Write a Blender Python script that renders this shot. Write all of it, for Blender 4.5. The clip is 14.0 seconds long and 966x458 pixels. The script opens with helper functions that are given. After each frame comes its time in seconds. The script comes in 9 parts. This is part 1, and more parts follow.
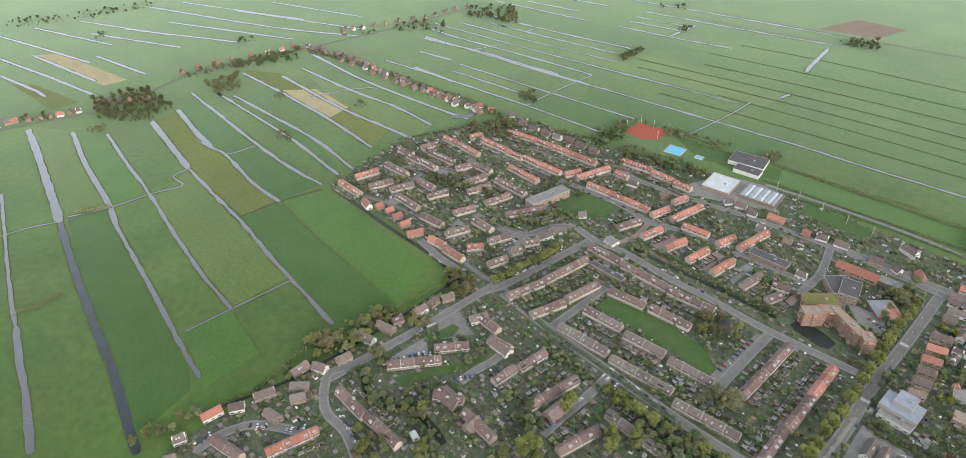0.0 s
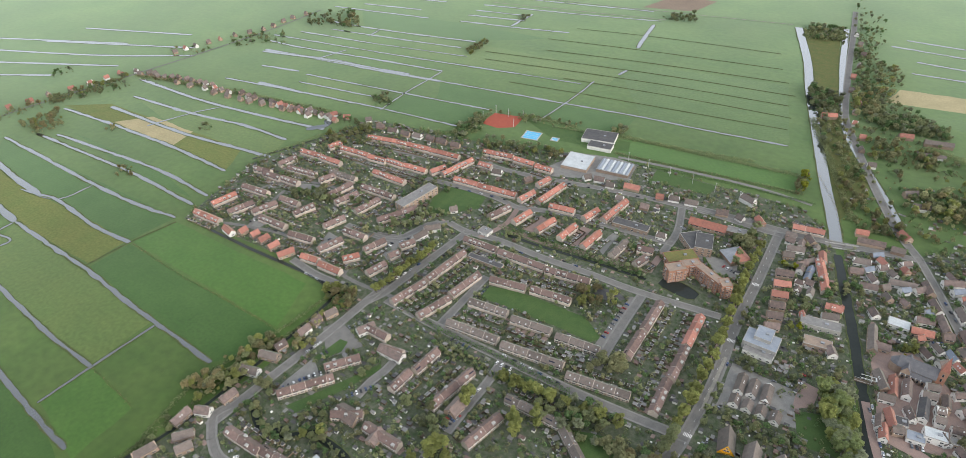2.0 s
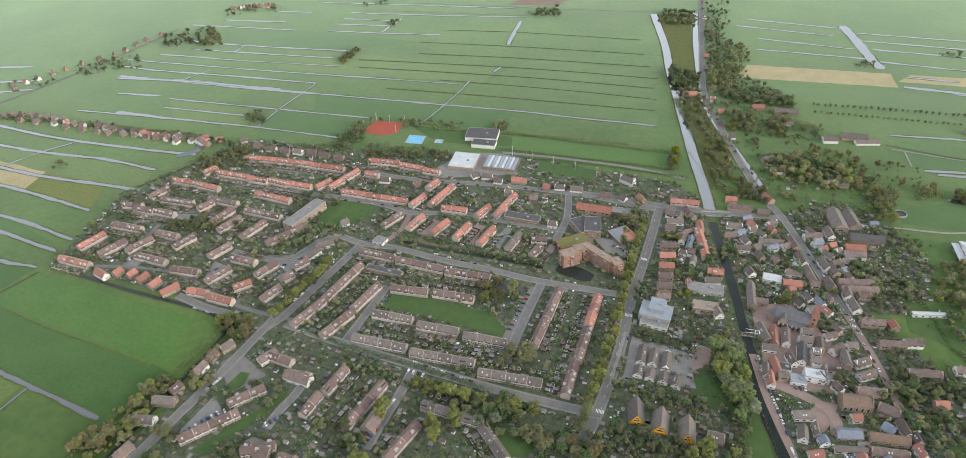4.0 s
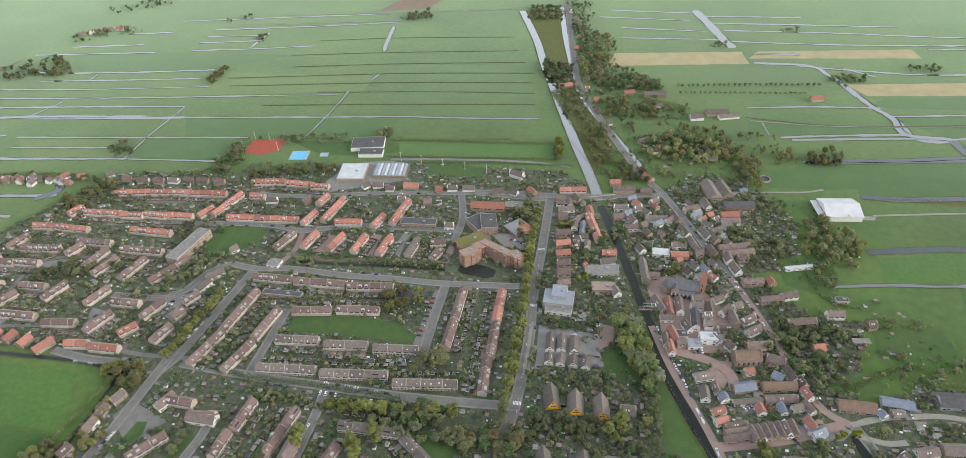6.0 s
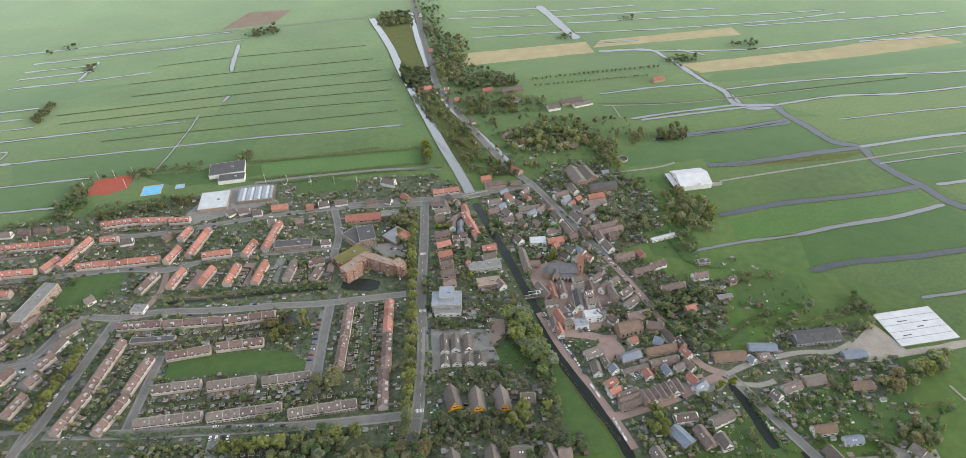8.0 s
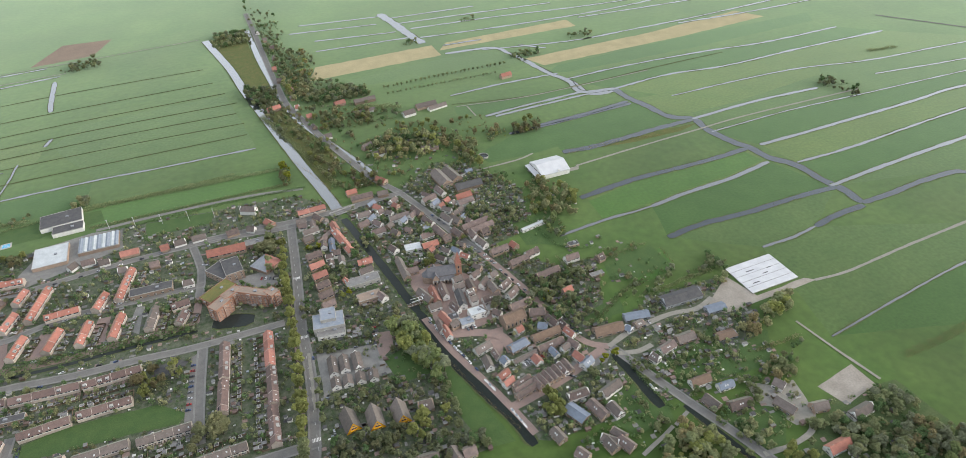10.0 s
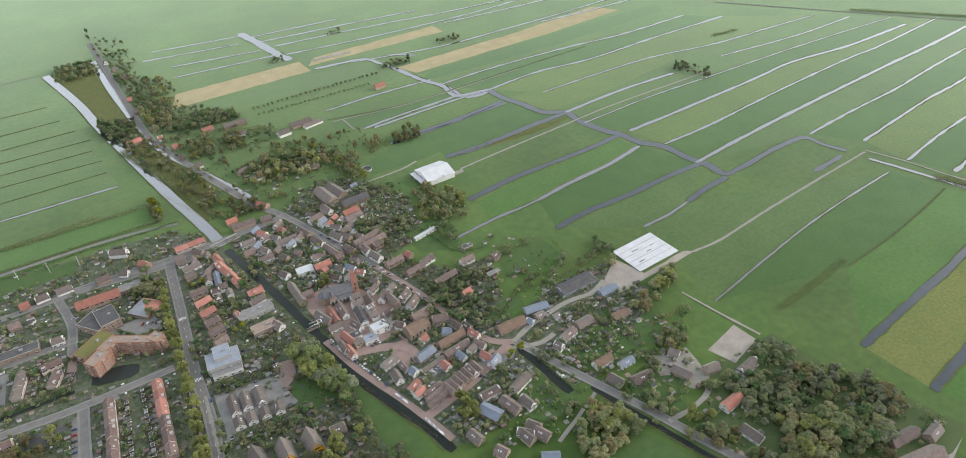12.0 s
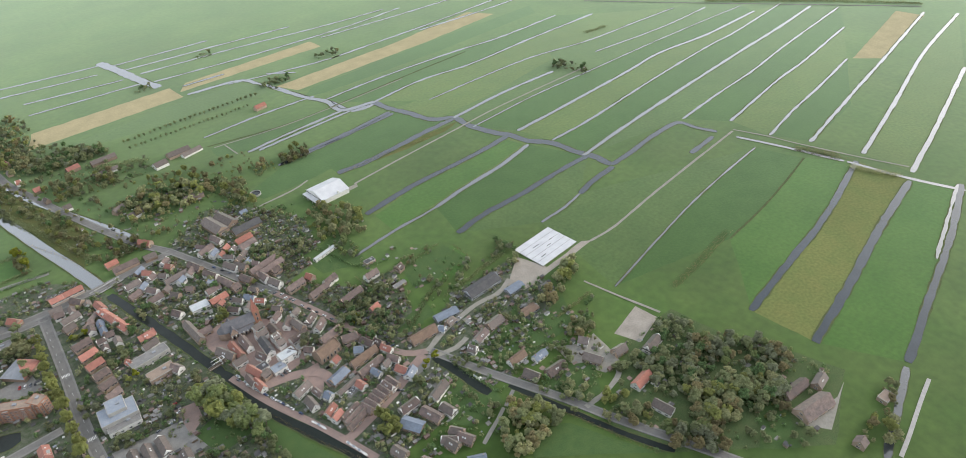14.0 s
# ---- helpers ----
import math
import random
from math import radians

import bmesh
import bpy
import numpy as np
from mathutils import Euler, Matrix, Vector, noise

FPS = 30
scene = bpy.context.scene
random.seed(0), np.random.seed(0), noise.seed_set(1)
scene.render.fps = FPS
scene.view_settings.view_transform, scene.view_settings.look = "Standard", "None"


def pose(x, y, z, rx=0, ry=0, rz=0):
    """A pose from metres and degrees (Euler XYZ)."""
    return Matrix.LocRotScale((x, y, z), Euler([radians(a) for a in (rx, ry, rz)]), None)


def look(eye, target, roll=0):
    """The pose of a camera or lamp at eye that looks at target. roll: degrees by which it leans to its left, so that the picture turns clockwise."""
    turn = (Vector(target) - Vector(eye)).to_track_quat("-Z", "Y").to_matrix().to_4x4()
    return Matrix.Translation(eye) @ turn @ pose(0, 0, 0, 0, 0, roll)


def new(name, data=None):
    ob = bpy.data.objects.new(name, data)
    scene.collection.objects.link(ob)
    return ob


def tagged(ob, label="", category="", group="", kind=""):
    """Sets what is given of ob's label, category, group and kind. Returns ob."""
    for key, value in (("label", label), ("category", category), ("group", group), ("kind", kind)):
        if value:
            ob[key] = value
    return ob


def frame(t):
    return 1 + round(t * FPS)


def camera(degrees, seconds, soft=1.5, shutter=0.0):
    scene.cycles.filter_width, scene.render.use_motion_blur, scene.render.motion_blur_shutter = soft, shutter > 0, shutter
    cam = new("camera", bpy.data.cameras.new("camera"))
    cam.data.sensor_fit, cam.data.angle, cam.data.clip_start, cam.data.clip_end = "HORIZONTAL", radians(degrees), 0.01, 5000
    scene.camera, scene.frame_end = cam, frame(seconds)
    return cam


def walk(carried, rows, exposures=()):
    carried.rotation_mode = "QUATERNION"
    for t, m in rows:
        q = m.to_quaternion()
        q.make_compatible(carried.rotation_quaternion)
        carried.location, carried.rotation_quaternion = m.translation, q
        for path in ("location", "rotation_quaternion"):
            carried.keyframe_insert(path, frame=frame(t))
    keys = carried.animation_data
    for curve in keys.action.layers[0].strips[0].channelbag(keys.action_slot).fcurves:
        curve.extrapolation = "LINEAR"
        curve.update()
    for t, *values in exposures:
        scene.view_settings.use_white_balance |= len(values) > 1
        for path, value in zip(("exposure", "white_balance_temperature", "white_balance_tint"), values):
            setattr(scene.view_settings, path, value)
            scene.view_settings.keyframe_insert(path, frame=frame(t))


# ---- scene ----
cam = camera(72.98, 14.0, soft=0.5)
PATH = [
    (0.0, pose(0, 0, 412.5, 53.880, 1.373, 45.982)),
    (0.5, pose(0, 0, 412.5, 53.775, 1.464, 43.422)),
    (1.0, pose(0, 0, 412.5, 53.679, 1.589, 39.874)),
    (1.5, pose(0, 0, 412.5, 53.573, 1.721, 35.702)),
    (2.0, pose(0, 0, 412.5, 53.483, 1.756, 32.035)),
    (2.5, pose(0, 0, 412.5, 53.425, 1.844, 28.943)),
    (3.0, pose(0, 0, 412.5, 53.414, 1.856, 26.060)),
    (5.5, pose(0, 0, 412.5, 53.340, 1.908, 12.158)),
    (6.0, pose(0, 0, 412.5, 53.328, 1.917, 9.266)),
    (6.5, pose(0, 0, 412.5, 53.350, 1.901, 6.326)),
    (7.0, pose(0, 0, 412.5, 53.341, 1.896, 3.271)),
    (7.5, pose(0, 0, 412.5, 53.301, 1.856, -0.147)),
    (8.0, pose(0, 0, 412.5, 53.300, 1.779, -3.863)),
    (8.5, pose(0, 0, 412.5, 53.305, 1.720, -7.499)),
    (9.0, pose(0, 0, 412.5, 53.302, 1.736, -11.065)),
    (11.5, pose(0, 0, 412.5, 53.517, 1.789, -26.654)),
    (12.0, pose(0, 0, 412.5, 53.581, 1.763, -29.436)),
    (12.5, pose(0, 0, 412.5, 53.660, 1.757, -32.170)),
    (13.0, pose(0, 0, 412.5, 53.743, 1.754, -34.792)),
    (13.5, pose(0, 0, 412.5, 53.844, 1.745, -37.465)),
    (14.0, pose(0, 0, 412.5, 53.910, 1.765, -40.187)),
]
walk(cam, PATH, exposures=[(0.0, 0.63), (14.0, 0.63)])

# ---- world, sun, exposure ----
world = bpy.data.worlds.new("world")
scene.world = world
world.use_nodes = True
wn, wl = world.node_tree.nodes, world.node_tree.links
sky = wn.new("ShaderNodeTexSky")
sky.sky_type, sky.sun_disc = "NISHITA", False
sky.sun_elevation, sky.sun_rotation = radians(24), radians(105)
sky.air_density, sky.dust_density, sky.ozone_density = 1.0, 4.0, 1.0
grey = wn.new("ShaderNodeHueSaturation")          # thin cloud takes the blue out of the sky
grey.inputs["Saturation"].default_value = 0.55
wl.new(sky.outputs[0], grey.inputs["Color"])
cloud = wn.new("ShaderNodeMix")                   # an even veil of cloud over it
cloud.data_type = "RGBA"
cloud.inputs["Factor"].default_value = 0.6
cloud.inputs["B"].default_value = (5.45, 5.85, 6.4, 1)
wl.new(grey.outputs[0], cloud.inputs["A"])
wl.new(cloud.outputs["Result"], wn["Background"].inputs[0])
wn["Background"].inputs[1].default_value = 0.15

sun = bpy.data.lights.new("sun", "SUN")
sun.energy, sun.angle, sun.color = 0.7, radians(12), (1.0, 0.90, 0.80)
new("sun", sun).matrix_world = look((300, -80, 140), (0, 0, 0))

# ---- materials ----
MATS = {}


def surf(name, c1, c2, scale=1.0, rough=0.85, fine=0.25, bump=0.0, vary=0.0, island=0.0, haze_sheen=0.0, spec=0.3, big=0.0, bigscale=0.006):
    """A surface whose colour wanders between c1 and c2 at two scales, in metres."""
    m = bpy.data.materials.new(name)
    m.use_nodes = True
    n, l = m.node_tree.nodes, m.node_tree.links
    p = n["Principled BSDF"]
    p.inputs["Roughness"].default_value = rough
    p.inputs["Specular IOR Level"].default_value = spec
    # distance haze put into the material: a pale green gloss at flat angles
    if haze_sheen:
        p.inputs["Sheen Weight"].default_value = haze_sheen
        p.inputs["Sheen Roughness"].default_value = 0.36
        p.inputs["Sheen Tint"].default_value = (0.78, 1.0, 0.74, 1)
    g = n.new("ShaderNodeNewGeometry")
    t1 = n.new("ShaderNodeTexNoise")
    t1.inputs["Scale"].default_value, t1.inputs["Detail"].default_value = scale, 4
    l.new(g.outputs["Position"], t1.inputs["Vector"])
    ramp = n.new("ShaderNodeMapRange")
    ramp.inputs["From Min"].default_value, ramp.inputs["From Max"].default_value = 0.3, 0.7
    l.new(t1.outputs["Fac"], ramp.inputs["Value"])
    mix = n.new("ShaderNodeMix")
    mix.data_type = "RGBA"
    mix.inputs["A"].default_value, mix.inputs["B"].default_value = (*c1, 1), (*c2, 1)
    l.new(ramp.outputs["Result"], mix.inputs["Factor"])
    t2 = n.new("ShaderNodeTexNoise")
    t2.inputs["Scale"].default_value, t2.inputs["Detail"].default_value = scale * 9, 3
    l.new(g.outputs["Position"], t2.inputs["Vector"])

    def value(source, amount, before):
        r = n.new("ShaderNodeMapRange")
        r.inputs["From Min"].default_value, r.inputs["From Max"].default_value = (0.25, 0.75) if amount[1] else (0, 1)
        r.inputs["To Min"].default_value, r.inputs["To Max"].default_value = 1 - amount[0], 1 + amount[0]
        l.new(source, r.inputs["Value"])
        x = n.new("ShaderNodeMix")
        x.data_type, x.blend_type = "RGBA", "MULTIPLY"
        x.inputs["Factor"].default_value = 1
        l.new(before, x.inputs["A"])
        l.new(r.outputs["Result"], x.inputs["B"])
        return x.outputs["Result"]

    out = value(t2.outputs["Fac"], (fine, 1), mix.outputs["Result"])
    if big:
        t3 = n.new("ShaderNodeTexNoise")
        t3.inputs["Scale"].default_value, t3.inputs["Detail"].default_value = bigscale, 2
        l.new(g.outputs["Position"], t3.inputs["Vector"])
        out = value(t3.outputs["Fac"], (big, 1), out)
    if vary:
        o = n.new("ShaderNodeObjectInfo")
        out = value(o.outputs["Random"], (vary, 0), out)
    if island:
        out = value(g.outputs["Random Per Island"], (island, 0), out)
    l.new(out, p.inputs["Base Color"])
    if bump:
        b = n.new("ShaderNodeBump")
        b.inputs["Distance"].default_value, b.inputs["Strength"].default_value = bump, 0.7
        l.new(t2.outputs["Fac"], b.inputs["Height"])
        l.new(b.outputs["Normal"], p.inputs["Normal"])
    MATS[name] = m
    return m


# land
# the strong grazing gloss on turf and yards paints haze over the far land
surf("grass", (0.050, 0.098, 0.017), (0.075, 0.119, 0.026), 0.014, 0.9, 0.18, 0.15, haze_sheen=0.90, big=0.22)
surf("grassb", (0.035, 0.085, 0.014), (0.046, 0.100, 0.019), 0.04, 0.9, 0.16, 0.15, haze_sheen=0.90, big=0.12)
surf("grassc", (0.057, 0.103, 0.026), (0.074, 0.119, 0.032), 0.03, 0.9, 0.20, 0.15, haze_sheen=0.90, big=0.15)
surf("grassd", (0.093, 0.130, 0.031), (0.077, 0.121, 0.028), 0.03, 0.9, 0.20, 0.15, haze_sheen=0.90, big=0.15)
surf("grasse", (0.047, 0.113, 0.016), (0.061, 0.129, 0.021), 0.03, 0.9, 0.16, 0.15, haze_sheen=0.90, big=0.12)
surf("lawn", (0.050, 0.096, 0.028), (0.069, 0.114, 0.034), 0.12, 0.9, 0.2, 0.1, haze_sheen=0.2)
surf("olive", (0.150, 0.160, 0.048), (0.118, 0.150, 0.042), 0.04, 0.9, 0.2, 0.15, haze_sheen=0.2, big=0.15)
surf("stubble", (0.400, 0.330, 0.190), (0.320, 0.275, 0.155), 0.05, 0.95, 0.18, 0.1, haze_sheen=0.2)
surf("soil", (0.260, 0.200, 0.150), (0.220, 0.170, 0.130), 0.05, 0.95, 0.2, 0.1)
surf("rough", (0.13, 0.125, 0.045), (0.085, 0.115, 0.035), 0.12, 0.95, 0.35, 0.2)
surf("scrub", (0.062, 0.100, 0.036), (0.085, 0.112, 0.045), 0.15, 0.95, 0.4, 0.2)
surf("yard", (0.040, 0.068, 0.026), (0.125, 0.126, 0.095), 0.26, 0.95, 0.6, 0.1, haze_sheen=0.5)
surf("bank", (0.058, 0.090, 0.030), (0.092, 0.098, 0.042), 0.2, 0.95, 0.4, 0.15)
surf("sand", (0.36, 0.325, 0.28), (0.27, 0.245, 0.21), 0.08, 0.95, 0.15, 0.05)
# hard ground
surf("asphalt", (0.150, 0.146, 0.138), (0.195, 0.188, 0.174), 0.15, 0.9, 0.12, 0.02)
surf("brickpink", (0.300, 0.215, 0.185), (0.250, 0.190, 0.168), 0.2, 0.9, 0.15, 0.02)
surf("paving", (0.24, 0.235, 0.22), (0.19, 0.185, 0.175), 0.2, 0.9, 0.15, 0.02)
surf("cycle", (0.21, 0.17, 0.15), (0.24, 0.19, 0.17), 0.2, 0.9, 0.15, 0.02)
surf("gravel", (0.30, 0.285, 0.25), (0.24, 0.23, 0.20), 0.3, 0.95, 0.2, 0.03)
surf("concrete", (0.42, 0.41, 0.38), (0.34, 0.33, 0.31), 0.3, 0.85, 0.12, 0.01)
surf("court", (0.36, 0.095, 0.060), (0.32, 0.080, 0.055), 0.2, 0.95, 0.1, 0.01)
surf("paint", (0.75, 0.75, 0.73), (0.62, 0.62, 0.60), 1.0, 0.7, 0.1)
# walls
surf("brick", (0.290, 0.215, 0.165), (0.350, 0.270, 0.210), 0.5, 0.9, 0.2, 0.02, vary=0.25)
surf("brickpale", (0.45, 0.38, 0.32), (0.54, 0.47, 0.41), 0.5, 0.9, 0.2, 0.02, vary=0.2)
surf("brickorange", (0.400, 0.220, 0.150), (0.330, 0.180, 0.125), 0.4, 0.9, 0.15, 0.02, vary=0.08)
surf("white", (0.78, 0.77, 0.74), (0.66, 0.65, 0.62), 0.5, 0.8, 0.08)
surf("yellow", (0.78, 0.42, 0.025), (0.68, 0.35, 0.02), 0.6, 0.7, 0.1)
surf("tin", (0.30, 0.32, 0.34), (0.24, 0.25, 0.27), 0.4, 0.6, 0.1)
# roofs
# tiles carry a little of the same painted haze, to lighten far roofs
surf("roof_b", (0.200, 0.138, 0.122), (0.150, 0.106, 0.096), 0.35, 0.85, 0.28, 0.04, haze_sheen=0.3, vary=0.22)
surf("roof_old", (0.200, 0.148, 0.130), (0.120, 0.098, 0.092), 0.35, 0.85, 0.3, 0.04, haze_sheen=0.3, vary=0.3)
surf("roof_d", (0.189, 0.157, 0.140), (0.140, 0.119, 0.108), 0.35, 0.85, 0.28, 0.04, haze_sheen=0.3, vary=0.22)
surf("roof_o", (0.420, 0.178, 0.132), (0.310, 0.140, 0.108), 0.35, 0.85, 0.25, 0.04, haze_sheen=0.3, vary=0.22)
surf("roof_r", (0.389, 0.178, 0.135), (0.302, 0.140, 0.113), 0.35, 0.85, 0.25, 0.04, haze_sheen=0.3, vary=0.22)
surf("roof_t", (0.225, 0.158, 0.116), (0.170, 0.122, 0.092), 0.3, 0.95, 0.25, 0.06)
surf("roof_s", (0.20, 0.235, 0.29), (0.16, 0.19, 0.235), 0.3, 0.5, 0.12)
surf("slate", (0.165, 0.165, 0.175), (0.125, 0.125, 0.135), 0.4, 0.6, 0.2, 0.03)
surf("roofgrey", (0.25, 0.245, 0.235), (0.19, 0.185, 0.18), 0.25, 0.85, 0.2)
surf("roofdark", (0.075, 0.075, 0.080), (0.11, 0.108, 0.105), 0.25, 0.85, 0.2)
surf("roofblue", (0.23, 0.265, 0.315), (0.30, 0.33, 0.37), 0.25, 0.6, 0.15)
surf("rooftan", (0.33, 0.255, 0.20), (0.26, 0.205, 0.165), 0.25, 0.85, 0.2)
surf("roofgreen", (0.14, 0.155, 0.055), (0.19, 0.165, 0.06), 0.3, 0.95, 0.3)
surf("roofwhite", (0.55, 0.58, 0.59), (0.42, 0.45, 0.46), 0.15, 0.7, 0.12)
surf("membrane", (0.600, 0.610, 0.620), (0.500, 0.510, 0.530), 0.12, 0.55, 0.05)
surf("timber", (0.15, 0.105, 0.07), (0.21, 0.175, 0.135), 0.6, 0.9, 0.3, vary=0.4)
surf("bark", (0.09, 0.07, 0.05), (0.13, 0.11, 0.085), 1.5, 0.95, 0.3)
# leaves
surf("leaf_oak", (0.213, 0.250, 0.128), (0.275, 0.299, 0.152), 0.15, 0.9, 0.2, vary=0.25, island=0.22)
surf("leaf_lime", (0.300, 0.315, 0.110), (0.250, 0.280, 0.095), 0.15, 0.9, 0.2, vary=0.25, island=0.22)
surf("leaf_autumn", (0.329, 0.323, 0.171), (0.256, 0.275, 0.146), 0.06, 0.9, 0.25, vary=0.35, island=0.22)
surf("leaf_willow", (0.210, 0.262, 0.115), (0.262, 0.306, 0.122), 0.1, 0.9, 0.2, vary=0.2, island=0.22)
surf("leaf_grey", (0.285, 0.310, 0.206), (0.222, 0.246, 0.151), 0.06, 0.9, 0.25, vary=0.3, island=0.22)
surf("leaf_yellow", (0.270, 0.280, 0.030), (0.210, 0.240, 0.030), 0.2, 0.9, 0.2, vary=0.2, island=0.4)
surf("leaf_russet", (0.305, 0.262, 0.140), (0.250, 0.226, 0.116), 0.1, 0.9, 0.25, vary=0.3, island=0.22)
surf("leaf_hedge", (0.131, 0.215, 0.089), (0.162, 0.242, 0.101), 0.2, 0.9, 0.25, island=0.4)
surf("leaf_reed", (0.260, 0.205, 0.115), (0.200, 0.175, 0.085), 0.15, 0.95, 0.25, island=0.4)


for key in [k for k in MATS if k.startswith("leaf_")]:           # light shines through leaves
    n, l = MATS[key].node_tree.nodes, MATS[key].node_tree.links
    p = n["Principled BSDF"]
    thin, both = n.new("ShaderNodeBsdfTranslucent"), n.new("ShaderNodeMixShader")
    l.new(p.inputs["Base Color"].links[0].from_socket, thin.inputs["Color"])
    both.inputs["Fac"].default_value = 0.55
    l.new(p.outputs[0], both.inputs[1])
    l.new(thin.outputs[0], both.inputs[2])
    l.new(both.outputs[0], n["Material Output"].inputs["Surface"])


def plain(name, colour, rough=0.5, metal=0.0, spec=0.5):
    m = bpy.data.materials.new(name)
    m.use_nodes = True
    p = m.node_tree.nodes["Principled BSDF"]
    p.inputs["Base Color"].default_value = (*colour, 1)
    p.inputs["Roughness"].default_value, p.inputs["Metallic"].default_value = rough, metal
    p.inputs["Specular IOR Level"].default_value = spec
    MATS[name] = m
    return m


plain("glass", (0.035, 0.042, 0.05), 0.12)
plain("tyre", (0.02, 0.02, 0.02), 0.9)
plain("solar", (0.02, 0.025, 0.045), 0.2)
plain("steel", (0.55, 0.56, 0.57), 0.4, 0.6)
plain("pool_blue", (0.10, 0.42, 0.66), 0.15)


def water_material(name, colour, power):
    """Murky water whose gloss grows as it is seen more flatly."""
    m = surf(name, colour, [c * 0.75 for c in colour], 0.05, 0.9, 0.12, spec=0.0)
    n, l = m.node_tree.nodes, m.node_tree.links
    gloss, both, lw, up = n.new("ShaderNodeBsdfGlossy"), n.new("ShaderNodeMixShader"), n.new("ShaderNodeLayerWeight"), n.new("ShaderNodeMath")
    gloss.inputs["Roughness"].default_value = 0.08
    gloss.inputs["Color"].default_value = (1.0, 1.0, 0.99, 1)
    lw.inputs["Blend"].default_value = 0.5
    up.operation = "POWER"
    up.inputs[1].default_value = power
    l.new(lw.outputs["Facing"], up.inputs[0])
    l.new(up.outputs[0], both.inputs["Fac"])
    l.new(n["Principled BSDF"].outputs[0], both.inputs[1])
    l.new(gloss.outputs[0], both.inputs[2])
    l.new(both.outputs[0], n["Material Output"].inputs["Surface"])


water_material("water", (0.060, 0.068, 0.070), 1.8)
water_material("water_broad", (0.045, 0.058, 0.068), 2.9)
water_material("water_wide", (0.040, 0.050, 0.056), 1.35)
water_material("water_dark", (0.028, 0.035, 0.032), 3.6)

# car paint: a few plain colours, picked by chance for each car
m = plain("car_paint", (0.5, 0.5, 0.5), 0.3)
n, l = m.node_tree.nodes, m.node_tree.links
o, r = n.new("ShaderNodeObjectInfo"), n.new("ShaderNodeValToRGB")
r.color_ramp.interpolation = "CONSTANT"
for at, colour in ((0.0, (0.75, 0.75, 0.75)), (0.22, (0.42, 0.43, 0.45)), (0.42, (0.16, 0.17, 0.19)), (0.60, (0.03, 0.03, 0.035)), (0.78, (0.04, 0.07, 0.16)), (0.955, (0.32, 0.03, 0.025))):
    e = r.color_ramp.elements[0] if at == 0 else r.color_ramp.elements.new(at)
    e.position, e.color = at, (*colour, 1)
l.new(o.outputs["Random"], r.inputs[0])
l.new(r.outputs[0], n["Principled BSDF"].inputs["Base Color"])


# ---- mesh helpers ----
def mesh(name, verts, faces, mats, which=None):
    me = bpy.data.meshes.new(name)
    me.from_pydata([tuple(v) for v in verts], [], [tuple(f) for f in faces])
    for mm in mats if isinstance(mats, (list, tuple)) else [mats]:
        me.materials.append(MATS[mm])
    if which is not None:
        me.polygons.foreach_set("material_index", which)
    me.update()
    return me


class Build:
    """Collects boxes and prisms, with a material each, into one mesh."""

    def __init__(self):
        self.v, self.f, self.w = [], [], []

    def add(self, verts, faces, k=0):
        b = len(self.v)
        self.v += [tuple(p) for p in verts]
        self.f += [tuple(b + i for i in f) for f in faces]
        self.w += [k] * len(faces)
        return self

    def box(self, x0, y0, z0, x1, y1, z1, k=0, top=None):
        v = [(x, y, z) for z in (z0, z1) for x, y in ((x0, y0), (x1, y0), (x1, y1), (x0, y1))]
        f = [(3, 2, 1, 0), (0, 1, 5, 4), (1, 2, 6, 5), (2, 3, 7, 6), (3, 0, 4, 7), (4, 5, 6, 7)]
        self.add(v, f, k)
        if top is not None:
            self.w[-1] = top
        return self

    def gable(self, x0, x1, w, z0, z1, k=0):
        """A body with a gable at each end, along x: eaves at z0, ridge at z1."""
        v = [(x, y, z) for x in (x0, x1) for y, z in ((-w, 0), (w, 0), (w, z0), (0, z1), (-w, z0))]
        return self.add(v, [(0, 4, 3, 2, 1), (5, 6, 7, 8, 9), (0, 1, 6, 5), (1, 2, 7, 6), (4, 0, 5, 9), (2, 3, 8, 7), (3, 4, 9, 8)], k)

    def slopes(self, x0, x1, w, z0, z1, thick=0.18, k=0, hip=0.0):
        """Two roof slabs and a ridge cap; hip pulls the ends of the ridge in."""
        for s in (-1, 1):
            a = [(x0, s * w, z0), (x1, s * w, z0), (x1 - hip, 0, z1), (x0 + hip, 0, z1)]
            v = a + [(x, y, z + thick) for x, y, z in a]
            f = [(0, 1, 2, 3), (7, 6, 5, 4), (0, 4, 5, 1), (1, 5, 6, 2), (2, 6, 7, 3), (3, 7, 4, 0)]
            self.add(v, f if s > 0 else [q[::-1] for q in f], k)
        if hip:
            for e, s in ((x0, 1), (x1, -1)):
                a = [(e, -w, z0), (e, w, z0), (e + s * hip, 0, z1)]
                v = a + [(x, y, z + thick) for x, y, z in a]
                f = [(0, 1, 2), (5, 4, 3), (0, 3, 4, 1), (1, 4, 5, 2), (2, 5, 3, 0)]
                self.add(v, f if s < 0 else [q[::-1] for q in f], k)
        return self.box(x0 + hip, -0.16, z1 + thick - 0.1, x1 - hip, 0.16, z1 + thick + 0.08, k)

    def made(self, name, mats):
        return mesh(name, self.v, self.f, mats, self.w)


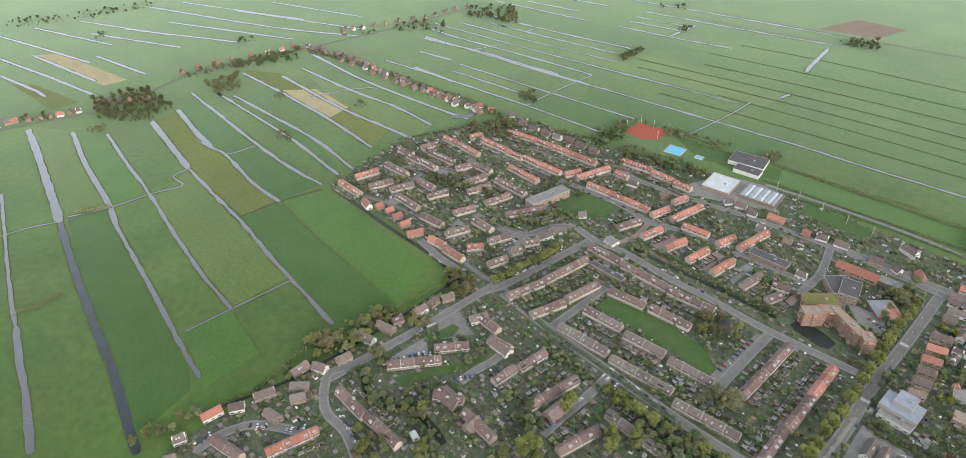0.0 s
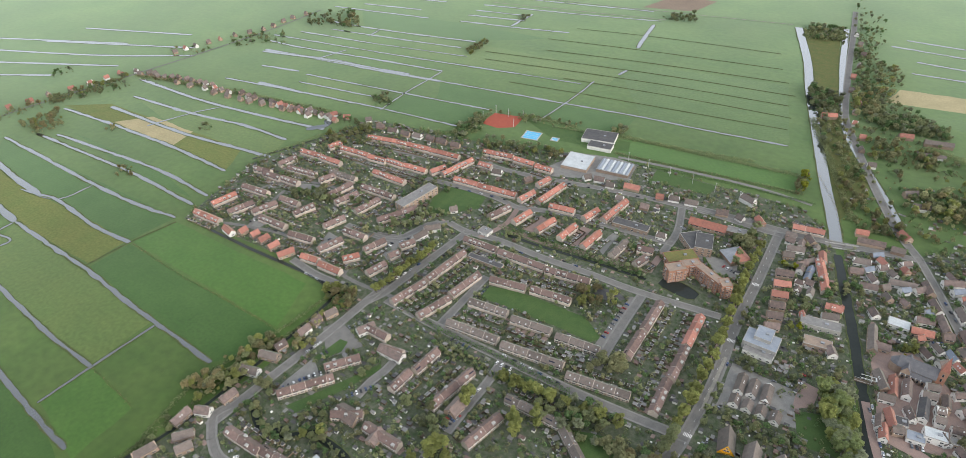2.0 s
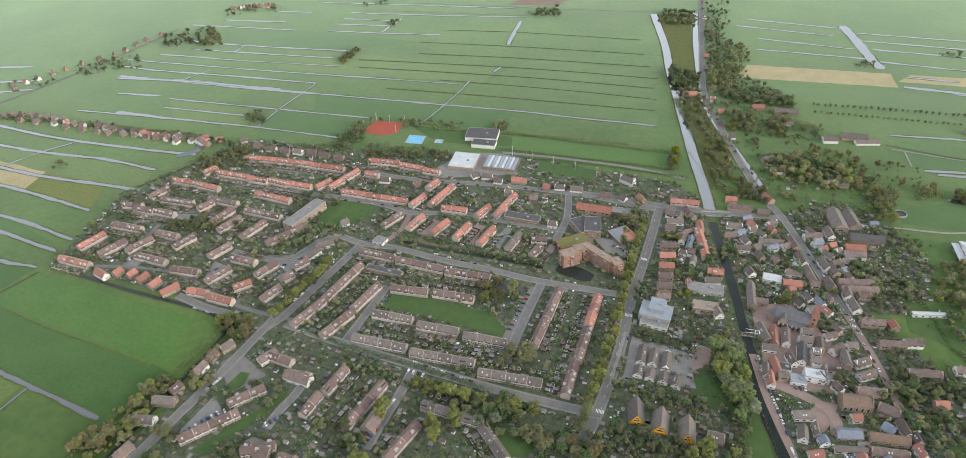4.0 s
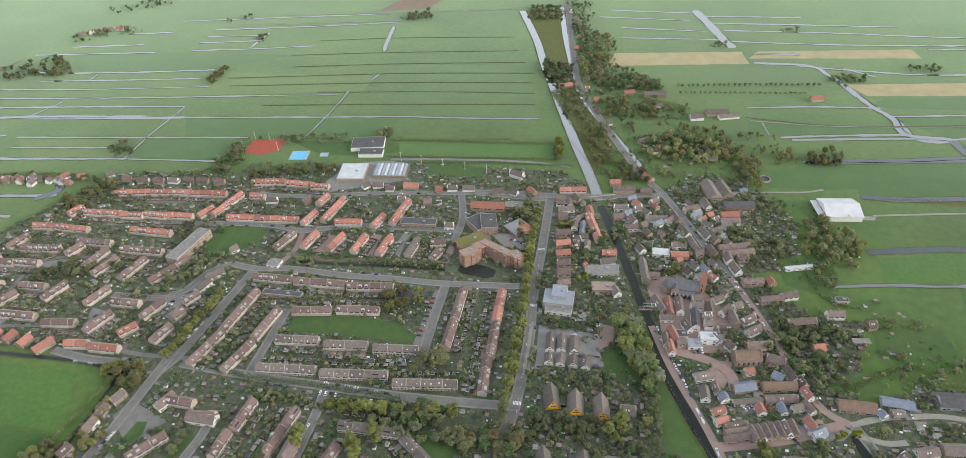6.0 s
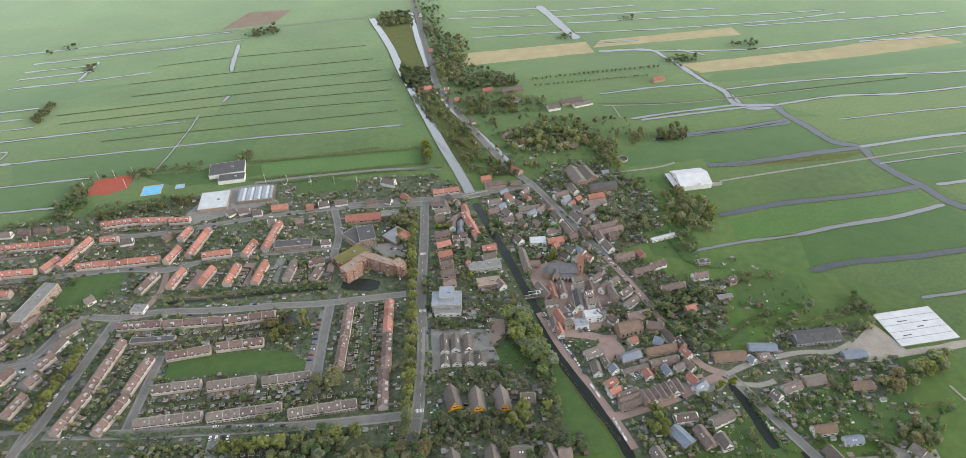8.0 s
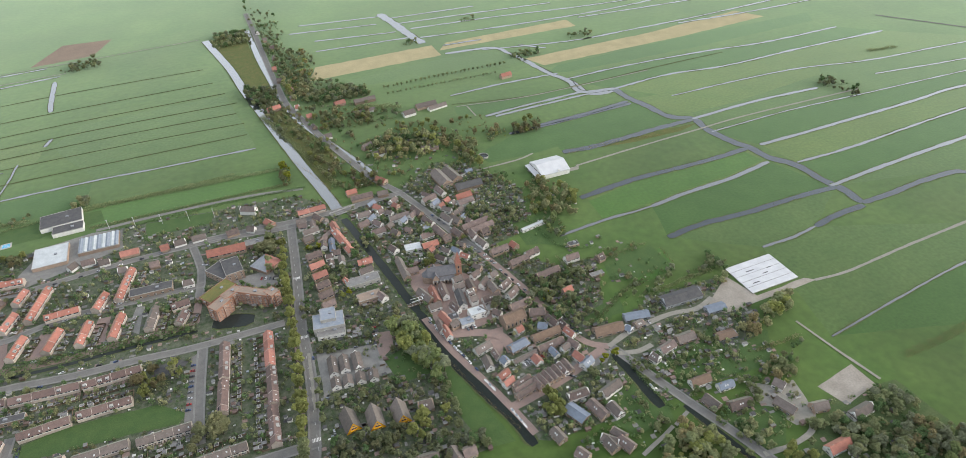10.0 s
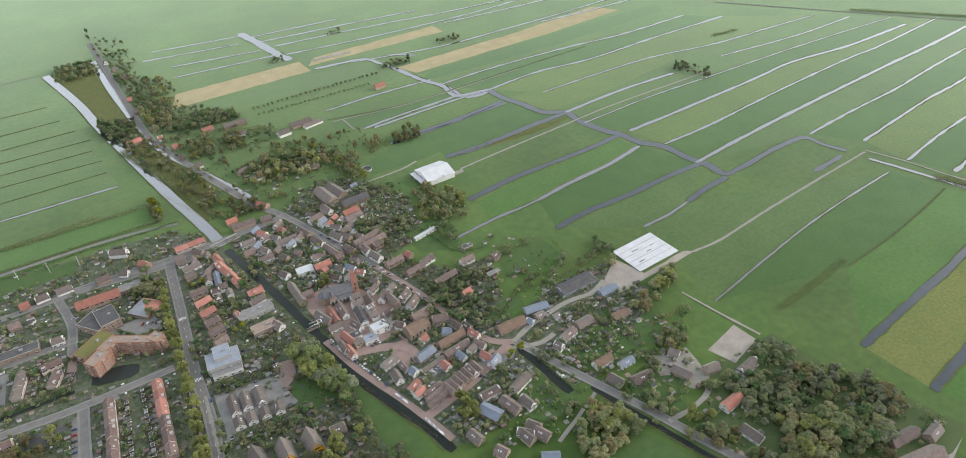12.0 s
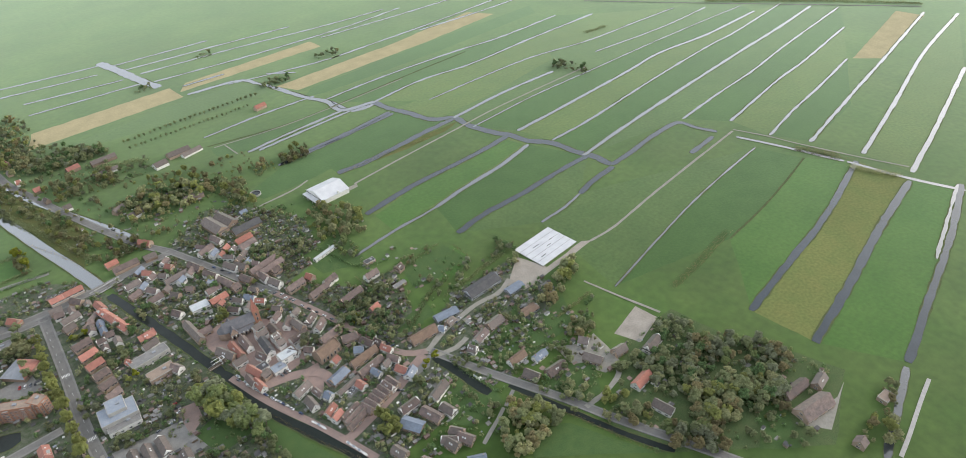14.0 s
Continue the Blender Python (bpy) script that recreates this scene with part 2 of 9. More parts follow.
def part(name, me, parent, m=None, label=""):
    ob = new(name, me)
    ob.parent = parent
    if m is not None:
        ob.matrix_basis = m
    return tagged(ob, label)


def thing(name, x, y, turn, label, category, group="", me=None, z=0.0):
    ob = new(name, me)
    ob.matrix_basis = pose(x, y, z, 0, 0, turn)
    return tagged(ob, label, category, group)


rng = random.Random(7)

# ---- the ground and what lies on it ----
b = Build()
b.add([(-4600, -4600, 0), (4600, -4600, 0), (4600, 4600, 0), (-4600, 4600, 0)], [(0, 1, 2, 3)])
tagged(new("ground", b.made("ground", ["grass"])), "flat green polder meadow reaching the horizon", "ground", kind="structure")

STEP = {}
FOOT, CELLS, PLOTS, PAVED = [], {}, [], []          # what is built over, so that gardens keep clear of it


def keep_clear(points, half):
    for q in smooth(points, 5.0):
        CELLS.setdefault((int(q.x // 12), int(q.y // 12)), []).append((q.x, q.y, half))


def lift(base, count, step=0.003):
    """Heights in small steps, so that no two sheets share a plane."""
    STEP[base] = STEP.get(base, -1) + 1
    return base + step * (STEP[base] % count)


def smooth(points, step=10.0):
    """A gentle curve through the points, with a place every few metres."""
    p = [Vector(q) for q in points]
    p = [2 * p[0] - p[1], *p, 2 * p[-1] - p[-2]]
    out = []
    for a, b, c, d in zip(p, p[1:], p[2:], p[3:]):
        n = max(2, int((c - b).length / step))
        for i in range(n):
            t = i / n
            out.append(0.5 * (2 * b + (c - a) * t + (2 * a - 5 * b + 4 * c - d) * t * t + (3 * b - a - 3 * c + d) * t ** 3))
    return out + [p[-2]]


def strip(points, width, z, uneven=0.0, shift=0.0, step=10.0, thick=0.0, blunt=False):
    p = smooth(points, step)
    v, f = [], []
    for i, q in enumerate(p):
        d = (p[min(i + 1, len(p) - 1)] - p[max(i - 1, 0)]).normalized()
        s = Vector((-d.y, d.x))
        ends = min(1.0, 0.45 + min(i, len(p) - 1 - i) / 2) ** 0.5 if blunt else 1.0
        u = ends + uneven * (noise.noise((q.x * 0.05, q.y * 0.05, width)) + 0.8 * noise.noise((q.x * 0.13, q.y * 0.13, 3.0)))
        k = uneven * width * 0.5 * noise.noise((q.x * 0.09, q.y * 0.09, 9.0))
        u = max(u, 0.12)
        for e in (-1, 1):
            v.append((*(q + s * (shift + k + e * width * u / 2)), z))
    for i in range(len(p) - 1):
        f.append((2 * i, 2 * i + 1, 2 * i + 3, 2 * i + 2))
    f = [q[::-1] for q in f]
    if thick:
        n = len(v)
        v += [(x, y, 0.0) for x, y, _ in v]
        for i in range(len(p) - 1):
            f += [(2 * i, 2 * i + 2, n + 2 * i + 2, n + 2 * i), (2 * i + 3, 2 * i + 1, n + 2 * i + 1, n + 2 * i + 3)]
    return v, f


FIELD = {"yard": ("village_ground", "mottled gardens, yards and paths between the village houses", "ground", 0.006), "scrub": ("scrub_ground", "dark rough undergrowth between trees", "ground", 0.012)}
WORDS = {"olive": "yellowish-green unmown grass field", "stubble": "pale tan stubble field", "soil": "bare brown ploughed field", "rough": "brownish rough reed meadow", "lawn": "short bright green lawn", "grassb": "deep green pasture strip", "grassd": "yellowish-green pasture strip", "grasse": "fresh bright green pasture strip", "grassc": "dull green pasture strip",
         "sand": "bare pale sand yard", "paving": "grey paved yard", "brickpink": "pinkish brick-paved square", "asphalt": "grey asphalt car park", "roofdark": "dark asphalt playground", "gravel": "pale gravel yard", "court": "red gravel tennis court"}


def field(kind, *points):
    name, label, category, z = FIELD.get(kind, ("field" if kind in ("olive", "stubble", "soil", "rough", "grassb", "grassc", "grassd", "grasse") else "lawn" if kind == "lawn" else "yard", WORDS.get(kind, ""), "field", None))
    z = lift(z, 3, 0.002) if z else lift(0.018, 82, 0.0013) if name == "field" else lift(0.126, 50, 0.0015)
    if kind not in ("yard", "scrub"):
        PLOTS.append(list(points))
    bm = bmesh.new()
    ring = []
    for a, b in zip(points, points[1:] + points[:1]):
        a, b = Vector(a), Vector(b)
        n = max(1, int((b - a).length / 14))
        for i in range(n):
            q = a + (b - a) * i / n
            q += Vector((noise.noise((q.x * 0.06, q.y * 0.06, 1)), noise.noise((q.x * 0.06, q.y * 0.06, 5)))) * (2.0 if i else 0)
            ring.append(bm.verts.new((q.x, q.y, z)))
    fc = bm.faces.new(ring)
    fc.normal_update()
    if fc.normal.z < 0:
        fc.normal_flip()
    bmesh.ops.triangulate(bm, faces=[fc])
    me = bpy.data.meshes.new(name)
    bm.to_mesh(me)
    bm.free()
    me.materials.append(MATS[kind])
    return tagged(new(name, me), label, category, kind="structure")


def ditch(width, *points):
    keep_clear(points, width / 2 + 1.0)
    z = lift(0.25, 29)
    if width < 1.9:                                                # overgrown, hardly any water
        v, f = strip(points, width + 0.8, z, 0.3, step=7.0)
        return tagged(new("ditch", mesh("ditch", v, f, "bank")), "narrow overgrown ditch between the meadows", "ditch", "polder ditches", "structure")
    broad = width >= 6 and Vector(points[0]).length < 950
    rough = 0.5 if width < 5 else 0.26
    v, f = strip(points, width, z, rough, step=5.0, blunt=True)
    ob = tagged(new("ditch", mesh("ditch", v, f, "water_broad" if broad else "water")), "narrow grey-blue water ditch between the meadows", "ditch", "polder ditches", "structure")
    v, f = strip(points, width + 1.8, z - 0.03, rough * 0.7, step=5.0, blunt=True)
    part("bank", mesh("bank", v, f, "bank"), ob)
    return ob


def canal(width, *points):
    keep_clear(points, width / 2 + 1.5)
    z = lift(0.25, 29)
    v, f = strip(points, width, z, 0.12, step=5.0, blunt=True)
    ob = tagged(new("canal", mesh("canal", v, f, "water_dark")), "dark still water of a village canal", "canal", kind="structure")
    v, f = strip(points, width + 2.4, z - 0.03, 0.14, step=5.0, blunt=True)
    part("bank", mesh("bank", v, f, "bank"), ob)
    return ob


def river(width, *points):
    keep_clear(points, width / 2 + 1.5)
    z = lift(0.25, 29)
    v, f = strip(points, width, z, 0.06, step=8.0)
    ob = tagged(new("canal", mesh("canal", v, f, "water_wide")), "wide straight canal reflecting the pale sky", "canal", kind="structure")
    v, f = strip(points, width + 3.0, z - 0.03, 0.12, step=8.0)
    part("bank", mesh("bank", v, f, "bank"), ob)
    return ob


ROADS = {"asphalt": "grey asphalt street", "brickpink": "reddish brick-paved street", "paving": "grey paved path", "cycle": "reddish cycle path", "gravel": "pale gravel track", "concrete": "pale concrete path"}


def road(kind, width, *points):
    z = lift(0.345, 60)
    keep_clear(points, width / 2 + 2.0)
    PAVED.extend((q.x, q.y, width / 2 + 1.0) for q in smooth(points, 4.0))
    v, f = strip(points, width, z, 0.03 if kind != "gravel" else 0.2, step=6.0)
    ob = tagged(new("road", mesh("road", v, f, kind)), ROADS[kind], "road", kind="structure")
    if kind == "asphalt" and width >= 5 and Vector(points[0]).length < 875:
        for s in (-1, 1):
            v, f = strip(points, 1.6, z + 0.11, 0.0, s * (width / 2 + 0.8), 6.0, 1)
            part("pavement", mesh("pavement", v, f, "paving"), ob)
    return ob


# fields and yards
field('yard', (-607, 318), (-634, 442), (-594, 550), (-578, 606), (-404, 625), (-243, 671), (-29, 668), (10, 632), (32, 554), (57, 455), (65, 364), (82, 275), (-103, 258), (-211, 180), (-324, 63), (-378, 22), (-384, 58), (-376, 134), (-362, 212), (-360, 295), (-393, 316), (-432, 327), (-510, 324))
field('yard', (24, 614), (42, 638), (89, 639), (143, 684), (180, 663), (222, 590), (202, 515), (157, 503), (204, 451), (246, 449), (215, 355), (273, 381), (338, 383), (349, 360), (346, 323), (287, 275), (124, 267), (105, 275), (68, 416), (56, 474))
field('scrub', (339, 233), (402, 231), (411, 174), (436, 128), (447, 94), (373, 65), (272, 145), (266, 187), (295, 201))
field('paving', (-31, 411), (16, 407), (28, 380), (26, 370), (-30, 364))
field('brickpink', (18, 420), (35, 417), (33, 397), (20, 387))
field('paving', (-337, 201), (-334, 239), (-316, 228), (-327, 199))
field('paving', (-121, 535), (-61, 542), (-56, 516), (-78, 517), (-106, 537))
field('asphalt', (-352, 270), (-345, 285), (-306, 271), (-324, 245))
field('sand', (336, 371), (350, 381), (361, 349), (417, 355), (426, 349), (394, 345), (356, 342), (321, 339), (309, 350))
field('sand', (340, 245), (381, 255), (384, 232), (349, 223))
field('brickpink', (108, 389), (129, 389), (125, 373), (117, 356), (112, 364))
field('paving', (168, 332), (207, 333), (197, 322), (168, 319))
field('gravel', (290, 268), (312, 255), (327, 257), (320, 222), (301, 220), (287, 248))
field('gravel', (416, 85), (435, 89), (383, 73), (372, 88))
field('court', (-436, 670), (-436, 705), (-395, 713), (-391, 681), (-410, 668))
field('paving', (-305, 613), (-288, 660), (-243, 671), (-213, 669), (-208, 630), (-293, 594))
field('gravel', (242, 626), (258, 645), (258, 613), (304, 614), (301, 607), (250, 603))
field('asphalt', (124, 349), (160, 353), (164, 349), (130, 337))
field('lawn', (-252, 374), (-252, 391), (-227, 399), (-157, 399), (-134, 382), (-140, 374), (-189, 375), (-227, 375))
field('lawn', (-389, 491), (-385, 519), (-336, 519), (-330, 496), (-376, 457))
field('lawn', (-334, 239), (-329, 267), (-321, 268), (-318, 256), (-327, 240))
field('lawn', (65, 364), (72, 364), (92, 304), (100, 275), (77, 276), (62, 333))
field('lawn', (-189, 669), (-118, 667), (-120, 645), (-186, 642))
field('lawn', (-317, 191), (-280, 263), (-275, 257), (-306, 189))
field('lawn', (22, 387), (51, 396), (58, 359), (31, 356))
field('lawn', (-118, 284), (-82, 294), (-77, 271), (-96, 262))
field('lawn', (-331, 676), (-294, 680), (-308, 705), (-349, 694))
field('lawn', (-330, 676), (-234, 692), (-241, 716), (-386, 707))
field('lawn', (199, 375), (231, 382), (223, 366), (204, 365))
field('lawn', (201, 304), (274, 319), (301, 330), (294, 298), (296, 277), (245, 275))
field('lawn', (268, 254), (304, 235), (284, 210), (263, 207), (248, 235))
field('lawn', (193, 300), (223, 274), (219, 254), (186, 251), (170, 271))
field('lawn', (381, 132), (384, 113), (352, 80), (329, 99))
field('lawn', (309, 302), (344, 312), (323, 275), (292, 275))
field('lawn', (218, 226), (243, 205), (264, 161), (272, 145), (202, 201))
field('lawn', (251, 444), (307, 449), (311, 415), (263, 406), (245, 414))
field('lawn', (188, 530), (242, 541), (233, 476), (190, 491))
field('soil', (-419, 1223), (-386, 1318), (-304, 1318), (-324, 1243))
field('rough', (-131, 1236), (-77, 1263), (-57, 1125), (-43, 1024), (-26, 925), (-11, 867), (13, 799), (33, 752), (10, 656), (-11, 734), (-32, 816), (-55, 911), (-76, 997), (-99, 1108))
field('roofdark', (-167, 441), (-144, 444), (-135, 439), (-145, 425), (-162, 427))
field('asphalt', (-133, 443), (-120, 450), (-122, 362), (-136, 366))
field('brickpink', (61, 483), (95, 496), (121, 466), (142, 428), (124, 398), (103, 395), (77, 399), (72, 430))
field('paving', (-534, 342), (-529, 366), (-515, 366), (-520, 342))
field('paving', (-447, 380), (-418, 375), (-420, 348), (-439, 352))
field('paving', (-387, 410), (-364, 409), (-361, 373), (-381, 381))
field('paving', (-583, 420), (-521, 444), (-514, 436), (-568, 411))
field('brickpink', (-271, 487), (-264, 518), (-255, 515), (-258, 484))
field('brickpink', (-219, 492), (-217, 522), (-206, 522), (-207, 488))
field('paving', (-189, 496), (-185, 527), (-177, 526), (-179, 488))

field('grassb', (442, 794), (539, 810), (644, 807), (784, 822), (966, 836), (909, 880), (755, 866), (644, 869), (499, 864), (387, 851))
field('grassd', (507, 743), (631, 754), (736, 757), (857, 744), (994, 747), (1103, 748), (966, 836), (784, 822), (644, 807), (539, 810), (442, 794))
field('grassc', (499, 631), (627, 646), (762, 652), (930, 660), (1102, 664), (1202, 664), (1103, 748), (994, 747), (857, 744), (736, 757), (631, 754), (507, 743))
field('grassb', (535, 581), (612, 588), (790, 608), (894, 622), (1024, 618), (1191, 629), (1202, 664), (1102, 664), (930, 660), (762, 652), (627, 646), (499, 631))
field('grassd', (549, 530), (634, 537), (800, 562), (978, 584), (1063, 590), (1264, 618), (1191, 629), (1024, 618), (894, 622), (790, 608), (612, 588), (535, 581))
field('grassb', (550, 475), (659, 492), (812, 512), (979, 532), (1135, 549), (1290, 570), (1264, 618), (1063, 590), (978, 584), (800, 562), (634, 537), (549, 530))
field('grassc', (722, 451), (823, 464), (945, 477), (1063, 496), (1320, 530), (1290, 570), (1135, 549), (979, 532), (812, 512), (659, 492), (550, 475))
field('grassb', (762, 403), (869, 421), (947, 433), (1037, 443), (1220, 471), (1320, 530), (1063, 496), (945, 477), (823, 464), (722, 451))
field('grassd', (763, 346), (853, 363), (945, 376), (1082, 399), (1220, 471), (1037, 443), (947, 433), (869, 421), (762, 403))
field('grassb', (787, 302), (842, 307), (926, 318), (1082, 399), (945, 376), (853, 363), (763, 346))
field('grassb', (441, 750), (366, 736), (299, 728), (299, 650), (349, 651), (442, 664), (494, 669))
field('grassd', (514, 579), (444, 570), (353, 564), (277, 550), (343, 508), (392, 518), (459, 528), (519, 543))
field('grassb', (519, 543), (459, 528), (392, 518), (343, 508), (331, 453), (376, 461), (435, 463), (499, 469), (553, 471))
field('grassc', (482, 418), (446, 410), (410, 407), (388, 285), (421, 292), (476, 304), (557, 320), (639, 332), (721, 341))
field('grassb', (721, 341), (639, 332), (557, 320), (476, 304), (421, 292), (388, 285), (532, 255), (607, 263), (679, 275), (740, 287))
field('grasse', (740, 287), (679, 275), (607, 263), (532, 255), (453, 182), (525, 193), (642, 210), (778, 241))
field('olive', (778, 241), (642, 210), (525, 193), (453, 182), (458, 125), (553, 141), (663, 162), (778, 180))
field('grasse', (778, 180), (663, 162), (553, 141), (458, 125), (492, 64), (561, 79), (704, 109), (812, 138))
field('grassc', (553, 471), (499, 469), (435, 463), (376, 461), (331, 453), (410, 407), (446, 410), (482, 418))
field('grassd', (801, 244), (966, 278), (1194, 328), (1431, 363), (1172, 261), (941, 213), (799, 186))
field('rough', (437, 658), (495, 659), (462, 647), (396, 642), (345, 645))
field('grasse', (283, 541), (350, 559), (441, 564), (507, 573), (515, 549), (454, 532), (393, 524), (343, 514), (283, 504))
field('stubble', (1090, 394), (1122, 362), (1379, 400), (1370, 446))
field('stubble', (21, 990), (239, 1016), (234, 1065), (34, 1043))
field('stubble', (241, 1037), (499, 1058), (496, 1094), (260, 1068))
field('stubble', (361, 950), (602, 978), (802, 1018), (832, 972), (647, 941), (380, 913))
field('grassb', (375, 883), (398, 905), (654, 939), (915, 959), (894, 920), (659, 893), (493, 880), (402, 876))
field('grassc', (32, 961), (235, 1001), (367, 993), (362, 941), (242, 933), (53, 948))
field('grassb', (206, 824), (309, 813), (402, 820), (396, 807), (304, 795), (240, 784), (204, 798))
field('grassb', (252, 713), (337, 723), (440, 738), (472, 686), (386, 676), (309, 667), (260, 661), (206, 659), (195, 682))
field('grassd', (448, 754), (479, 685), (580, 694), (748, 728), (774, 761), (612, 755))
field('grassd', (-705, 898), (-601, 914), (-332, 922), (-339, 864), (-581, 828), (-678, 821))
field('grassb', (-563, 754), (-366, 772), (-260, 782), (-261, 727), (-370, 722), (-446, 712), (-536, 704))
field('grassc', (-298, 959), (-105, 986), (-67, 806), (-257, 791), (-327, 902))
field('grassb', (-585, 634), (-585, 697), (-442, 705), (-450, 698), (-459, 649))
field('grassb', (-894, 960), (-686, 991), (-502, 992), (-607, 927), (-838, 897))
field('grassd', (-769, 675), (-662, 684), (-609, 688), (-605, 637), (-716, 626))
field('grasse', (-251, 723), (-160, 724), (-44, 734), (-32, 698), (-176, 685), (-249, 688))
field('grassd', (-1049, 111), (-991, 150), (-882, 130), (-768, 117), (-771, 76), (-817, 75), (-906, 87))
field('grassb', (-763, 74), (-750, 112), (-609, 97), (-473, 81), (-425, 67), (-411, 19), (-491, 28), (-637, 46))
field('grasse', (-985, 150), (-945, 179), (-748, 158), (-752, 117), (-882, 130))
field('grassd', (-733, 161), (-767, 217), (-613, 209), (-494, 196), (-493, 136), (-556, 138), (-647, 147))
field('olive', (-938, 240), (-945, 276), (-858, 268), (-770, 267), (-625, 258), (-625, 216), (-770, 218))
field('grasse', (-490, 91), (-490, 134), (-422, 127), (-418, 74))
field('grassb', (-619, 213), (-618, 258), (-387, 246), (-391, 210), (-406, 190), (-490, 197))
field('grasse', (-618, 262), (-608, 309), (-408, 306), (-389, 249))
field('grassb', (-991, 320), (-616, 314), (-623, 261), (-802, 263), (-945, 283))
field('grassb', (-916, 376), (-716, 370), (-632, 349), (-739, 349))
field('grassd', (-949, 490), (-639, 505), (-626, 464), (-782, 449))
field('olive', (-1014, 419), (-956, 457), (-673, 459), (-649, 413), (-762, 417))
field('stubble', (-897, 422), (-861, 461), (-771, 459), (-760, 415))
field('stubble', (-1362, 191), (-1326, 232), (-1119, 270), (-1123, 235))
field('olive', (-1241, 132), (-1213, 157), (-1086, 186), (-1089, 147))
field('grasse', (245, 431), (314, 440), (314, 410), (276, 399), (247, 413))
field('lawn', (213, 383), (242, 389), (238, 370), (210, 369))
field('lawn', (209, 316), (219, 295), (224, 264), (206, 268), (200, 293))

# ditches and canals
ditch(8.8, (353, 958), (377, 881), (395, 835), (403, 792), (446, 788))
ditch(11, (441, 798), (447, 760), (459, 727), (470, 689), (496, 671), (497, 639), (508, 600), (518, 581), (526, 551), (544, 526), (550, 487), (558, 463), (558, 436))
ditch(7.1, (558, 436), (601, 440), (653, 448), (707, 449), (713, 425), (723, 398))
ditch(5.5, (729, 373), (750, 312), (768, 251))
ditch(5.5, (769, 248), (782, 186), (801, 130))
ditch(4.4, (387, 851), (499, 864), (644, 869), (755, 866), (909, 880))
ditch(4.4, (442, 794), (539, 810), (644, 807), (784, 822), (966, 836))
ditch(3.3, (507, 743), (631, 754), (736, 757), (857, 744), (994, 747), (1103, 748))
ditch(5.5, (496, 671), (605, 686), (713, 691))
ditch(3.3, (823, 700), (999, 696), (1147, 707))
ditch(2.4, (499, 631), (627, 646), (762, 652), (930, 660), (1102, 664), (1202, 664))
ditch(5.5, (535, 581), (612, 588), (790, 608), (894, 622), (1024, 618), (1191, 629))
ditch(3.6, (549, 530), (634, 537), (800, 562), (978, 584), (1063, 590), (1264, 618))
ditch(5.5, (550, 475), (659, 492), (812, 512), (979, 532), (1135, 549), (1290, 570))
ditch(3.7, (722, 451), (823, 464), (945, 477), (1063, 496), (1320, 530))
ditch(4, (762, 403), (869, 421), (947, 433), (1037, 443), (1220, 471))
ditch(3.7, (763, 346), (853, 363), (945, 376), (1082, 399))
ditch(4.8, (784, 302), (967, 334), (1141, 363), (1397, 408))
ditch(5.5, (801, 244), (966, 278), (1194, 328), (1431, 363))
ditch(5.5, (799, 186), (941, 213), (1172, 261))
ditch(4.4, (403, 793), (338, 785), (252, 774))
ditch(6.6, (441, 750), (366, 736), (299, 728))
ditch(8.8, (494, 669), (442, 664), (349, 651), (299, 650))
ditch(7.7, (514, 579), (444, 570), (353, 564), (277, 550))
ditch(5.5, (519, 543), (459, 528), (392, 518), (343, 508))
ditch(3.3, (343, 508), (280, 502), (228, 493))
ditch(7.1, (553, 471), (499, 469), (435, 463), (376, 461), (331, 453))
ditch(7.1, (556, 432), (514, 426), (482, 418))
ditch(3.3, (482, 418), (446, 410), (410, 407))
ditch(6.6, (708, 394), (651, 387))
ditch(2.0, (721, 341), (639, 332), (557, 320), (476, 304), (421, 292), (388, 285))
ditch(1.5, (740, 287), (679, 275), (607, 263), (532, 255))
ditch(6.6, (778, 241), (642, 210), (525, 193), (453, 182))
ditch(7.7, (778, 180), (663, 162), (553, 141), (458, 125))
ditch(6.6, (812, 138), (704, 109), (561, 79), (492, 64))
ditch(5.5, (486, 63), (448, 52), (388, 36))
ditch(3.3, (809, 141), (650, 103))
ditch(4.4, (211, 860), (299, 872), (387, 876))
ditch(4.8, (239, 779), (301, 790), (394, 802))
ditch(8.8, (360, 935), (375, 883), (391, 846), (394, 802), (443, 795))
ditch(6.6, (253, 719), (339, 729), (442, 743))
ditch(1.7, (205, 831), (310, 818), (410, 826), (564, 845), (666, 855))
ditch(7.7, (246, 1019), (326, 1015), (346, 978))
ditch(6.6, (346, 978), (363, 935))
ditch(15.4, (180, 1262), (197, 1189), (211, 1123), (223, 1080))
ditch(4.6, (6, 1216), (164, 1207))
ditch(4.6, (46, 1162), (190, 1153))
ditch(4.6, (43, 1112), (209, 1116))
ditch(4.6, (218, 1159), (385, 1160), (544, 1152), (692, 1154))
ditch(4.6, (224, 1108), (404, 1106), (583, 1116), (722, 1138))
ditch(4.6, (252, 1057), (322, 1059))
ditch(4.6, (309, 1012), (463, 994), (564, 1001), (743, 1020), (1007, 1060))
ditch(4.6, (25, 1254), (178, 1247))
ditch(4.6, (197, 1195), (360, 1196), (506, 1196))
ditch(4.6, (195, 1230), (361, 1235))
ditch(4.6, (521, 1097), (702, 1102), (892, 1113))
ditch(4.6, (672, 1000), (818, 1003), (972, 1016))
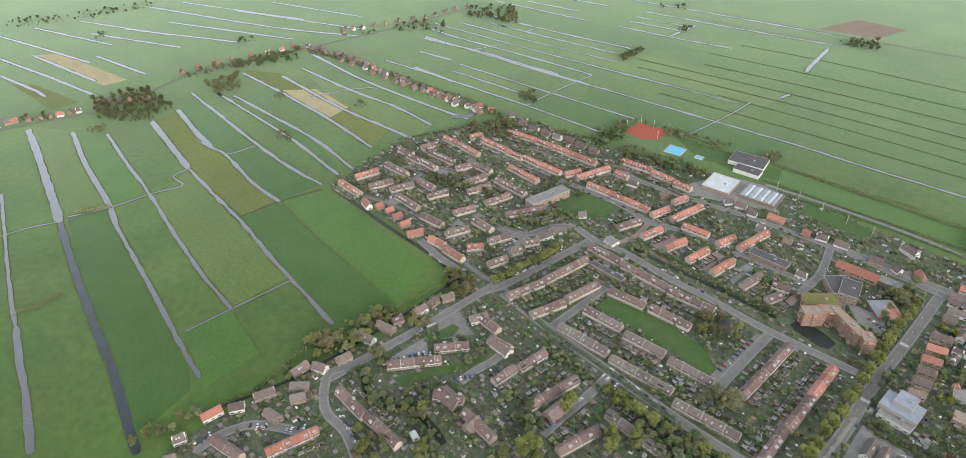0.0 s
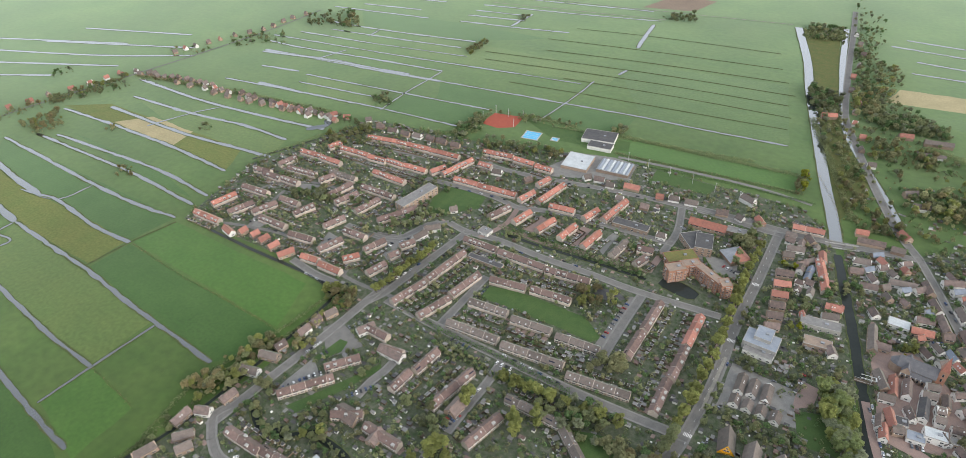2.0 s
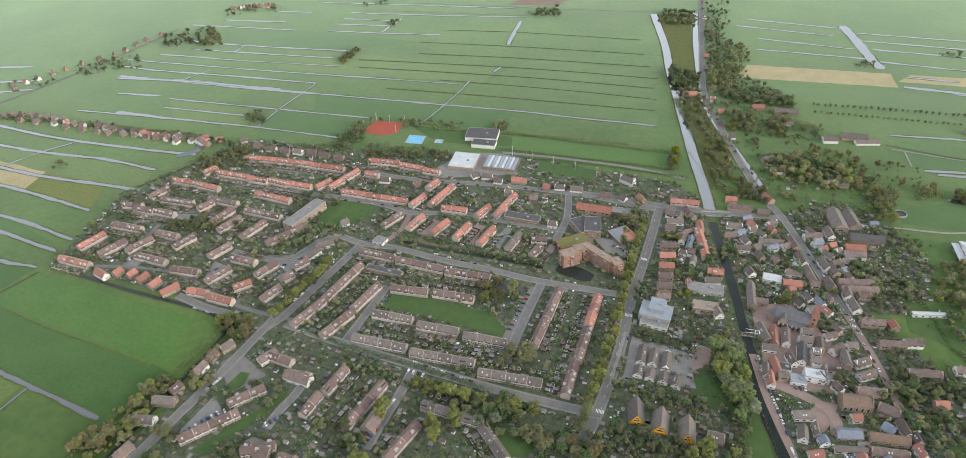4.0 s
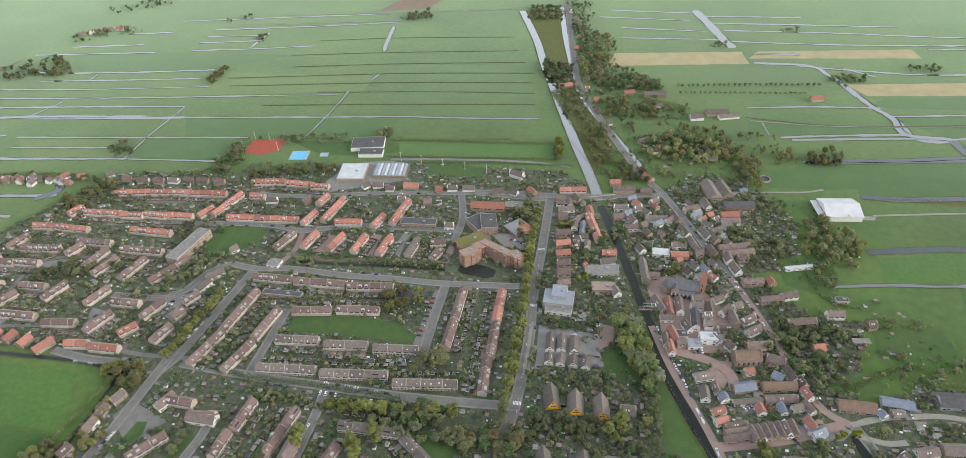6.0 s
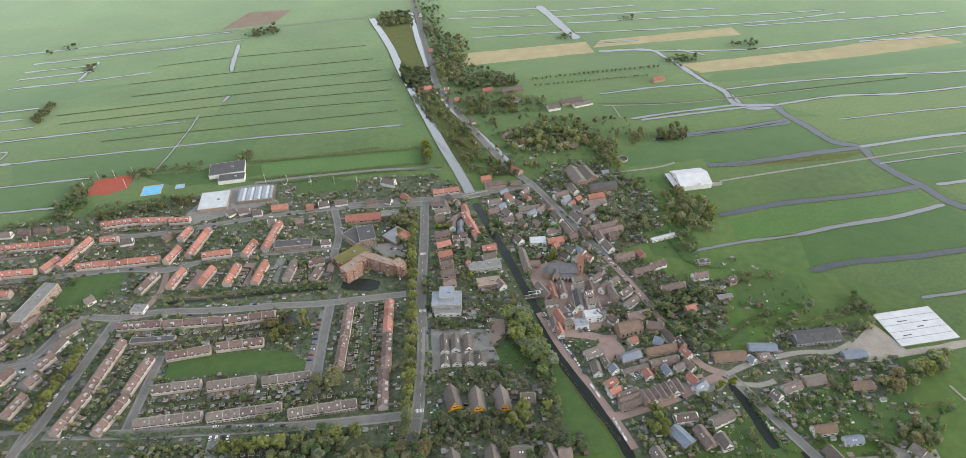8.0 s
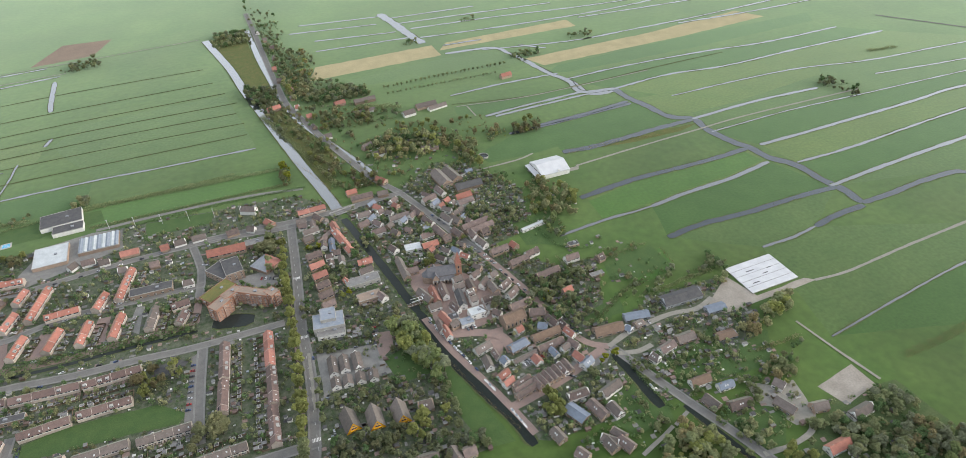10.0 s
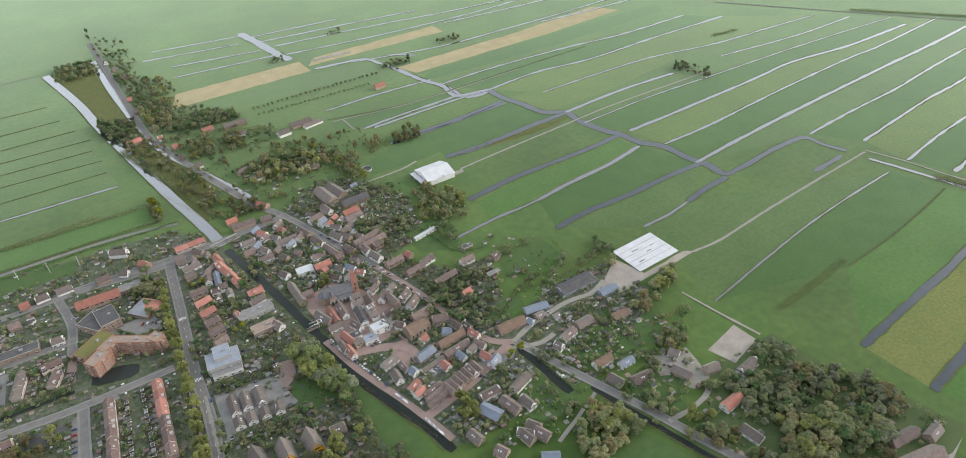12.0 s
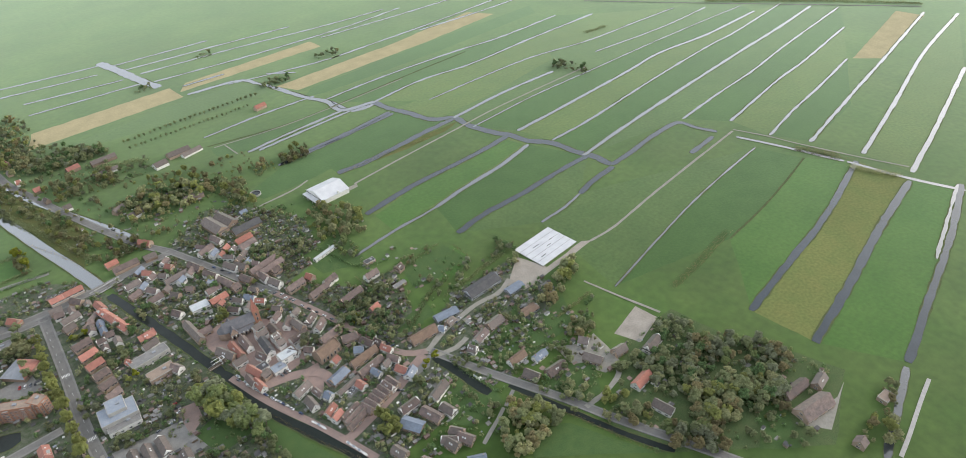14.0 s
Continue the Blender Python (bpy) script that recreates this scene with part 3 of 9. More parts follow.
ditch(4.6, (410, 980), (372, 1010))
ditch(6.6, (-913, 723), (-805, 734), (-680, 744), (-565, 757))
ditch(7.7, (-911, 715), (-784, 740), (-712, 746))
ditch(5.5, (-723, 744), (-624, 756))
ditch(3.7, (-565, 757), (-369, 777), (-256, 789), (-174, 793), (-67, 801))
ditch(4.4, (-878, 605), (-717, 626), (-631, 634))
ditch(4.4, (-864, 670), (-791, 681))
ditch(3.3, (-772, 678), (-664, 688), (-532, 701), (-443, 710))
ditch(3.3, (-761, 651), (-624, 664))
ditch(6.6, (-816, 619), (-726, 624))
ditch(3.3, (-726, 624), (-600, 638), (-457, 647))
ditch(3.7, (-954, 782), (-787, 799), (-652, 814), (-469, 838))
ditch(2.6, (-469, 838), (-372, 849))
ditch(4.4, (-945, 757), (-868, 759), (-728, 776), (-585, 790))
ditch(4.4, (-922, 817), (-858, 824), (-769, 832))
ditch(2.6, (-769, 832), (-584, 859))
ditch(4, (-880, 853), (-738, 870), (-614, 887))
ditch(4.6, (-922, 886), (-840, 889), (-724, 903), (-607, 922))
ditch(4.8, (-964, 956), (-752, 985))
ditch(4.8, (-921, 996), (-796, 1018))
ditch(4.8, (-691, 998), (-585, 1014), (-483, 1035))
ditch(4.4, (-695, 1034), (-581, 1054))
ditch(4.4, (-696, 1064), (-586, 1081))
ditch(5.5, (-854, 1066), (-776, 1081))
ditch(4.4, (-700, 1099), (-506, 1133), (-362, 1163))
ditch(4.4, (-789, 1140), (-604, 1173), (-391, 1208))
ditch(1.8, (-568, 892), (-297, 933), (-89, 952))
ditch(1.8, (-471, 804), (-324, 821), (-77, 844))
ditch(1.8, (-552, 864), (-288, 900), (-90, 916))
ditch(1.8, (-481, 944), (-308, 971), (-106, 993))
ditch(1.8, (-405, 855), (-220, 873), (-80, 880))
ditch(1.8, (-502, 992), (-328, 1018), (-124, 1041))
ditch(1.8, (-479, 1060), (-340, 1084), (-140, 1103))
ditch(6.6, (-366, 1141), (-356, 1056), (-350, 1021))
ditch(5.5, (-331, 928), (-336, 906))
ditch(2.2, (-359, 866), (-361, 811), (-369, 733), (-375, 710))
ditch(2.2, (-585, 790), (-586, 748), (-588, 703), (-585, 635))
ditch(3.3, (-795, 889), (-794, 856))
ditch(3.3, (-784, 787), (-801, 737))
ditch(5.5, (-588, 1093), (-591, 1018))
ditch(8.8, (-1043, 106), (-906, 87), (-811, 73), (-762, 65))
ditch(6.6, (-762, 65), (-704, 56), (-637, 46), (-558, 36), (-491, 28), (-421, 16), (-394, 12))
ditch(6.1, (-986, 147), (-882, 130), (-765, 118), (-710, 108))
ditch(4.4, (-710, 108), (-609, 97), (-531, 88), (-473, 81), (-431, 77))
ditch(4.4, (-945, 179), (-842, 168), (-747, 160))
ditch(3.7, (-747, 160), (-647, 147), (-556, 138), (-491, 135))
ditch(7.7, (-941, 238), (-855, 228), (-770, 218))
ditch(4.4, (-770, 218), (-690, 213), (-613, 209), (-542, 201), (-490, 197), (-437, 193), (-406, 190))
ditch(7.7, (-948, 280), (-858, 268), (-802, 263))
ditch(4.4, (-802, 263), (-770, 267), (-679, 258), (-620, 260))
ditch(4.4, (-991, 320), (-884, 315), (-758, 309), (-673, 309), (-616, 314))
ditch(4.4, (-961, 348), (-848, 349), (-739, 349), (-619, 340))
ditch(4.4, (-933, 361), (-831, 366), (-716, 370), (-620, 361))
ditch(4.8, (-1004, 413), (-888, 417), (-762, 417), (-647, 410))
ditch(5.5, (-946, 451), (-782, 449), (-683, 457), (-623, 462))
ditch(4.8, (-949, 490), (-820, 495), (-722, 506), (-639, 505))
ditch(5.5, (-998, 536), (-843, 531), (-712, 540), (-615, 551))
ditch(9.9, (-637, 540), (-620, 562), (-630, 575))
ditch(2.6, (-799, 528), (-820, 495), (-843, 439))
ditch(3.3, (-878, 34), (-776, 14), (-667, -7), (-610, -16))
ditch(5.5, (-610, -16), (-562, -25), (-516, -32), (-451, -45))
ditch(2.2, (-780, 10), (-776, 36), (-765, 63))
ditch(2.6, (-767, 75), (-752, 113), (-747, 160), (-737, 195), (-766, 196), (-770, 218))
ditch(1.8, (-625, 212), (-620, 260), (-608, 309))
ditch(2.2, (-493, 90), (-491, 135), (-487, 196))
ditch(2.2, (-834, 258), (-773, 268), (-763, 308))
ditch(5.5, (-1516, 178), (-1373, 218), (-1242, 253))
ditch(5.5, (-1383, 148), (-1223, 185), (-1092, 212))
ditch(5.5, (-1400, 304), (-1196, 392))
ditch(5.5, (-1296, 128), (-1189, 151), (-1147, 156))
ditch(5.5, (-1377, 359), (-1146, 474))
ditch(5.5, (-1487, 444), (-1174, 558), (-1001, 645))
ditch(5.5, (-1463, 506), (-1162, 625))
ditch(5.5, (-1520, 238), (-1304, 311))
ditch(5.5, (-1495, 314), (-1278, 405))
ditch(5.5, (-1350, 435), (-1081, 552))
ditch(5.5, (-1313, 560), (-1033, 668))
ditch(5.5, (-1314, 637), (-1092, 710))
ditch(5.5, (-1268, 271), (-1119, 300))
ditch(5.5, (-1352, 194), (-1150, 232))
ditch(5.5, (-910, 715), (-787, 738), (-680, 749))
river(12, (-140, 1240), (-99, 1093), (-76, 985), (-55, 900), (-32, 806), (-12, 726), (4, 668), (16, 619))
canal(8.2, (19, 602), (32, 554), (47, 497), (57, 455), (63, 432))
canal(8.2, (63, 432), (69, 407), (77, 364), (91, 327), (105, 293), (112, 267))
river(9, (-67, 1267), (-52, 1123), (-38, 1023), (-23, 924), (-7, 861), (15, 805), (34, 759), (53, 715), (66, 681))
canal(4.7, (91, 622), (109, 573), (125, 534))
canal(4.8, (160, 446), (168, 405), (185, 356), (196, 340))
canal(8.5, (206, 328), (210, 310), (213, 287), (216, 267))
canal(4.0, (-279, 469), (-233, 470), (-180, 473), (-129, 474))
canal(16.7, (-116, 480), (-99, 477), (-80, 474))
canal(6.1, (-338, 176), (-317, 166), (-298, 177))
canal(6.1, (-276, 182), (-258, 182), (-240, 178))
canal(3.6, (-308, 161), (-279, 186))
canal(4.8, (233, 263), (250, 216), (267, 170), (282, 138))
canal(3, (-373, 327), (-370, 280), (-370, 232), (-372, 167), (-378, 119), (-395, 63))
canal(3.5, (-604, 320), (-503, 317), (-407, 317), (-378, 308))
canal(2.2, (-640, 447), (-601, 535), (-610, 560))

# roads
road('asphalt', 6, (-355, 146), (-350, 199), (-344, 261), (-341, 314), (-339, 343))
road('asphalt', 6, (-341, 314), (-333, 337), (-327, 383), (-320, 437), (-318, 453))
road('asphalt', 5.5, (-344, 457), (-318, 453), (-280, 457), (-227, 454), (-179, 455), (-129, 454), (-54, 459))
road('brickpink', 6, (-302, 450), (-290, 484), (-293, 518))
road('brickpink', 7, (-295, 477), (-285, 479), (-238, 477), (-184, 482), (-136, 484), (-131, 494), (-129, 521), (-128, 565))
road('asphalt', 6, (-326, 327), (-260, 322), (-198, 320), (-133, 318), (-78, 319), (-37, 321))
road('asphalt', 6, (-124, 451), (-125, 410), (-125, 370), (-124, 348))
road('asphalt', 5, (-262, 402), (-263, 360), (-264, 320))
road('asphalt', 5, (-366, 430), (-369, 418), (-382, 402), (-415, 399), (-439, 399))
road('asphalt', 5, (-344, 457), (-361, 444), (-366, 430), (-375, 410), (-400, 402))
road('asphalt', 4.5, (-561, 334), (-530, 343), (-472, 352), (-385, 333), (-320, 333))
road('asphalt', 4.5, (-530, 343), (-541, 371), (-549, 415))
road('asphalt', 4.5, (-601, 366), (-579, 388), (-571, 418), (-522, 447), (-450, 444))
road('asphalt', 4.5, (-385, 333), (-392, 360), (-391, 409))
road('asphalt', 5, (-518, 507), (-450, 514), (-386, 521), (-337, 524), (-293, 518))
road('asphalt', 5, (-293, 518), (-242, 534), (-191, 536), (-124, 539))
road('asphalt', 5, (-378, 582), (-337, 581), (-289, 588), (-216, 601), (-145, 609), (-103, 610), (-51, 607), (-13, 609))
road('asphalt', 4.5, (-496, 551), (-444, 558), (-378, 566))
road('asphalt', 4.5, (-293, 518), (-295, 572), (-293, 603))
road('asphalt', 5, (-139, 612), (-128, 562), (-129, 521))
road('paving', 5, (-240, 674), (-167, 682), (-80, 686), (-18, 680))
road('asphalt', 6.5, (-55, 278), (-45, 301), (-41, 330), (-38, 389), (-40, 451), (-38, 526), (-37, 614))
road('cycle', 2.6, (-48, 337), (-47, 389), (-47, 451), (-47, 507))
road('asphalt', 6, (-142, 613), (-72, 616), (-37, 616), (9, 619), (35, 623), (88, 631))
road('asphalt', 5, (88, 631), (107, 585), (125, 537), (141, 497))
road('brickpink', 6.5, (141, 497), (151, 470), (167, 421), (177, 378), (190, 348), (206, 337))
road('brickpink', 6, (66, 422), (79, 377), (97, 332), (109, 298), (116, 276))
road('brickpink', 9, (79, 396), (107, 389), (125, 377), (127, 358))
road('brickpink', 8, (106, 304), (131, 310), (161, 319), (187, 331), (201, 336))
road('asphalt', 6, (88, 631), (67, 668), (46, 719), (24, 780), (1, 851), (-18, 912), (-30, 1001), (-41, 1106), (-53, 1235), (-67, 1370))
road('asphalt', 5, (208, 336), (223, 299), (237, 267), (257, 223), (275, 178), (296, 132), (319, 79))
road('gravel', 5, (206, 337), (235, 348), (276, 354), (299, 352), (321, 360))
road('gravel', 4, (263, 207), (287, 207), (309, 213), (316, 226))
road('gravel', 5, (206, 328), (227, 324), (241, 327))
road('paving', 3, (232, 257), (217, 249))
road('gravel', 3, (215, 249), (198, 241), (182, 234))
road('gravel', 3, (424, 349), (462, 349), (536, 360), (630, 372), (739, 385))
road('gravel', 2.6, (743, 387), (759, 346), (767, 315), (787, 252), (809, 193))
road('gravel', 2.5, (372, 310), (380, 276), (391, 235))
road('concrete', 3, (486, 46), (457, 41), (421, 34), (397, 30))
road('gravel', 3, (301, 615), (383, 628), (475, 641), (571, 654), (762, 667))
road('gravel', 3, (185, 647), (239, 653), (263, 661))
road('gravel', 2.1, (210, 822), (302, 816), (394, 822), (521, 836))
road('gravel', 2.1, (227, 784), (224, 818))
road('asphalt', 5, (-343, 140), (-359, 155), (-355, 168))
road('asphalt', 5, (-343, 140), (-326, 132), (-300, 132), (-274, 124))
road('asphalt', 5, (-363, 43), (-367, 58), (-360, 81), (-346, 95), (-319, 111))
road('asphalt', 5, (-194, 235), (-194, 255), (-193, 289), (-194, 315))
road('asphalt', 5, (-275, 226), (-275, 243), (-272, 262), (-274, 285))
road('asphalt', 4, (-1070, 76), (-1057, 120), (-1038, 173), (-1027, 230), (-1062, 339), (-1047, 441), (-1023, 547), (-1000, 663), (-980, 795), (-974, 928))
road('asphalt', 3.7, (-1023, 547), (-941, 568), (-814, 576), (-703, 584), (-623, 588))
road('asphalt', 5, (-382, 321), (-411, 321), (-447, 326))
road('gravel', 2.5, (-37, 414), (-38, 352))
road('gravel', 2.3, (-602, 1185), (-367, 1218), (-151, 1250))
road('gravel', 2.4, (-693, 1120), (-356, 1173))
road('asphalt', 4.6, (1013, 902), (1166, 723), (1427, 425))

# ---- windows, doors and other shared pieces ----
b = Build().box(-0.5, -0.06, -0.5, 0.5, 0.06, 0.5, 0)
b.box(-0.44, -0.075, -0.42, -0.03, 0.075, 0.42, 1).box(0.03, -0.075, -0.42, 0.44, 0.075, 0.42, 1)
WINDOW = b.made("window", ["paint", "glass"])
DOOR = Build().box(-0.5, -0.07, 0, 0.5, 0.07, 2.1, 0).box(-0.3, -0.085, 1.3, 0.3, 0.085, 1.9, 1).made("door", ["timber", "glass"])
SKYLIGHT = Build().box(-0.5, -0.6, 0, 0.5, 0.6, 0.14, 0).box(-0.36, -0.46, 0.14, 0.36, 0.46, 0.16, 1).made("skylight", ["paint", "roofwhite"])
CHIMNEY = Build().box(-0.38, -0.38, 0, 0.38, 0.38, 1.5, 0).box(-0.46, -0.46, 1.35, 0.46, 0.46, 1.5, 1).box(-0.22, -0.22, 1.5, 0.22, 0.22, 1.85, 2).made("chimney", ["brick", "concrete", "roof_r"])
DORMER = Build().box(-1.3, -1.5, 0, 1.3, 0.6, 1.35, 0).box(-1.45, -1.65, 1.35, 1.45, 0.75, 1.5, 1).box(-1.1, -1.56, 0.3, -0.1, -1.5, 1.15, 2).box(0.1, -1.56, 0.3, 1.1, -1.5, 1.15, 2).made("dormer", ["paint", "concrete", "glass"])
SOLAR = Build().box(-0.82, -0.5, 0, 0.82, 0.5, 0.06, 0).made("solar_panel", ["solar"])
ROOFS = {"b": ("roof_b", "brown-tiled"), "d": ("roof_d", "dark brown-tiled"), "o": ("roof_o", "orange-tiled"), "r": ("roof_r", "red-tiled"), "t": ("roof_t", "thatch-brown"), "s": ("roof_s", "blue-grey sheet"), "k": ("roofdark", "dark sheet")}


def scaled(x, y, z, turn, sx, sz):
    return pose(x, y, z, 0, 0, turn) @ Matrix.Diagonal((sx, 1, sz, 1))


# ---- leaves, trees and hedges ----
def leaf_cloud(seed, lobes, count, size):
    """Small tilted leaf sprays over the shells of a few uneven lobes: (x, y, z, rx, ry, rz)."""
    r = random.Random(seed)
    v, f = [], []
    for _ in range(count):
        cx, cy, cz, ax, ay, az = r.choice(lobes)
        d = Vector((r.gauss(0, 1), r.gauss(0, 1), r.gauss(0.25, 1))).normalized()
        k = r.uniform(0.72, 1.06) if r.random() < 0.85 else r.uniform(0.3, 0.8)
        c = Vector((cx + d.x * ax * k, cy + d.y * ay * k, cz + d.z * az * k))
        n = (d + Vector((r.uniform(-0.7, 0.7), r.uniform(-0.7, 0.7), r.uniform(0.2, 1.7)))).normalized()
        u = n.orthogonal().normalized()
        u = Matrix.Rotation(r.uniform(0, 6.28), 3, n) @ u
        w = n.cross(u)
        s = size * r.uniform(0.6, 1.35)
        i = len(v)
        v += [c + u * s, c + w * s * 0.6, c - u * s * 0.8 + n * s * 0.2, c - w * s * 0.7]
        f.append((i, i + 1, i + 2, i + 3))
    return v, f


def trunk_build(seed, h, r0):
    r = random.Random(seed)
    b = Build()

    def limb(a, c, ra, rc, k=6):
        d = (Vector(c) - Vector(a)).normalized()
        u = d.orthogonal().normalized()
        w = d.cross(u)
        v = [Vector(p) + (u * math.cos(6.2832 * i / k) + w * math.sin(6.2832 * i / k)) * q for p, q in ((a, ra), (c, rc)) for i in range(k)]
        b.add(v, [(i, (i + 1) % k, k + (i + 1) % k, k + i) for i in range(k)])

    limb((0, 0, 0), (0.1, 0, h * 0.4), r0, r0 * 0.7)
    limb((0.1, 0, h * 0.4), (0, 0.1, h * 0.78), r0 * 0.7, r0 * 0.25)
    for i in range(5):
        a = 1.257 * i + r.uniform(-0.4, 0.4)
        limb((0.08, 0, h * r.uniform(0.28, 0.45)), (math.cos(a) * h * 0.24, math.sin(a) * h * 0.24, h * r.uniform(0.55, 0.72)), r0 * 0.4, r0 * 0.12, 5)
    return b


TREES, FAR = {}, {}
SHAPES = {"oak": (0.30, 0.34, 8), "lime": (0.27, 0.40, 7), "autumn": (0.31, 0.34, 9), "willow": (0.30, 0.40, 9), "grey": (0.29, 0.36, 8), "yellow": (0.30, 0.34, 6)}
for kind, (wide, tall, count) in SHAPES.items():
    for s in range(3):
        r = random.Random(kind + str(s))
        lobes = [(0, 0, 0.62, wide * 0.8, wide * 0.8, tall * 0.85)]
        for i in range(count):
            a, d = 6.2832 * i / count + r.uniform(-0.4, 0.4), r.uniform(0.12, 0.26)
            lobes.append((math.cos(a) * d, math.sin(a) * d, r.uniform(0.38, 0.82), wide * r.uniform(0.3, 0.55), wide * r.uniform(0.3, 0.55), tall * r.uniform(0.25, 0.42)))
        v, f = leaf_cloud(kind + str(s), lobes, 820, 0.058)
        trunk = trunk_build(kind + str(s), 1.0, 0.022)
        lv, lf = leaf_cloud(kind + str(s) + "l", lobes, 270, 0.105)
        FAR[kind, s] = (np.array(lv), np.array(lf))
        TREES[kind, s] = (trunk.made("trunk", ["bark"]), mesh("crown", v, f, "leaf_" + kind), (np.array(v), np.array(f)), trunk)
TREE_WORDS = {"oak": "dark green broad-leaved tree", "lime": "light yellow-green street tree", "autumn": "olive-brown tree turning to autumn", "willow": "tall grey-green canal-side tree", "grey": "grey-green bushy willow", "yellow": "bright yellow-green small tree"}
TALLY = [0]


def tree(x, y, h, kind):
    TALLY[0] += 1
    trunk, crown, _, _ = TREES[kind, rng.randrange(3)]
    ob = thing("tree", x, y, rng.uniform(0, 360), TREE_WORDS[kind], "tree", "trees")
    s = Matrix.Diagonal((h * rng.uniform(0.9, 1.15), h * rng.uniform(0.9, 1.15), h, 1))
    part("trunk", trunk, ob, s)
    part("crown", crown, ob, s)
    return ob


def tree_line(n, h, kind, *points):
    p = smooth(points, 1.0)
    for i in range(n):
        q = p[int((len(p) - 1) * (i + 0.5) / n)]
        tree(q.x + rng.uniform(-0.8, 0.8), q.y + rng.uniform(-0.8, 0.8), h * rng.uniform(0.85, 1.15), kind)


def inside(x, y, ring):
    hit = False
    for (x0, y0), (x1, y1) in zip(ring, ring[1:] + ring[:1]):
        if (y0 > y) != (y1 > y) and x < x0 + (y - y0) / (y1 - y0) * (x1 - x0):
            hit = not hit
    return hit


def is_free(x, y, room, over=False):
    for i in (-1, 0, 1):
        for j in (-1, 0, 1):
            for qx, qy, half in CELLS.get((int(x // 12) + i, int(y // 12) + j), ()):
                if math.hypot(x - qx, y - qy) < half + room:
                    return False
    for cx, cy, turn, hl, hw in FOOT:
        dx, dy = x - cx, y - cy
        if abs(dx) + abs(dy) < 90:
            c, s = math.cos(radians(turn)), math.sin(radians(turn))
            if abs(dx * c + dy * s) < hl + room and abs(dy * c - dx * s) < hw + room:
                return False
    return over or not any(inside(x, y, ring) for ring in PLOTS)


def grove(n, h, kind, *ring):
    """Trees in a plot: single ones where they stand apart, a joined wood where nobody could count them."""
    ring = list(ring)
    xs, ys = [p[0] for p in ring], [p[1] for p in ring]
    places, tries = [], 0
    while len(places) < n and tries < 4000:
        tries += 1
        q = (rng.uniform(min(xs), max(xs)), rng.uniform(min(ys), max(ys)))
        if inside(*q, ring) and all(math.dist(q, o) > h * 0.22 for o in places):
            places.append(q)
    single = n <= 7 and math.hypot(sum(xs), sum(ys)) / len(xs) < 430
    if single:
        for x, y in places:
            tree(x, y, h * rng.uniform(0.7, 1.15), kind)
        return
    extra = [(rng.uniform(min(xs), max(xs)), rng.uniform(min(ys), max(ys))) for _ in range(n * 4)]
    places = [(x, y, h * rng.uniform(0.7, 1.15)) for x, y in places] + [(x, y, h * rng.uniform(0.3, 0.58)) for x, y in extra if inside(x, y, ring)]
    vs, fs, b, tone = [], [], Build(), []
    base = 0
    blend = {"oak": ("oak", "oak", "autumn", "hedge", "grey"), "autumn": ("autumn", "autumn", "lime", "oak", "russet"), "willow": ("willow", "willow", "oak", "lime", "grey"), "grey": ("grey", "grey", "willow", "oak", "russet"), "lime": ("lime", "lime", "oak", "autumn", "yellow"), "yellow": ("yellow", "lime", "yellow", "oak", "autumn")}[kind]
    for x, y, s in places:
        _, _, (v, f), trunk = TREES[kind, rng.randrange(3)]
        if s < h * 0.6 or math.hypot(x, y) > 480:
            v, f = FAR[kind, rng.randrange(3)]
            f = f if s > h * 0.6 else f[::2]
        a = rng.uniform(0, 6.28)
        rot = np.array([[math.cos(a), -math.sin(a), 0], [math.sin(a), math.cos(a), 0], [0, 0, 1]])
        vs.append((v @ rot.T) * s + (x, y, 0))
        fs.append(f + base)
        tone += [rng.randrange(5)] * len(f)
        base += len(v)
        if s > h * 0.6:
            b.add([(p[0] * s + x, p[1] * s + y, p[2] * s) for p in trunk.v], trunk.f)
    wood = tagged(new("wood"), "clump of " + TREE_WORDS[kind] + "s standing close together", "wood", kind="stuff")
    part("trunks", b.made("trunks", ["bark"]), wood)
    part("crowns", mesh("crowns", np.concatenate(vs).tolist(), np.concatenate(fs).tolist(), ["leaf_" + q for q in blend], tone), wood)


HEDGE_WORDS = {"oak": "uneven dark green hedgerow", "autumn": "brownish thicket at a ditch", "reed": "dry brown reed fringe along water", "hedge": "thick clipped green hedge"}


def sprays(points, width, h, per, seed, size):
    r = random.Random(seed)
    p = smooth(points, 1.5)
    v, f = [], []
    for q in p:
        hh = h * (0.75 + 0.5 * noise.noise((q.x * 0.12, q.y * 0.12, 2)))
        for _ in range(per):
            c = Vector((q.x + r.uniform(-1, 1) * width / 2 + r.uniform(-0.7, 0.7), q.y + r.uniform(-1, 1) * width / 2 + r.uniform(-0.7, 0.7), hh * r.random() ** 0.6))
            n = Vector((r.uniform(-1, 1), r.uniform(-1, 1), r.uniform(0.1, 1))).normalized()
            u = n.orthogonal().normalized()
            w = n.cross(u)
            s = size * r.uniform(0.6, 1.3)
            i = len(v)
            v += [c + u * s, c + w * s * 0.7, c - u * s, c - w * s * 0.7]
            f.append((i, i + 1, i + 2, i + 3))
    return v, f


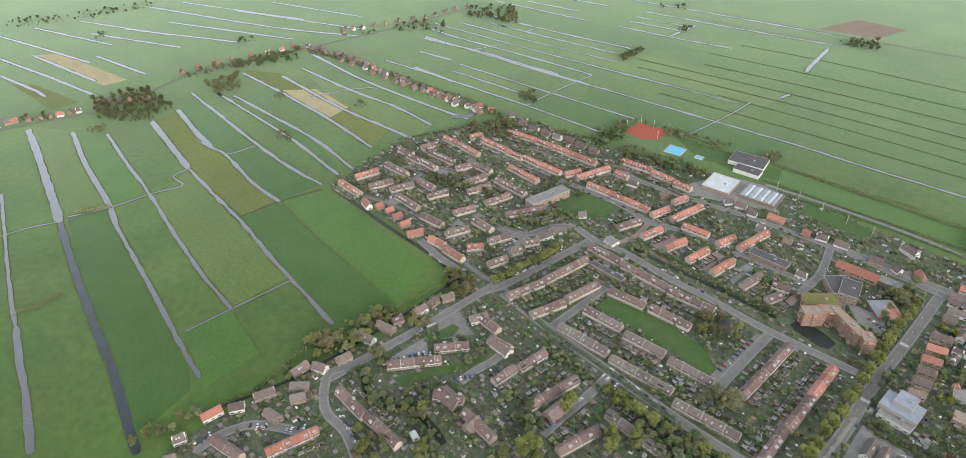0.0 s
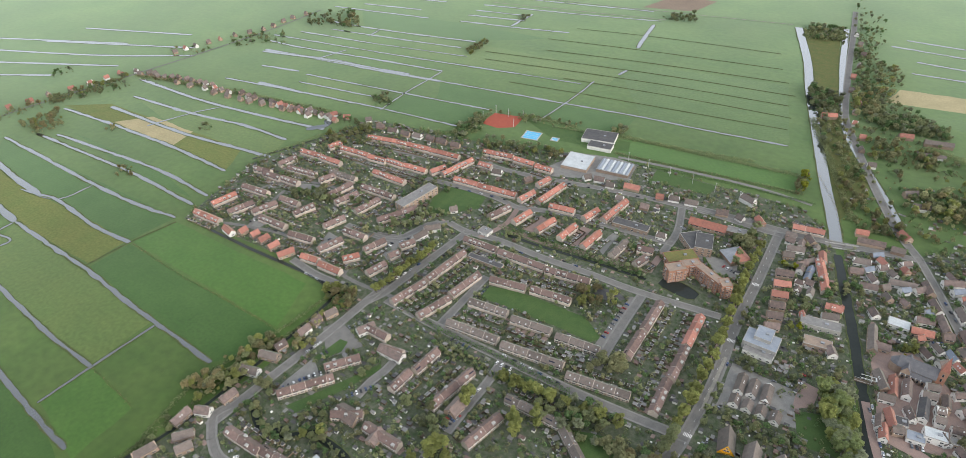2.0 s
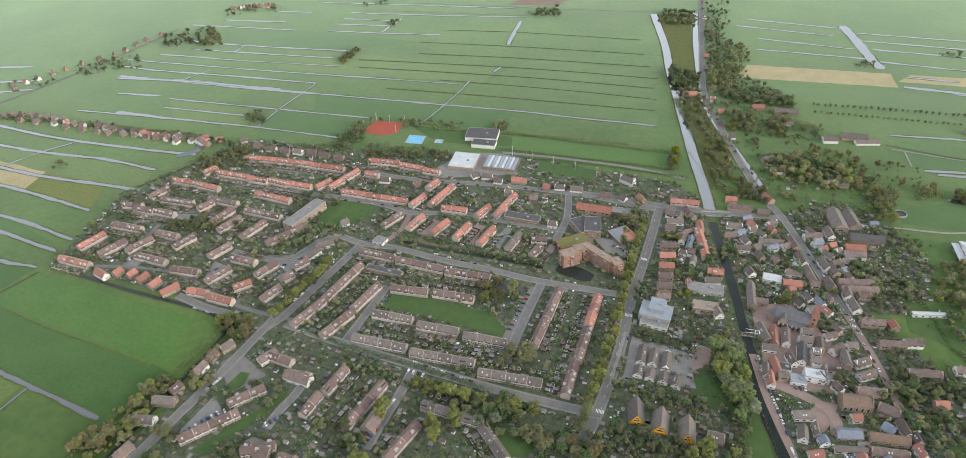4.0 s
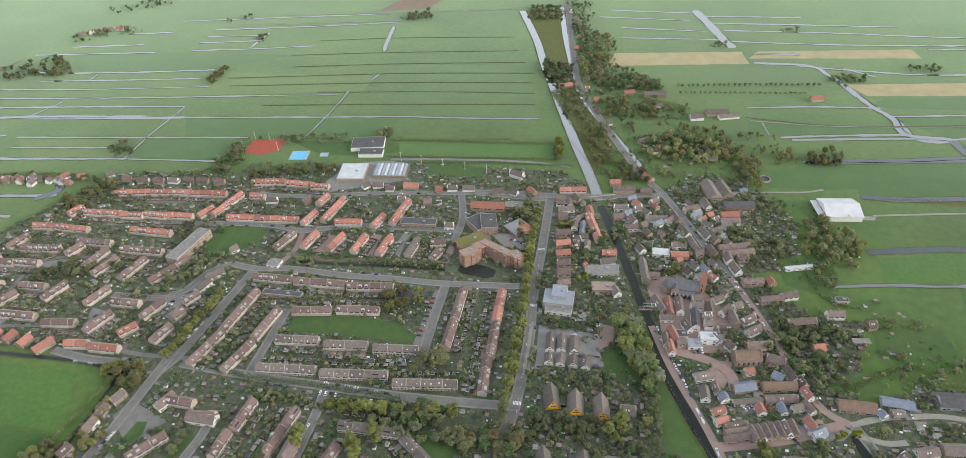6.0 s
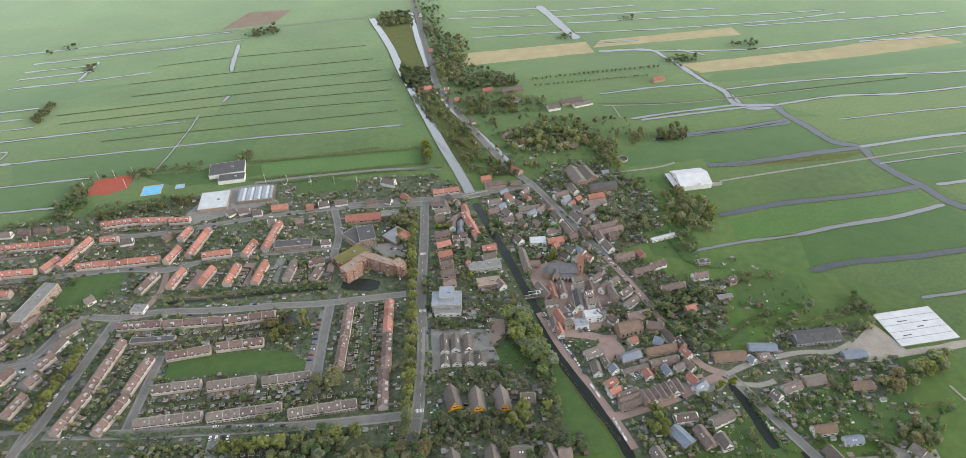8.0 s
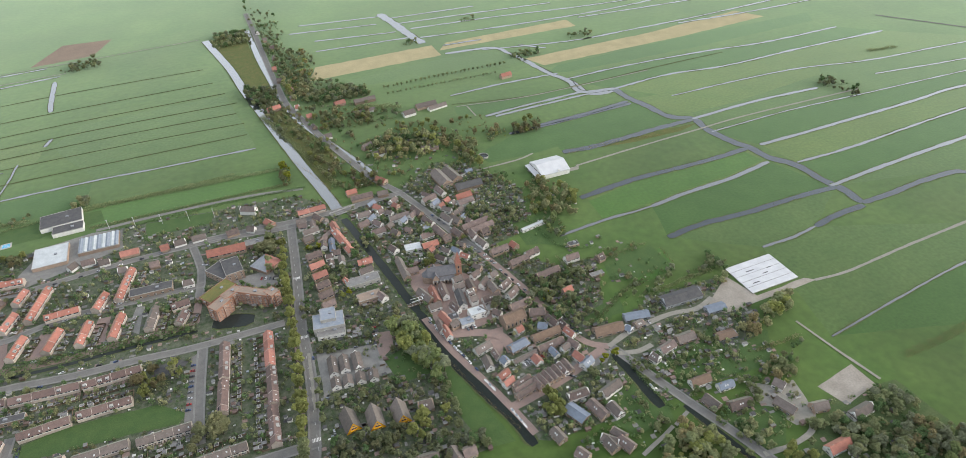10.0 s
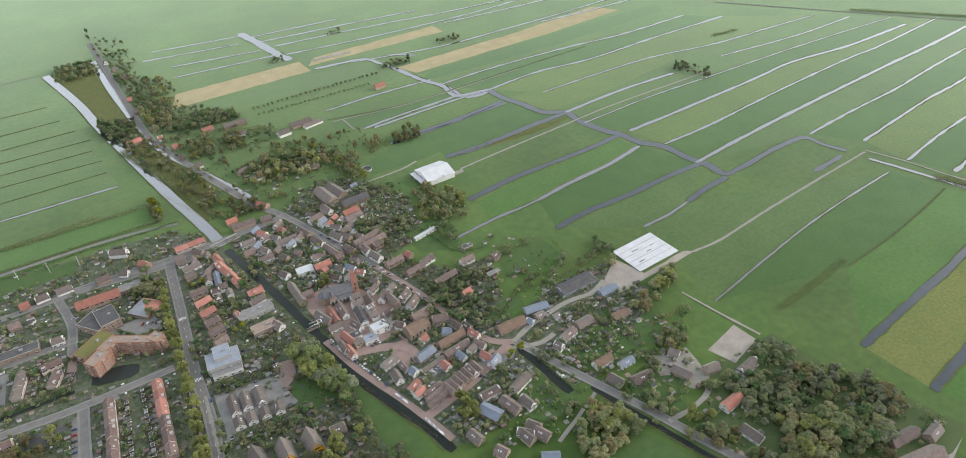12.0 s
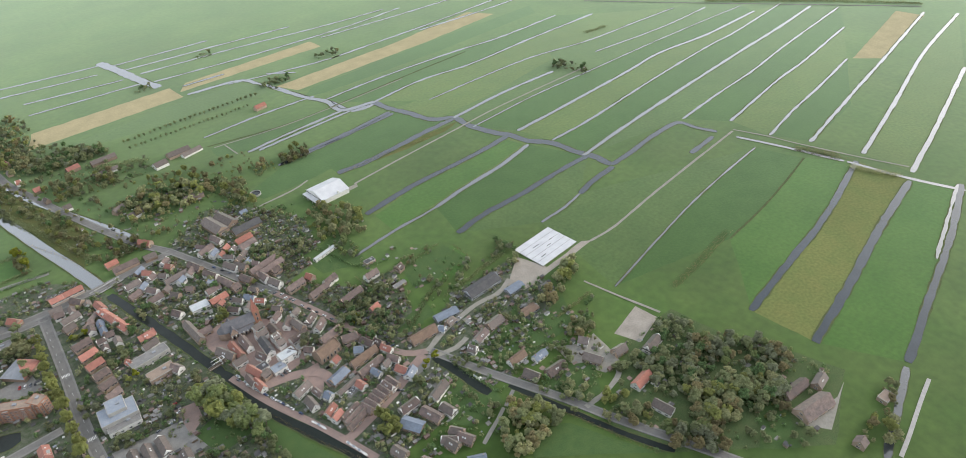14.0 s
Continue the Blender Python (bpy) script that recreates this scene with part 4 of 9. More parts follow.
def thicket(width, h, kind, *points):
    v, f = sprays(points, width, h, max(4, int(width * (3 + h) * 0.5)), "%s%s" % (kind, points), 0.34 if kind == "reed" else 0.58)
    name = {"reed": "reeds", "hedge": "hedge"}.get(kind, "hedgerow")
    return tagged(new(name, mesh(name, v, f, "leaf_" + kind)), HEDGE_WORDS[kind], name, kind="stuff")


# ---- houses ----
def openings(ob, x0, x1, y, out, n, eave, facing, far=False):
    """Windows and doors along a long wall; the street side gets more."""
    step = (x1 - x0) / n
    turn = 0 if out < 0 else 180
    for i in range(n):
        c = x0 + step * (i + 0.5)
        if eave > 4.2:
            part("window", WINDOW, ob, scaled(c, y, eave - 1.05, turn, step * 0.74, 1.3))
        if facing and not (far and eave > 4.2):
            part("window", WINDOW, ob, scaled(c - step * 0.14, y, 1.45, turn, step * 0.5, 1.5))
            if not far:
                part("door", DOOR, ob, pose(c + step * 0.34, y, 0, 0, 0, turn))
        elif eave <= 4.2:
            part("window", WINDOW, ob, scaled(c, y, 1.45, turn, step * 0.55, 1.4))


SHED = {k: Build().box(-1.5, -1.25, 0, 1.5, 1.25, 2.15, 0).box(-1.65, -1.4, 2.15, 1.65, 1.4, 2.3, 1).box(-0.4, -1.29, 0, 0.4, -1.25, 1.95, 2).made("garden_shed", ["timber", k, "paint"]) for k in ("roofdark", "roofgrey", "roof_b")}


def gardens(cx, cy, turn, length, n, side, depth, start):
    """Back gardens of a row: hedges and shrubs as one growth, a shed and a terrace for some."""
    a = radians(turn)
    ux, uy = Vector((math.cos(a), math.sin(a))), Vector((-math.sin(a), math.cos(a))) * side
    at = lambda u, w: Vector((cx, cy)) + ux * u + uy * w
    vs, fs = [], []
    lines = [[at(-length / 2, start + depth), at(length / 2, start + depth)]]
    lines += [[at(-length / 2 + length * i / n, start + 1), at(-length / 2 + length * i / n, start + depth)] for i in range(n + 1)]
    hard = Build()
    for i, line in enumerate(lines):
        if rng.random() < 0.45:
            p, q = line
            e = (q - p).normalized()
            e = Vector((-e.y, e.x)) * 0.06
            hard.add([(*(p - e), 0), (*(q - e), 0), (*(q + e), 0), (*(p + e), 0), (*(p - e), 1.8), (*(q - e), 1.8), (*(q + e), 1.8), (*(p + e), 1.8)], [(0, 1, 5, 4), (1, 2, 6, 5), (2, 3, 7, 6), (3, 0, 4, 7), (4, 5, 6, 7)], 0)
        else:
            v, f = sprays([tuple(q) for q in line], 0.8, rng.uniform(1.0, 2.2), 4, rng.random(), 0.42)
            fs += [tuple(k + len(vs) for k in q) for q in f]
            vs += v
    for _ in range(n * 2):
        q = at(rng.uniform(-0.48, 0.48) * length, start + rng.uniform(1.5, depth))
        s = rng.uniform(1.0, 2.6)
        v, f = leaf_cloud(rng.random(), [(q.x, q.y, s * 0.6, s * 0.7, s * 0.7, s * 0.75)], 16, 0.55)
        fs += [tuple(k + len(vs) for k in g) for g in f]
        vs += v
    tagged(new("garden_plants", mesh("garden_plants", vs, fs, rng.choice(["leaf_oak", "leaf_oak", "leaf_hedge", "leaf_autumn"]))), "hedges and shrubs of small back gardens", "garden plants", kind="stuff")
    for i in range(n):
        u0, u1 = -length / 2 + length * (i + 0.08) / n, -length / 2 + length * (i + 0.92) / n
        w0, w1 = start + 0.2, start + rng.uniform(0.25, 0.7) * depth
        if rng.random() < 0.75:
            ring = [at(u0, w0), at(u1, w0), at(u1, w1), at(u0, w1)]
            hard.add([(*q, 0.02) for q in ring] + [(*q, 0.21) for q in ring], [(0, 1, 5, 4), (1, 2, 6, 5), (2, 3, 7, 6), (3, 0, 4, 7), (4, 5, 6, 7) if side > 0 else (7, 6, 5, 4)], rng.choice((1, 1, 2)))
        for _ in range(2):
            q = at(rng.uniform(u0, u1), start + rng.uniform(1, depth))
            w, h = rng.uniform(0.25, 0.8), rng.uniform(0.4, 1.0)
            hard.box(q.x - w, q.y - w * 0.7, 0, q.x + w, q.y + w * 0.7, h, rng.choice((3, 3, 4, 1)))
        if depth > 5 and rng.random() < 0.75:                      # brick storage shed at the far end, flat roof with a pale edge
            e = rng.uniform(0.35, 0.85)
            for w2, w3, z0, z1, k in ((depth - 2.6, depth - 0.3, 0, 2.2, 0), (depth - 2.8, depth - 0.1, 2.2, 2.34, 3), (depth - 2.65, depth - 0.25, 2.34, 2.4, rng.choice((4, 4, 5)))):
                o = 0.15 if k == 3 else 0.0
                ring = [at(u0 - o, start + w2), at(u0 + (u1 - u0) * e + o, start + w2), at(u0 + (u1 - u0) * e + o, start + w3), at(u0 - o, start + w3)]
                hard.add([(*q, z0) for q in ring] + [(*q, z1) for q in ring], [(0, 1, 5, 4), (1, 2, 6, 5), (2, 3, 7, 6), (3, 0, 4, 7), (4, 5, 6, 7) if side > 0 else (7, 6, 5, 4)], k)
            continue
        u = (u0 + u1) / 2
        if depth > 5 and rng.random() < 0.55 and math.hypot(cx, cy) < 500:
            q = at(u + rng.uniform(-0.8, 0.8), start + depth - 2)
            thing("garden_shed", q.x, q.y, turn + (0 if side > 0 else 180), "small timber garden shed with a flat roof", "shed", "garden sheds", SHED[rng.choice(["roofdark", "roofdark", "roofgrey"])])
    if hard.v:
        tagged(new("garden_clutter", hard.made("garden_clutter", ["timber", "paving", "brickpink", "white", "roofdark", "roofgrey"])), "fences, paved terraces and furniture of back gardens", "garden clutter", kind="stuff")


def terrace(x0, y0, x1, y1, n, style, side):
    """A row of n joined houses under one roof; the points are the ends of the ridge."""
    d = Vector((x1 - x0, y1 - y0))
    length, turn = d.length, math.degrees(math.atan2(d.y, d.x))
    cx, cy = (x0 + x1) / 2, (y0 + y1) / 2
    roof, word = ROOFS[style]
    far = math.hypot(cx, cy) > 410
    w, eave, ridge = 3.9, 4.9, 7.8
    h = length / 2
    FOOT.append((cx, cy, turn, length / 2, 4.6))
    ob = thing("terraced_houses", cx, cy, turn, "row of joined brick houses under one %s gable roof" % word, "terraced houses", "terraces")
    k = (ridge - eave) / w
    cuts, i = [0], 0
    while i < n:                                                   # lengths of two or three houses, each stepped a little
        i = n if n - i <= 3 else i + rng.choice((2, 2, 3))
        cuts.append(i)
    for j, (i0, i1) in enumerate(zip(cuts, cuts[1:])):
        u0, u1 = -h + length * i0 / n, -h + length * i1 / n
        up = (0.0, 0.22, 0.1)[j % 3]
        part("wall", Build().gable(u0 + 0.002, u1 - 0.002, w, eave, ridge - 0.05 + up).made("wall", ["brickpale"]), ob)
        part("roof", Build().slopes(u0 - (0.15 if j == 0 else -0.004), u1 + (0.15 if i1 == n else -0.004), w + 0.45, eave - 0.45 * k + up * 0.6, ridge + up).made("roof", [roof]), ob)
        if i1 < n:
            part("party_wall", Build().slopes(u1 - 0.16, u1 + 0.16, w + 0.2, eave - 0.2 * k + 0.1, ridge + 0.3, 0.2).made("party_wall", ["brickpale"]), ob, None, "pale coping between two roofs")
    near = -1 if (Vector((-d.y, d.x)).dot(Vector((cx, cy)))) > 0 else 1          # the long wall turned to the south side
    for s in (-1, 1):
        if s == near or math.hypot(cx, cy) < 290:
            openings(ob, -h, h, s * w, s, n, eave, s == near, far)
        if s != near:
            continue
        c = Build().box(-h + 0.2, min(s * w, s * (w + 0.07)), eave - 2.15, h - 0.2, max(s * w, s * (w + 0.07)), eave - 1.75)
        part("facade_band", c.made("facade_band", ["white"]), ob)
    step = length / n
    slope = math.degrees(math.atan2(ridge - eave, w))
    for i in range(n):
        u = -h + step * (i + 0.5)
        if i % (3 if far else 2) == 0:
            part("chimney", CHIMNEY, ob, pose(u + step / 2 - 0.1 if i < n - 1 else h - 0.6, rng.choice((-0.3, 0.3)), ridge - 0.7))
        for s in (-1, 1):
            q = rng.random()
            if q < (0.36 if s == near else 0.12) and (not far or s == near) and style != "d":
                part("dormer", DORMER, ob, pose(u, s * 2.2, eave + k * 1.2, 0, 0, 0 if s < 0 else 180))
            elif q < (0.62 if s == near else 0.25) and not (far and s != near):
                y = rng.choice((1.6, 2.3, 2.9))
                part("skylight", SKYLIGHT, ob, pose(u + rng.uniform(-1.2, 1.2), s * y, ridge - k * y + 0.16, -s * slope, 0, 0))
            elif q > 0.95 and not far:
                for c in (-1, 0, 1):
                    part("solar_panel", SOLAR, ob, pose(u + c * 1.7, s * 2.2, ridge - k * 2.2 + 0.25, -s * slope, 0, 0))
    if side != "N":
        g = 1 if side == "L" else -1
        gardens(cx, cy, turn, length, n, g, 9.0, w + 0.5)
    return ob


def house(x0, y0, x1, y1, w, eave, ridge, style, wall="brick", shaped=0, steep=0):
    d = Vector((x1 - x0, y1 - y0))
    length, turn = max(d.length, 6.5), math.degrees(math.atan2(d.y, d.x))
    cx, cy = (x0 + x1) / 2, (y0 + y1) / 2
    away = math.hypot(cx, cy)
    roof, word = ROOFS[style]
    roof = "roof_old" if style == "b" else roof
    if wall == "brick" and int(abs(cx * 3 + cy * 5)) % 4 == 0:
        wall = "white"
    h, w = length / 2, w / 2
    k = (ridge - eave) / w
    barn = length * w > 95 or wall == "tin"
    colour = {"brick": "brick", "white": "white-plastered", "yellow": "yellow-gabled timber", "tin": "sheet-clad"}[wall]
    FOOT.append((cx, cy, turn, h + 0.2, w + 0.2))
    ob = thing("barn" if barn else "house", cx, cy, turn, "%s %s with a %s gable roof" % (colour, "barn" if barn else "detached house", word), "barn" if barn else "house")
    part("wall", Build().gable(-h, h, w, eave, ridge - 0.05).made("wall", [wall]), ob)
    hip = 1.6 if (int(abs(cx) * 7) % 5 == 0 and not shaped and not steep) else 0.0
    part("roof", Build().slopes(-h - 0.3, h + 0.3, w + 0.35, eave - 0.35 * k, ridge, hip=hip).made("roof", [roof]), ob)
    if away < 600 and not barn:
        part("chimney", CHIMNEY, ob, pose(rng.choice((-0.7, 0.7)) * h, 0.3, ridge - 0.7))
    near = -1 if (Vector((-d.y, d.x)).dot(Vector((cx, cy)))) > 0 else 1
    n = max(1, int(length / 4.5))
    if eave > 2.2 and away < 600:
        openings(ob, -h, h, near * w, near, min(n, 3), eave, True, True)
    end = -1 if d.dot(Vector((cx, cy))) > 0 else 1
    if not steep and away < 680:
        part("window", WINDOW, ob, scaled(end * h, 0, eave * 0.45, 90, w * 0.7, 1.3))
        if ridge > 6.5 and away < 450:
            part("window", WINDOW, ob, scaled(end * h, 0, eave + (ridge - eave) * 0.3, 90, w * 0.4, 1.2))
    if shaped:                                                     # pale copings on the gable ends
        for e in (-1, 1):
            c = Build()
            for s in (-1, 1):
                c.add([(e * h - 0.25, s * (w + 0.2), eave - 0.2), (e * h + 0.25, s * (w + 0.2), eave - 0.2), (e * h + 0.25, 0, ridge + 0.3), (e * h - 0.25, 0, ridge + 0.3), (e * h - 0.25, s * (w + 0.2), eave + 0.35), (e * h + 0.25, s * (w + 0.2), eave + 0.35), (e * h + 0.25, 0, ridge + 0.85), (e * h - 0.25, 0, ridge + 0.85)],
                      [(4, 5, 6, 7), (0, 3, 2, 1), (0, 1, 5, 4), (1, 2, 6, 5), (3, 0, 4, 7)])
            part("coping", c.made("coping", ["concrete"]), ob, None, "pale stone gable coping")
    if steep:                                                      # timber gable with balcony and windows
        for z, wide in ((1.3, w * 1.1), (4.2, w * 0.75), (6.9, w * 0.3)):
            part("window", WINDOW, ob, scaled(end * h, 0, z, 90, wide, 1.6))
        c = Build().box(end * h, -w * 0.55, 2.75, end * (h + 1.3), w * 0.55, 2.9).box(end * (h + 1.2), -w * 0.55, 2.9, end * (h + 1.3), w * 0.55, 3.8)
        part("balcony", c.made("balcony", ["yellow"]), ob)
    if away < 520 and rng.random() < 0.3 and not barn:
        slope = math.degrees(math.atan2(ridge - eave, w))
        for c in (-1.5, 0.5):
            part("skylight", SKYLIGHT, ob, pose(c, near * w * 0.5, ridge - k * w * 0.5 + 0.16, -near * slope, 0, 0))
    return ob


def flat_block(x, y, lx, ly, turn, h, roof, wall):
    """A flat-roofed building with a parapet, bands of windows and gear on the roof."""
    h += lift(0.0, 12, 0.11)
    FOOT.append((x, y, turn, lx / 2, ly / 2))
    ob = thing("greenhouse" if roof == "greenhouse" else "flat_roofed_building", x, y, turn, {"greenhouse": "long low building with rows of glass roofs"}.get(roof, "%s building with a flat roof and parapet" % {"brick": "brick", "brickorange": "orange-brick apartment", "white": "white-plastered", "concrete": "pale concrete"}[wall]), "building")
    a, c = lx / 2, ly / 2
    part("wall", Build().box(-a, -c, 0, a, c, h - 0.3).made("wall", [wall]), ob)
    top = {"greenhouse": "roofwhite", "glass": "roofwhite"}.get(roof, roof)
    part("roof", Build().box(-a + 0.3, -c + 0.3, h - 0.3, a - 0.3, c - 0.3, h - 0.05).made("roof", [top]), ob)
    b = Build()
    for u0, v0, u1, v1 in ((-a, -c, a, -c + 0.3), (-a, c - 0.3, a, c), (-a, -c + 0.3, -a + 0.3, c - 0.3), (a - 0.3, -c + 0.3, a, c - 0.3)):
        b.box(u0, v0, h - 0.3, u1, v1, h + 0.25)
    part("parapet", b.made("parapet", ["concrete" if wall != "brickorange" else "brickorange"]), ob)
    if roof == "greenhouse":
        n = 9
        for i in range(n):
            u = -a + lx * (i + 0.5) / n
            g = Build().slopes(-c + 0.5, c - 0.5, lx / n * 0.46, h, h + 1.1, 0.05)
            part("glass_ridge", g.made("glass_ridge", ["roofwhite" if i % 2 else "roofblue"]), ob, pose(u, 0, 0, 0, 0, 90))
        return ob
    storeys = max(1, int(h / 3))
    for (mx, my, tn, wide) in ((0, -c, 0, lx), (0, c, 180, lx), (-a, 0, 270, ly), (a, 0, 90, ly)):
        flats = wall == "brickorange"
        nx = max(1, int(wide / (3.2 if flats else 5.5)))
        for i in range(nx // 3 if flats else 0):                   # bays that stand out from the brick front
            u = (i + 0.5) * wide / (nx // 3) - wide / 2
            px, py = (mx + u, my) if mx == 0 else (mx, my + u)
            bay = part("bay", Build().box(-1.7, -0.9, 0, 1.7, 0.4, h - 1.2).box(-1.8, -1.0, h - 1.2, 1.8, 0.4, h - 1.0, 1).made("bay", [wall, "concrete"]), ob, pose(px, py, 0, 0, 0, tn))
            for f in range(storeys):
                part("window", WINDOW, bay, scaled(0, -0.92, 1.6 + f * 3.0, 0, 2.6, 1.5))
        for f in range(storeys):
            for i in range(nx):
                u = (i + 0.5) / nx * wide - wide / 2
                px, py = (mx + u, my) if mx == 0 else (mx, my + u)
                if math.hypot(x, y) < 650:
                    part("window", WINDOW, ob, scaled(px, py, 1.6 + f * 3.0, tn, 1.7 if flats else 2.2, 1.6))
    if lx > 8 and ly > 6 and roof not in ("glass",):
        part("roof_unit", Build().box(-1.4, -1, h - 0.05, 1.4, 1, h + 1.1).made("roof_unit", ["tin"]), ob, pose(lx * 0.15, 0, 0))
    return ob


# ---- cars and boats ----
def car_meshes():
    side = [(-2.1, 0.35), (2.1, 0.35), (2.15, 0.75), (1.9, 0.92), (0.95, 0.98), (-1.85, 1.0), (-2.12, 0.85)]
    top = [(0.95, 0.98), (0.3, 1.42), (-1.3, 1.45), (-1.85, 1.0)]
    b, g = Build(), Build()
    for profile, w0, w1, out, k in ((side, 0.86, 0.86, b, 0), (top, 0.80, 0.64, g, 0)):
        n = len(profile)
        zs = [p[1] for p in profile]
        wide = [w0 + (w1 - w0) * (z - min(zs)) / (max(zs) - min(zs)) for z in zs]
        v = [(x, -w, z) for (x, z), w in zip(profile, wide)] + [(x, w, z) for (x, z), w in zip(profile, wide)]
        out.add(v, [tuple(range(n)), tuple(range(2 * n - 1, n - 1, -1))] + [(i, n + i, n + (i + 1) % n, (i + 1) % n) for i in range(n)], k)
    b.box(-1.25, -0.62, 1.43, 0.25, 0.62, 1.48)
    wheel = Build()
    v = [(0.32 * math.cos(0.785 * i), y, 0.32 + 0.32 * math.sin(0.785 * i)) for y in (-0.1, 0.1) for i in range(8)]
    wheel.add(v, [tuple(range(8)), tuple(range(15, 7, -1))] + [(i, 8 + i, 8 + (i + 1) % 8, (i + 1) % 8) for i in range(8)])
    return b.made("car", ["car_paint"]), g.made("cabin_glass", ["glass"]), wheel.made("wheel", ["tyre"])


CAR, CABIN, WHEEL = car_meshes()


def car(x, y, turn):
    ob = thing("car", x, y, turn, "small parked passenger car on the street", "car", "parked cars", CAR, 0.36 if any(math.hypot(x - a, y - b) < c for a, b, c in PAVED) else 0.17 if any(inside(x, y, ring) for ring in PLOTS) else 0.02)
    part("cabin_glass", CABIN, ob)
    for u in (-1.3, 1.3) if math.hypot(x, y) < 350 else ():
        for s in (-0.8, 0.8):
            part("wheel", WHEEL, ob, pose(u, s, 0))


def parked(n, turn, x0, y0, x1, y1):
    a = math.degrees(math.atan2(y1 - y0, x1 - x0))
    for i in range(n):
        t = (i + 0.5) / n + rng.uniform(-0.1, 0.1) / n
        car(x0 + (x1 - x0) * t, y0 + (y1 - y0) * t, a + turn + rng.choice((0, 180)) + rng.uniform(-3, 3))


def boat_mesh():
    ring = [(-2.6, 0.75), (-1, 1.0), (1, 0.95), (2.2, 0.5), (2.9, 0)]
    out = ring + [(x, -y) for x, y in ring[-2::-1]]
    n = len(out)
    b = Build()
    b.add([(x * 0.9, y * 0.7, 0.0) for x, y in out] + [(x, y, 0.75) for x, y in out] + [(x * 0.88, y * 0.8, 0.75) for x, y in out] + [(x * 0.85, y * 0.7, 0.35) for x, y in out],
          [tuple(range(n - 1, -1, -1))] + [(r * n + i, r * n + (i + 1) % n, (r + 1) * n + (i + 1) % n, (r + 1) * n + i) for r in range(3) for i in range(n)] + [tuple(range(3 * n, 4 * n))])
    return b.made("boat", ["white"]), Build().box(-1.2, -0.6, 0.35, 0.6, 0.6, 1.25).box(-1.3, -0.68, 1.25, 0.7, 0.68, 1.35).made("canopy", ["roofblue"])


BOAT, CANOPY = boat_mesh()


def moored(n, x0, y0, x1, y1):
    a = math.degrees(math.atan2(y1 - y0, x1 - x0))
    for i in range(n):
        t = (i + 0.5) / n
        ob = thing("boat", x0 + (x1 - x0) * t, y0 + (y1 - y0) * t, a + rng.uniform(-5, 5), "small white open boat moored in the canal", "boat", "moored boats", BOAT, 0.2)
        if rng.random() < 0.5:
            part("canopy", CANOPY, ob)


# ---- terraces ----
terrace(-596.1, 348.9, -588.8, 377.3, 5, 'o', 'R')
terrace(-595, 394.4, -556.3, 396.6, 7, 'b', 'R')
terrace(-566.7, 347.2, -556.6, 374.7, 5, 'b', 'R')
terrace(-600.3, 330.3, -561.2, 330.8, 7, 'r', 'R')
terrace(-543.1, 360.9, -539.2, 373.5, 2, 'b', 'L')
terrace(-538.6, 373.8, -532.7, 387.5, 3, 'b', 'L')
terrace(-528.1, 359, -489.8, 359.4, 7, 'b', 'L')
terrace(-536.2, 397.4, -508.4, 397.9, 5, 'b', 'R')
terrace(-500.3, 381.9, -492.3, 404.9, 4, 'b', 'R')
terrace(-454.4, 380.5, -445.8, 404.1, 4, 'b', 'L')
terrace(-477.6, 353.5, -446.6, 357.1, 6, 'b', 'R')
terrace(-431.3, 347.8, -421.9, 373.3, 5, 'b', 'R')
terrace(-430.3, 387.4, -401.8, 387.4, 5, 'b', 'L')
terrace(-390.3, 370.9, -381.4, 394, 4, 'b', 'R')
terrace(-438.5, 332.3, -417.9, 334.3, 4, 'o', 'L')
terrace(-414.3, 331.9, -386.7, 332.2, 5, 'r', 'L')
terrace(-398.9, 348.6, -388.6, 362.1, 3, 'o', 'R')
terrace(-363.4, 344.3, -357.2, 364.8, 4, 'b', 'L')
terrace(-361.2, 375.1, -356.3, 385.7, 2, 'b', 'R')
terrace(-361.5, 393.9, -354.1, 408.1, 3, 'b', 'R')
terrace(-613, 428.9, -588.9, 431.9, 4, 'b', 'R')
terrace(-594.3, 426.7, -568, 428, 5, 'b', 'R')
terrace(-567.1, 429.9, -541, 430, 5, 'b', 'R')
terrace(-594.4, 450.1, -588.1, 472.8, 4, 'b', 'R')
terrace(-578.8, 450.9, -536, 454.6, 8, 'b', 'R')
terrace(-593.8, 489.4, -560.7, 490.7, 6, 'r', 'R')
terrace(-558.9, 489.9, -527.9, 489.2, 6, 'r', 'R')
terrace(-523.7, 447, -516.1, 464.5, 3, 'b', 'R')
terrace(-525.7, 469.2, -486.4, 470, 7, 'd', 'R')
terrace(-491.8, 428.1, -484.8, 459.6, 6, 'b', 'R')
terrace(-475.3, 421.1, -464.8, 447.8, 5, 'b', 'R')
terrace(-470.8, 462.8, -423.5, 462.8, 8, 'b', 'R')
terrace(-479.2, 495, -432.1, 493.4, 9, 'r', 'L')
terrace(-442.9, 418.7, -435.5, 449.8, 6, 'b', 'R')
terrace(-411.2, 417.9, -387.6, 457.5, 8, 'b', 'R')
terrace(-569.4, 512.7, -562.5, 529, 3, 'r', 'R')
terrace(-552.9, 519.8, -510.3, 521.6, 8, 'o', 'R')
terrace(-507.8, 519.5, -482, 521.1, 5, 'o', 'R')
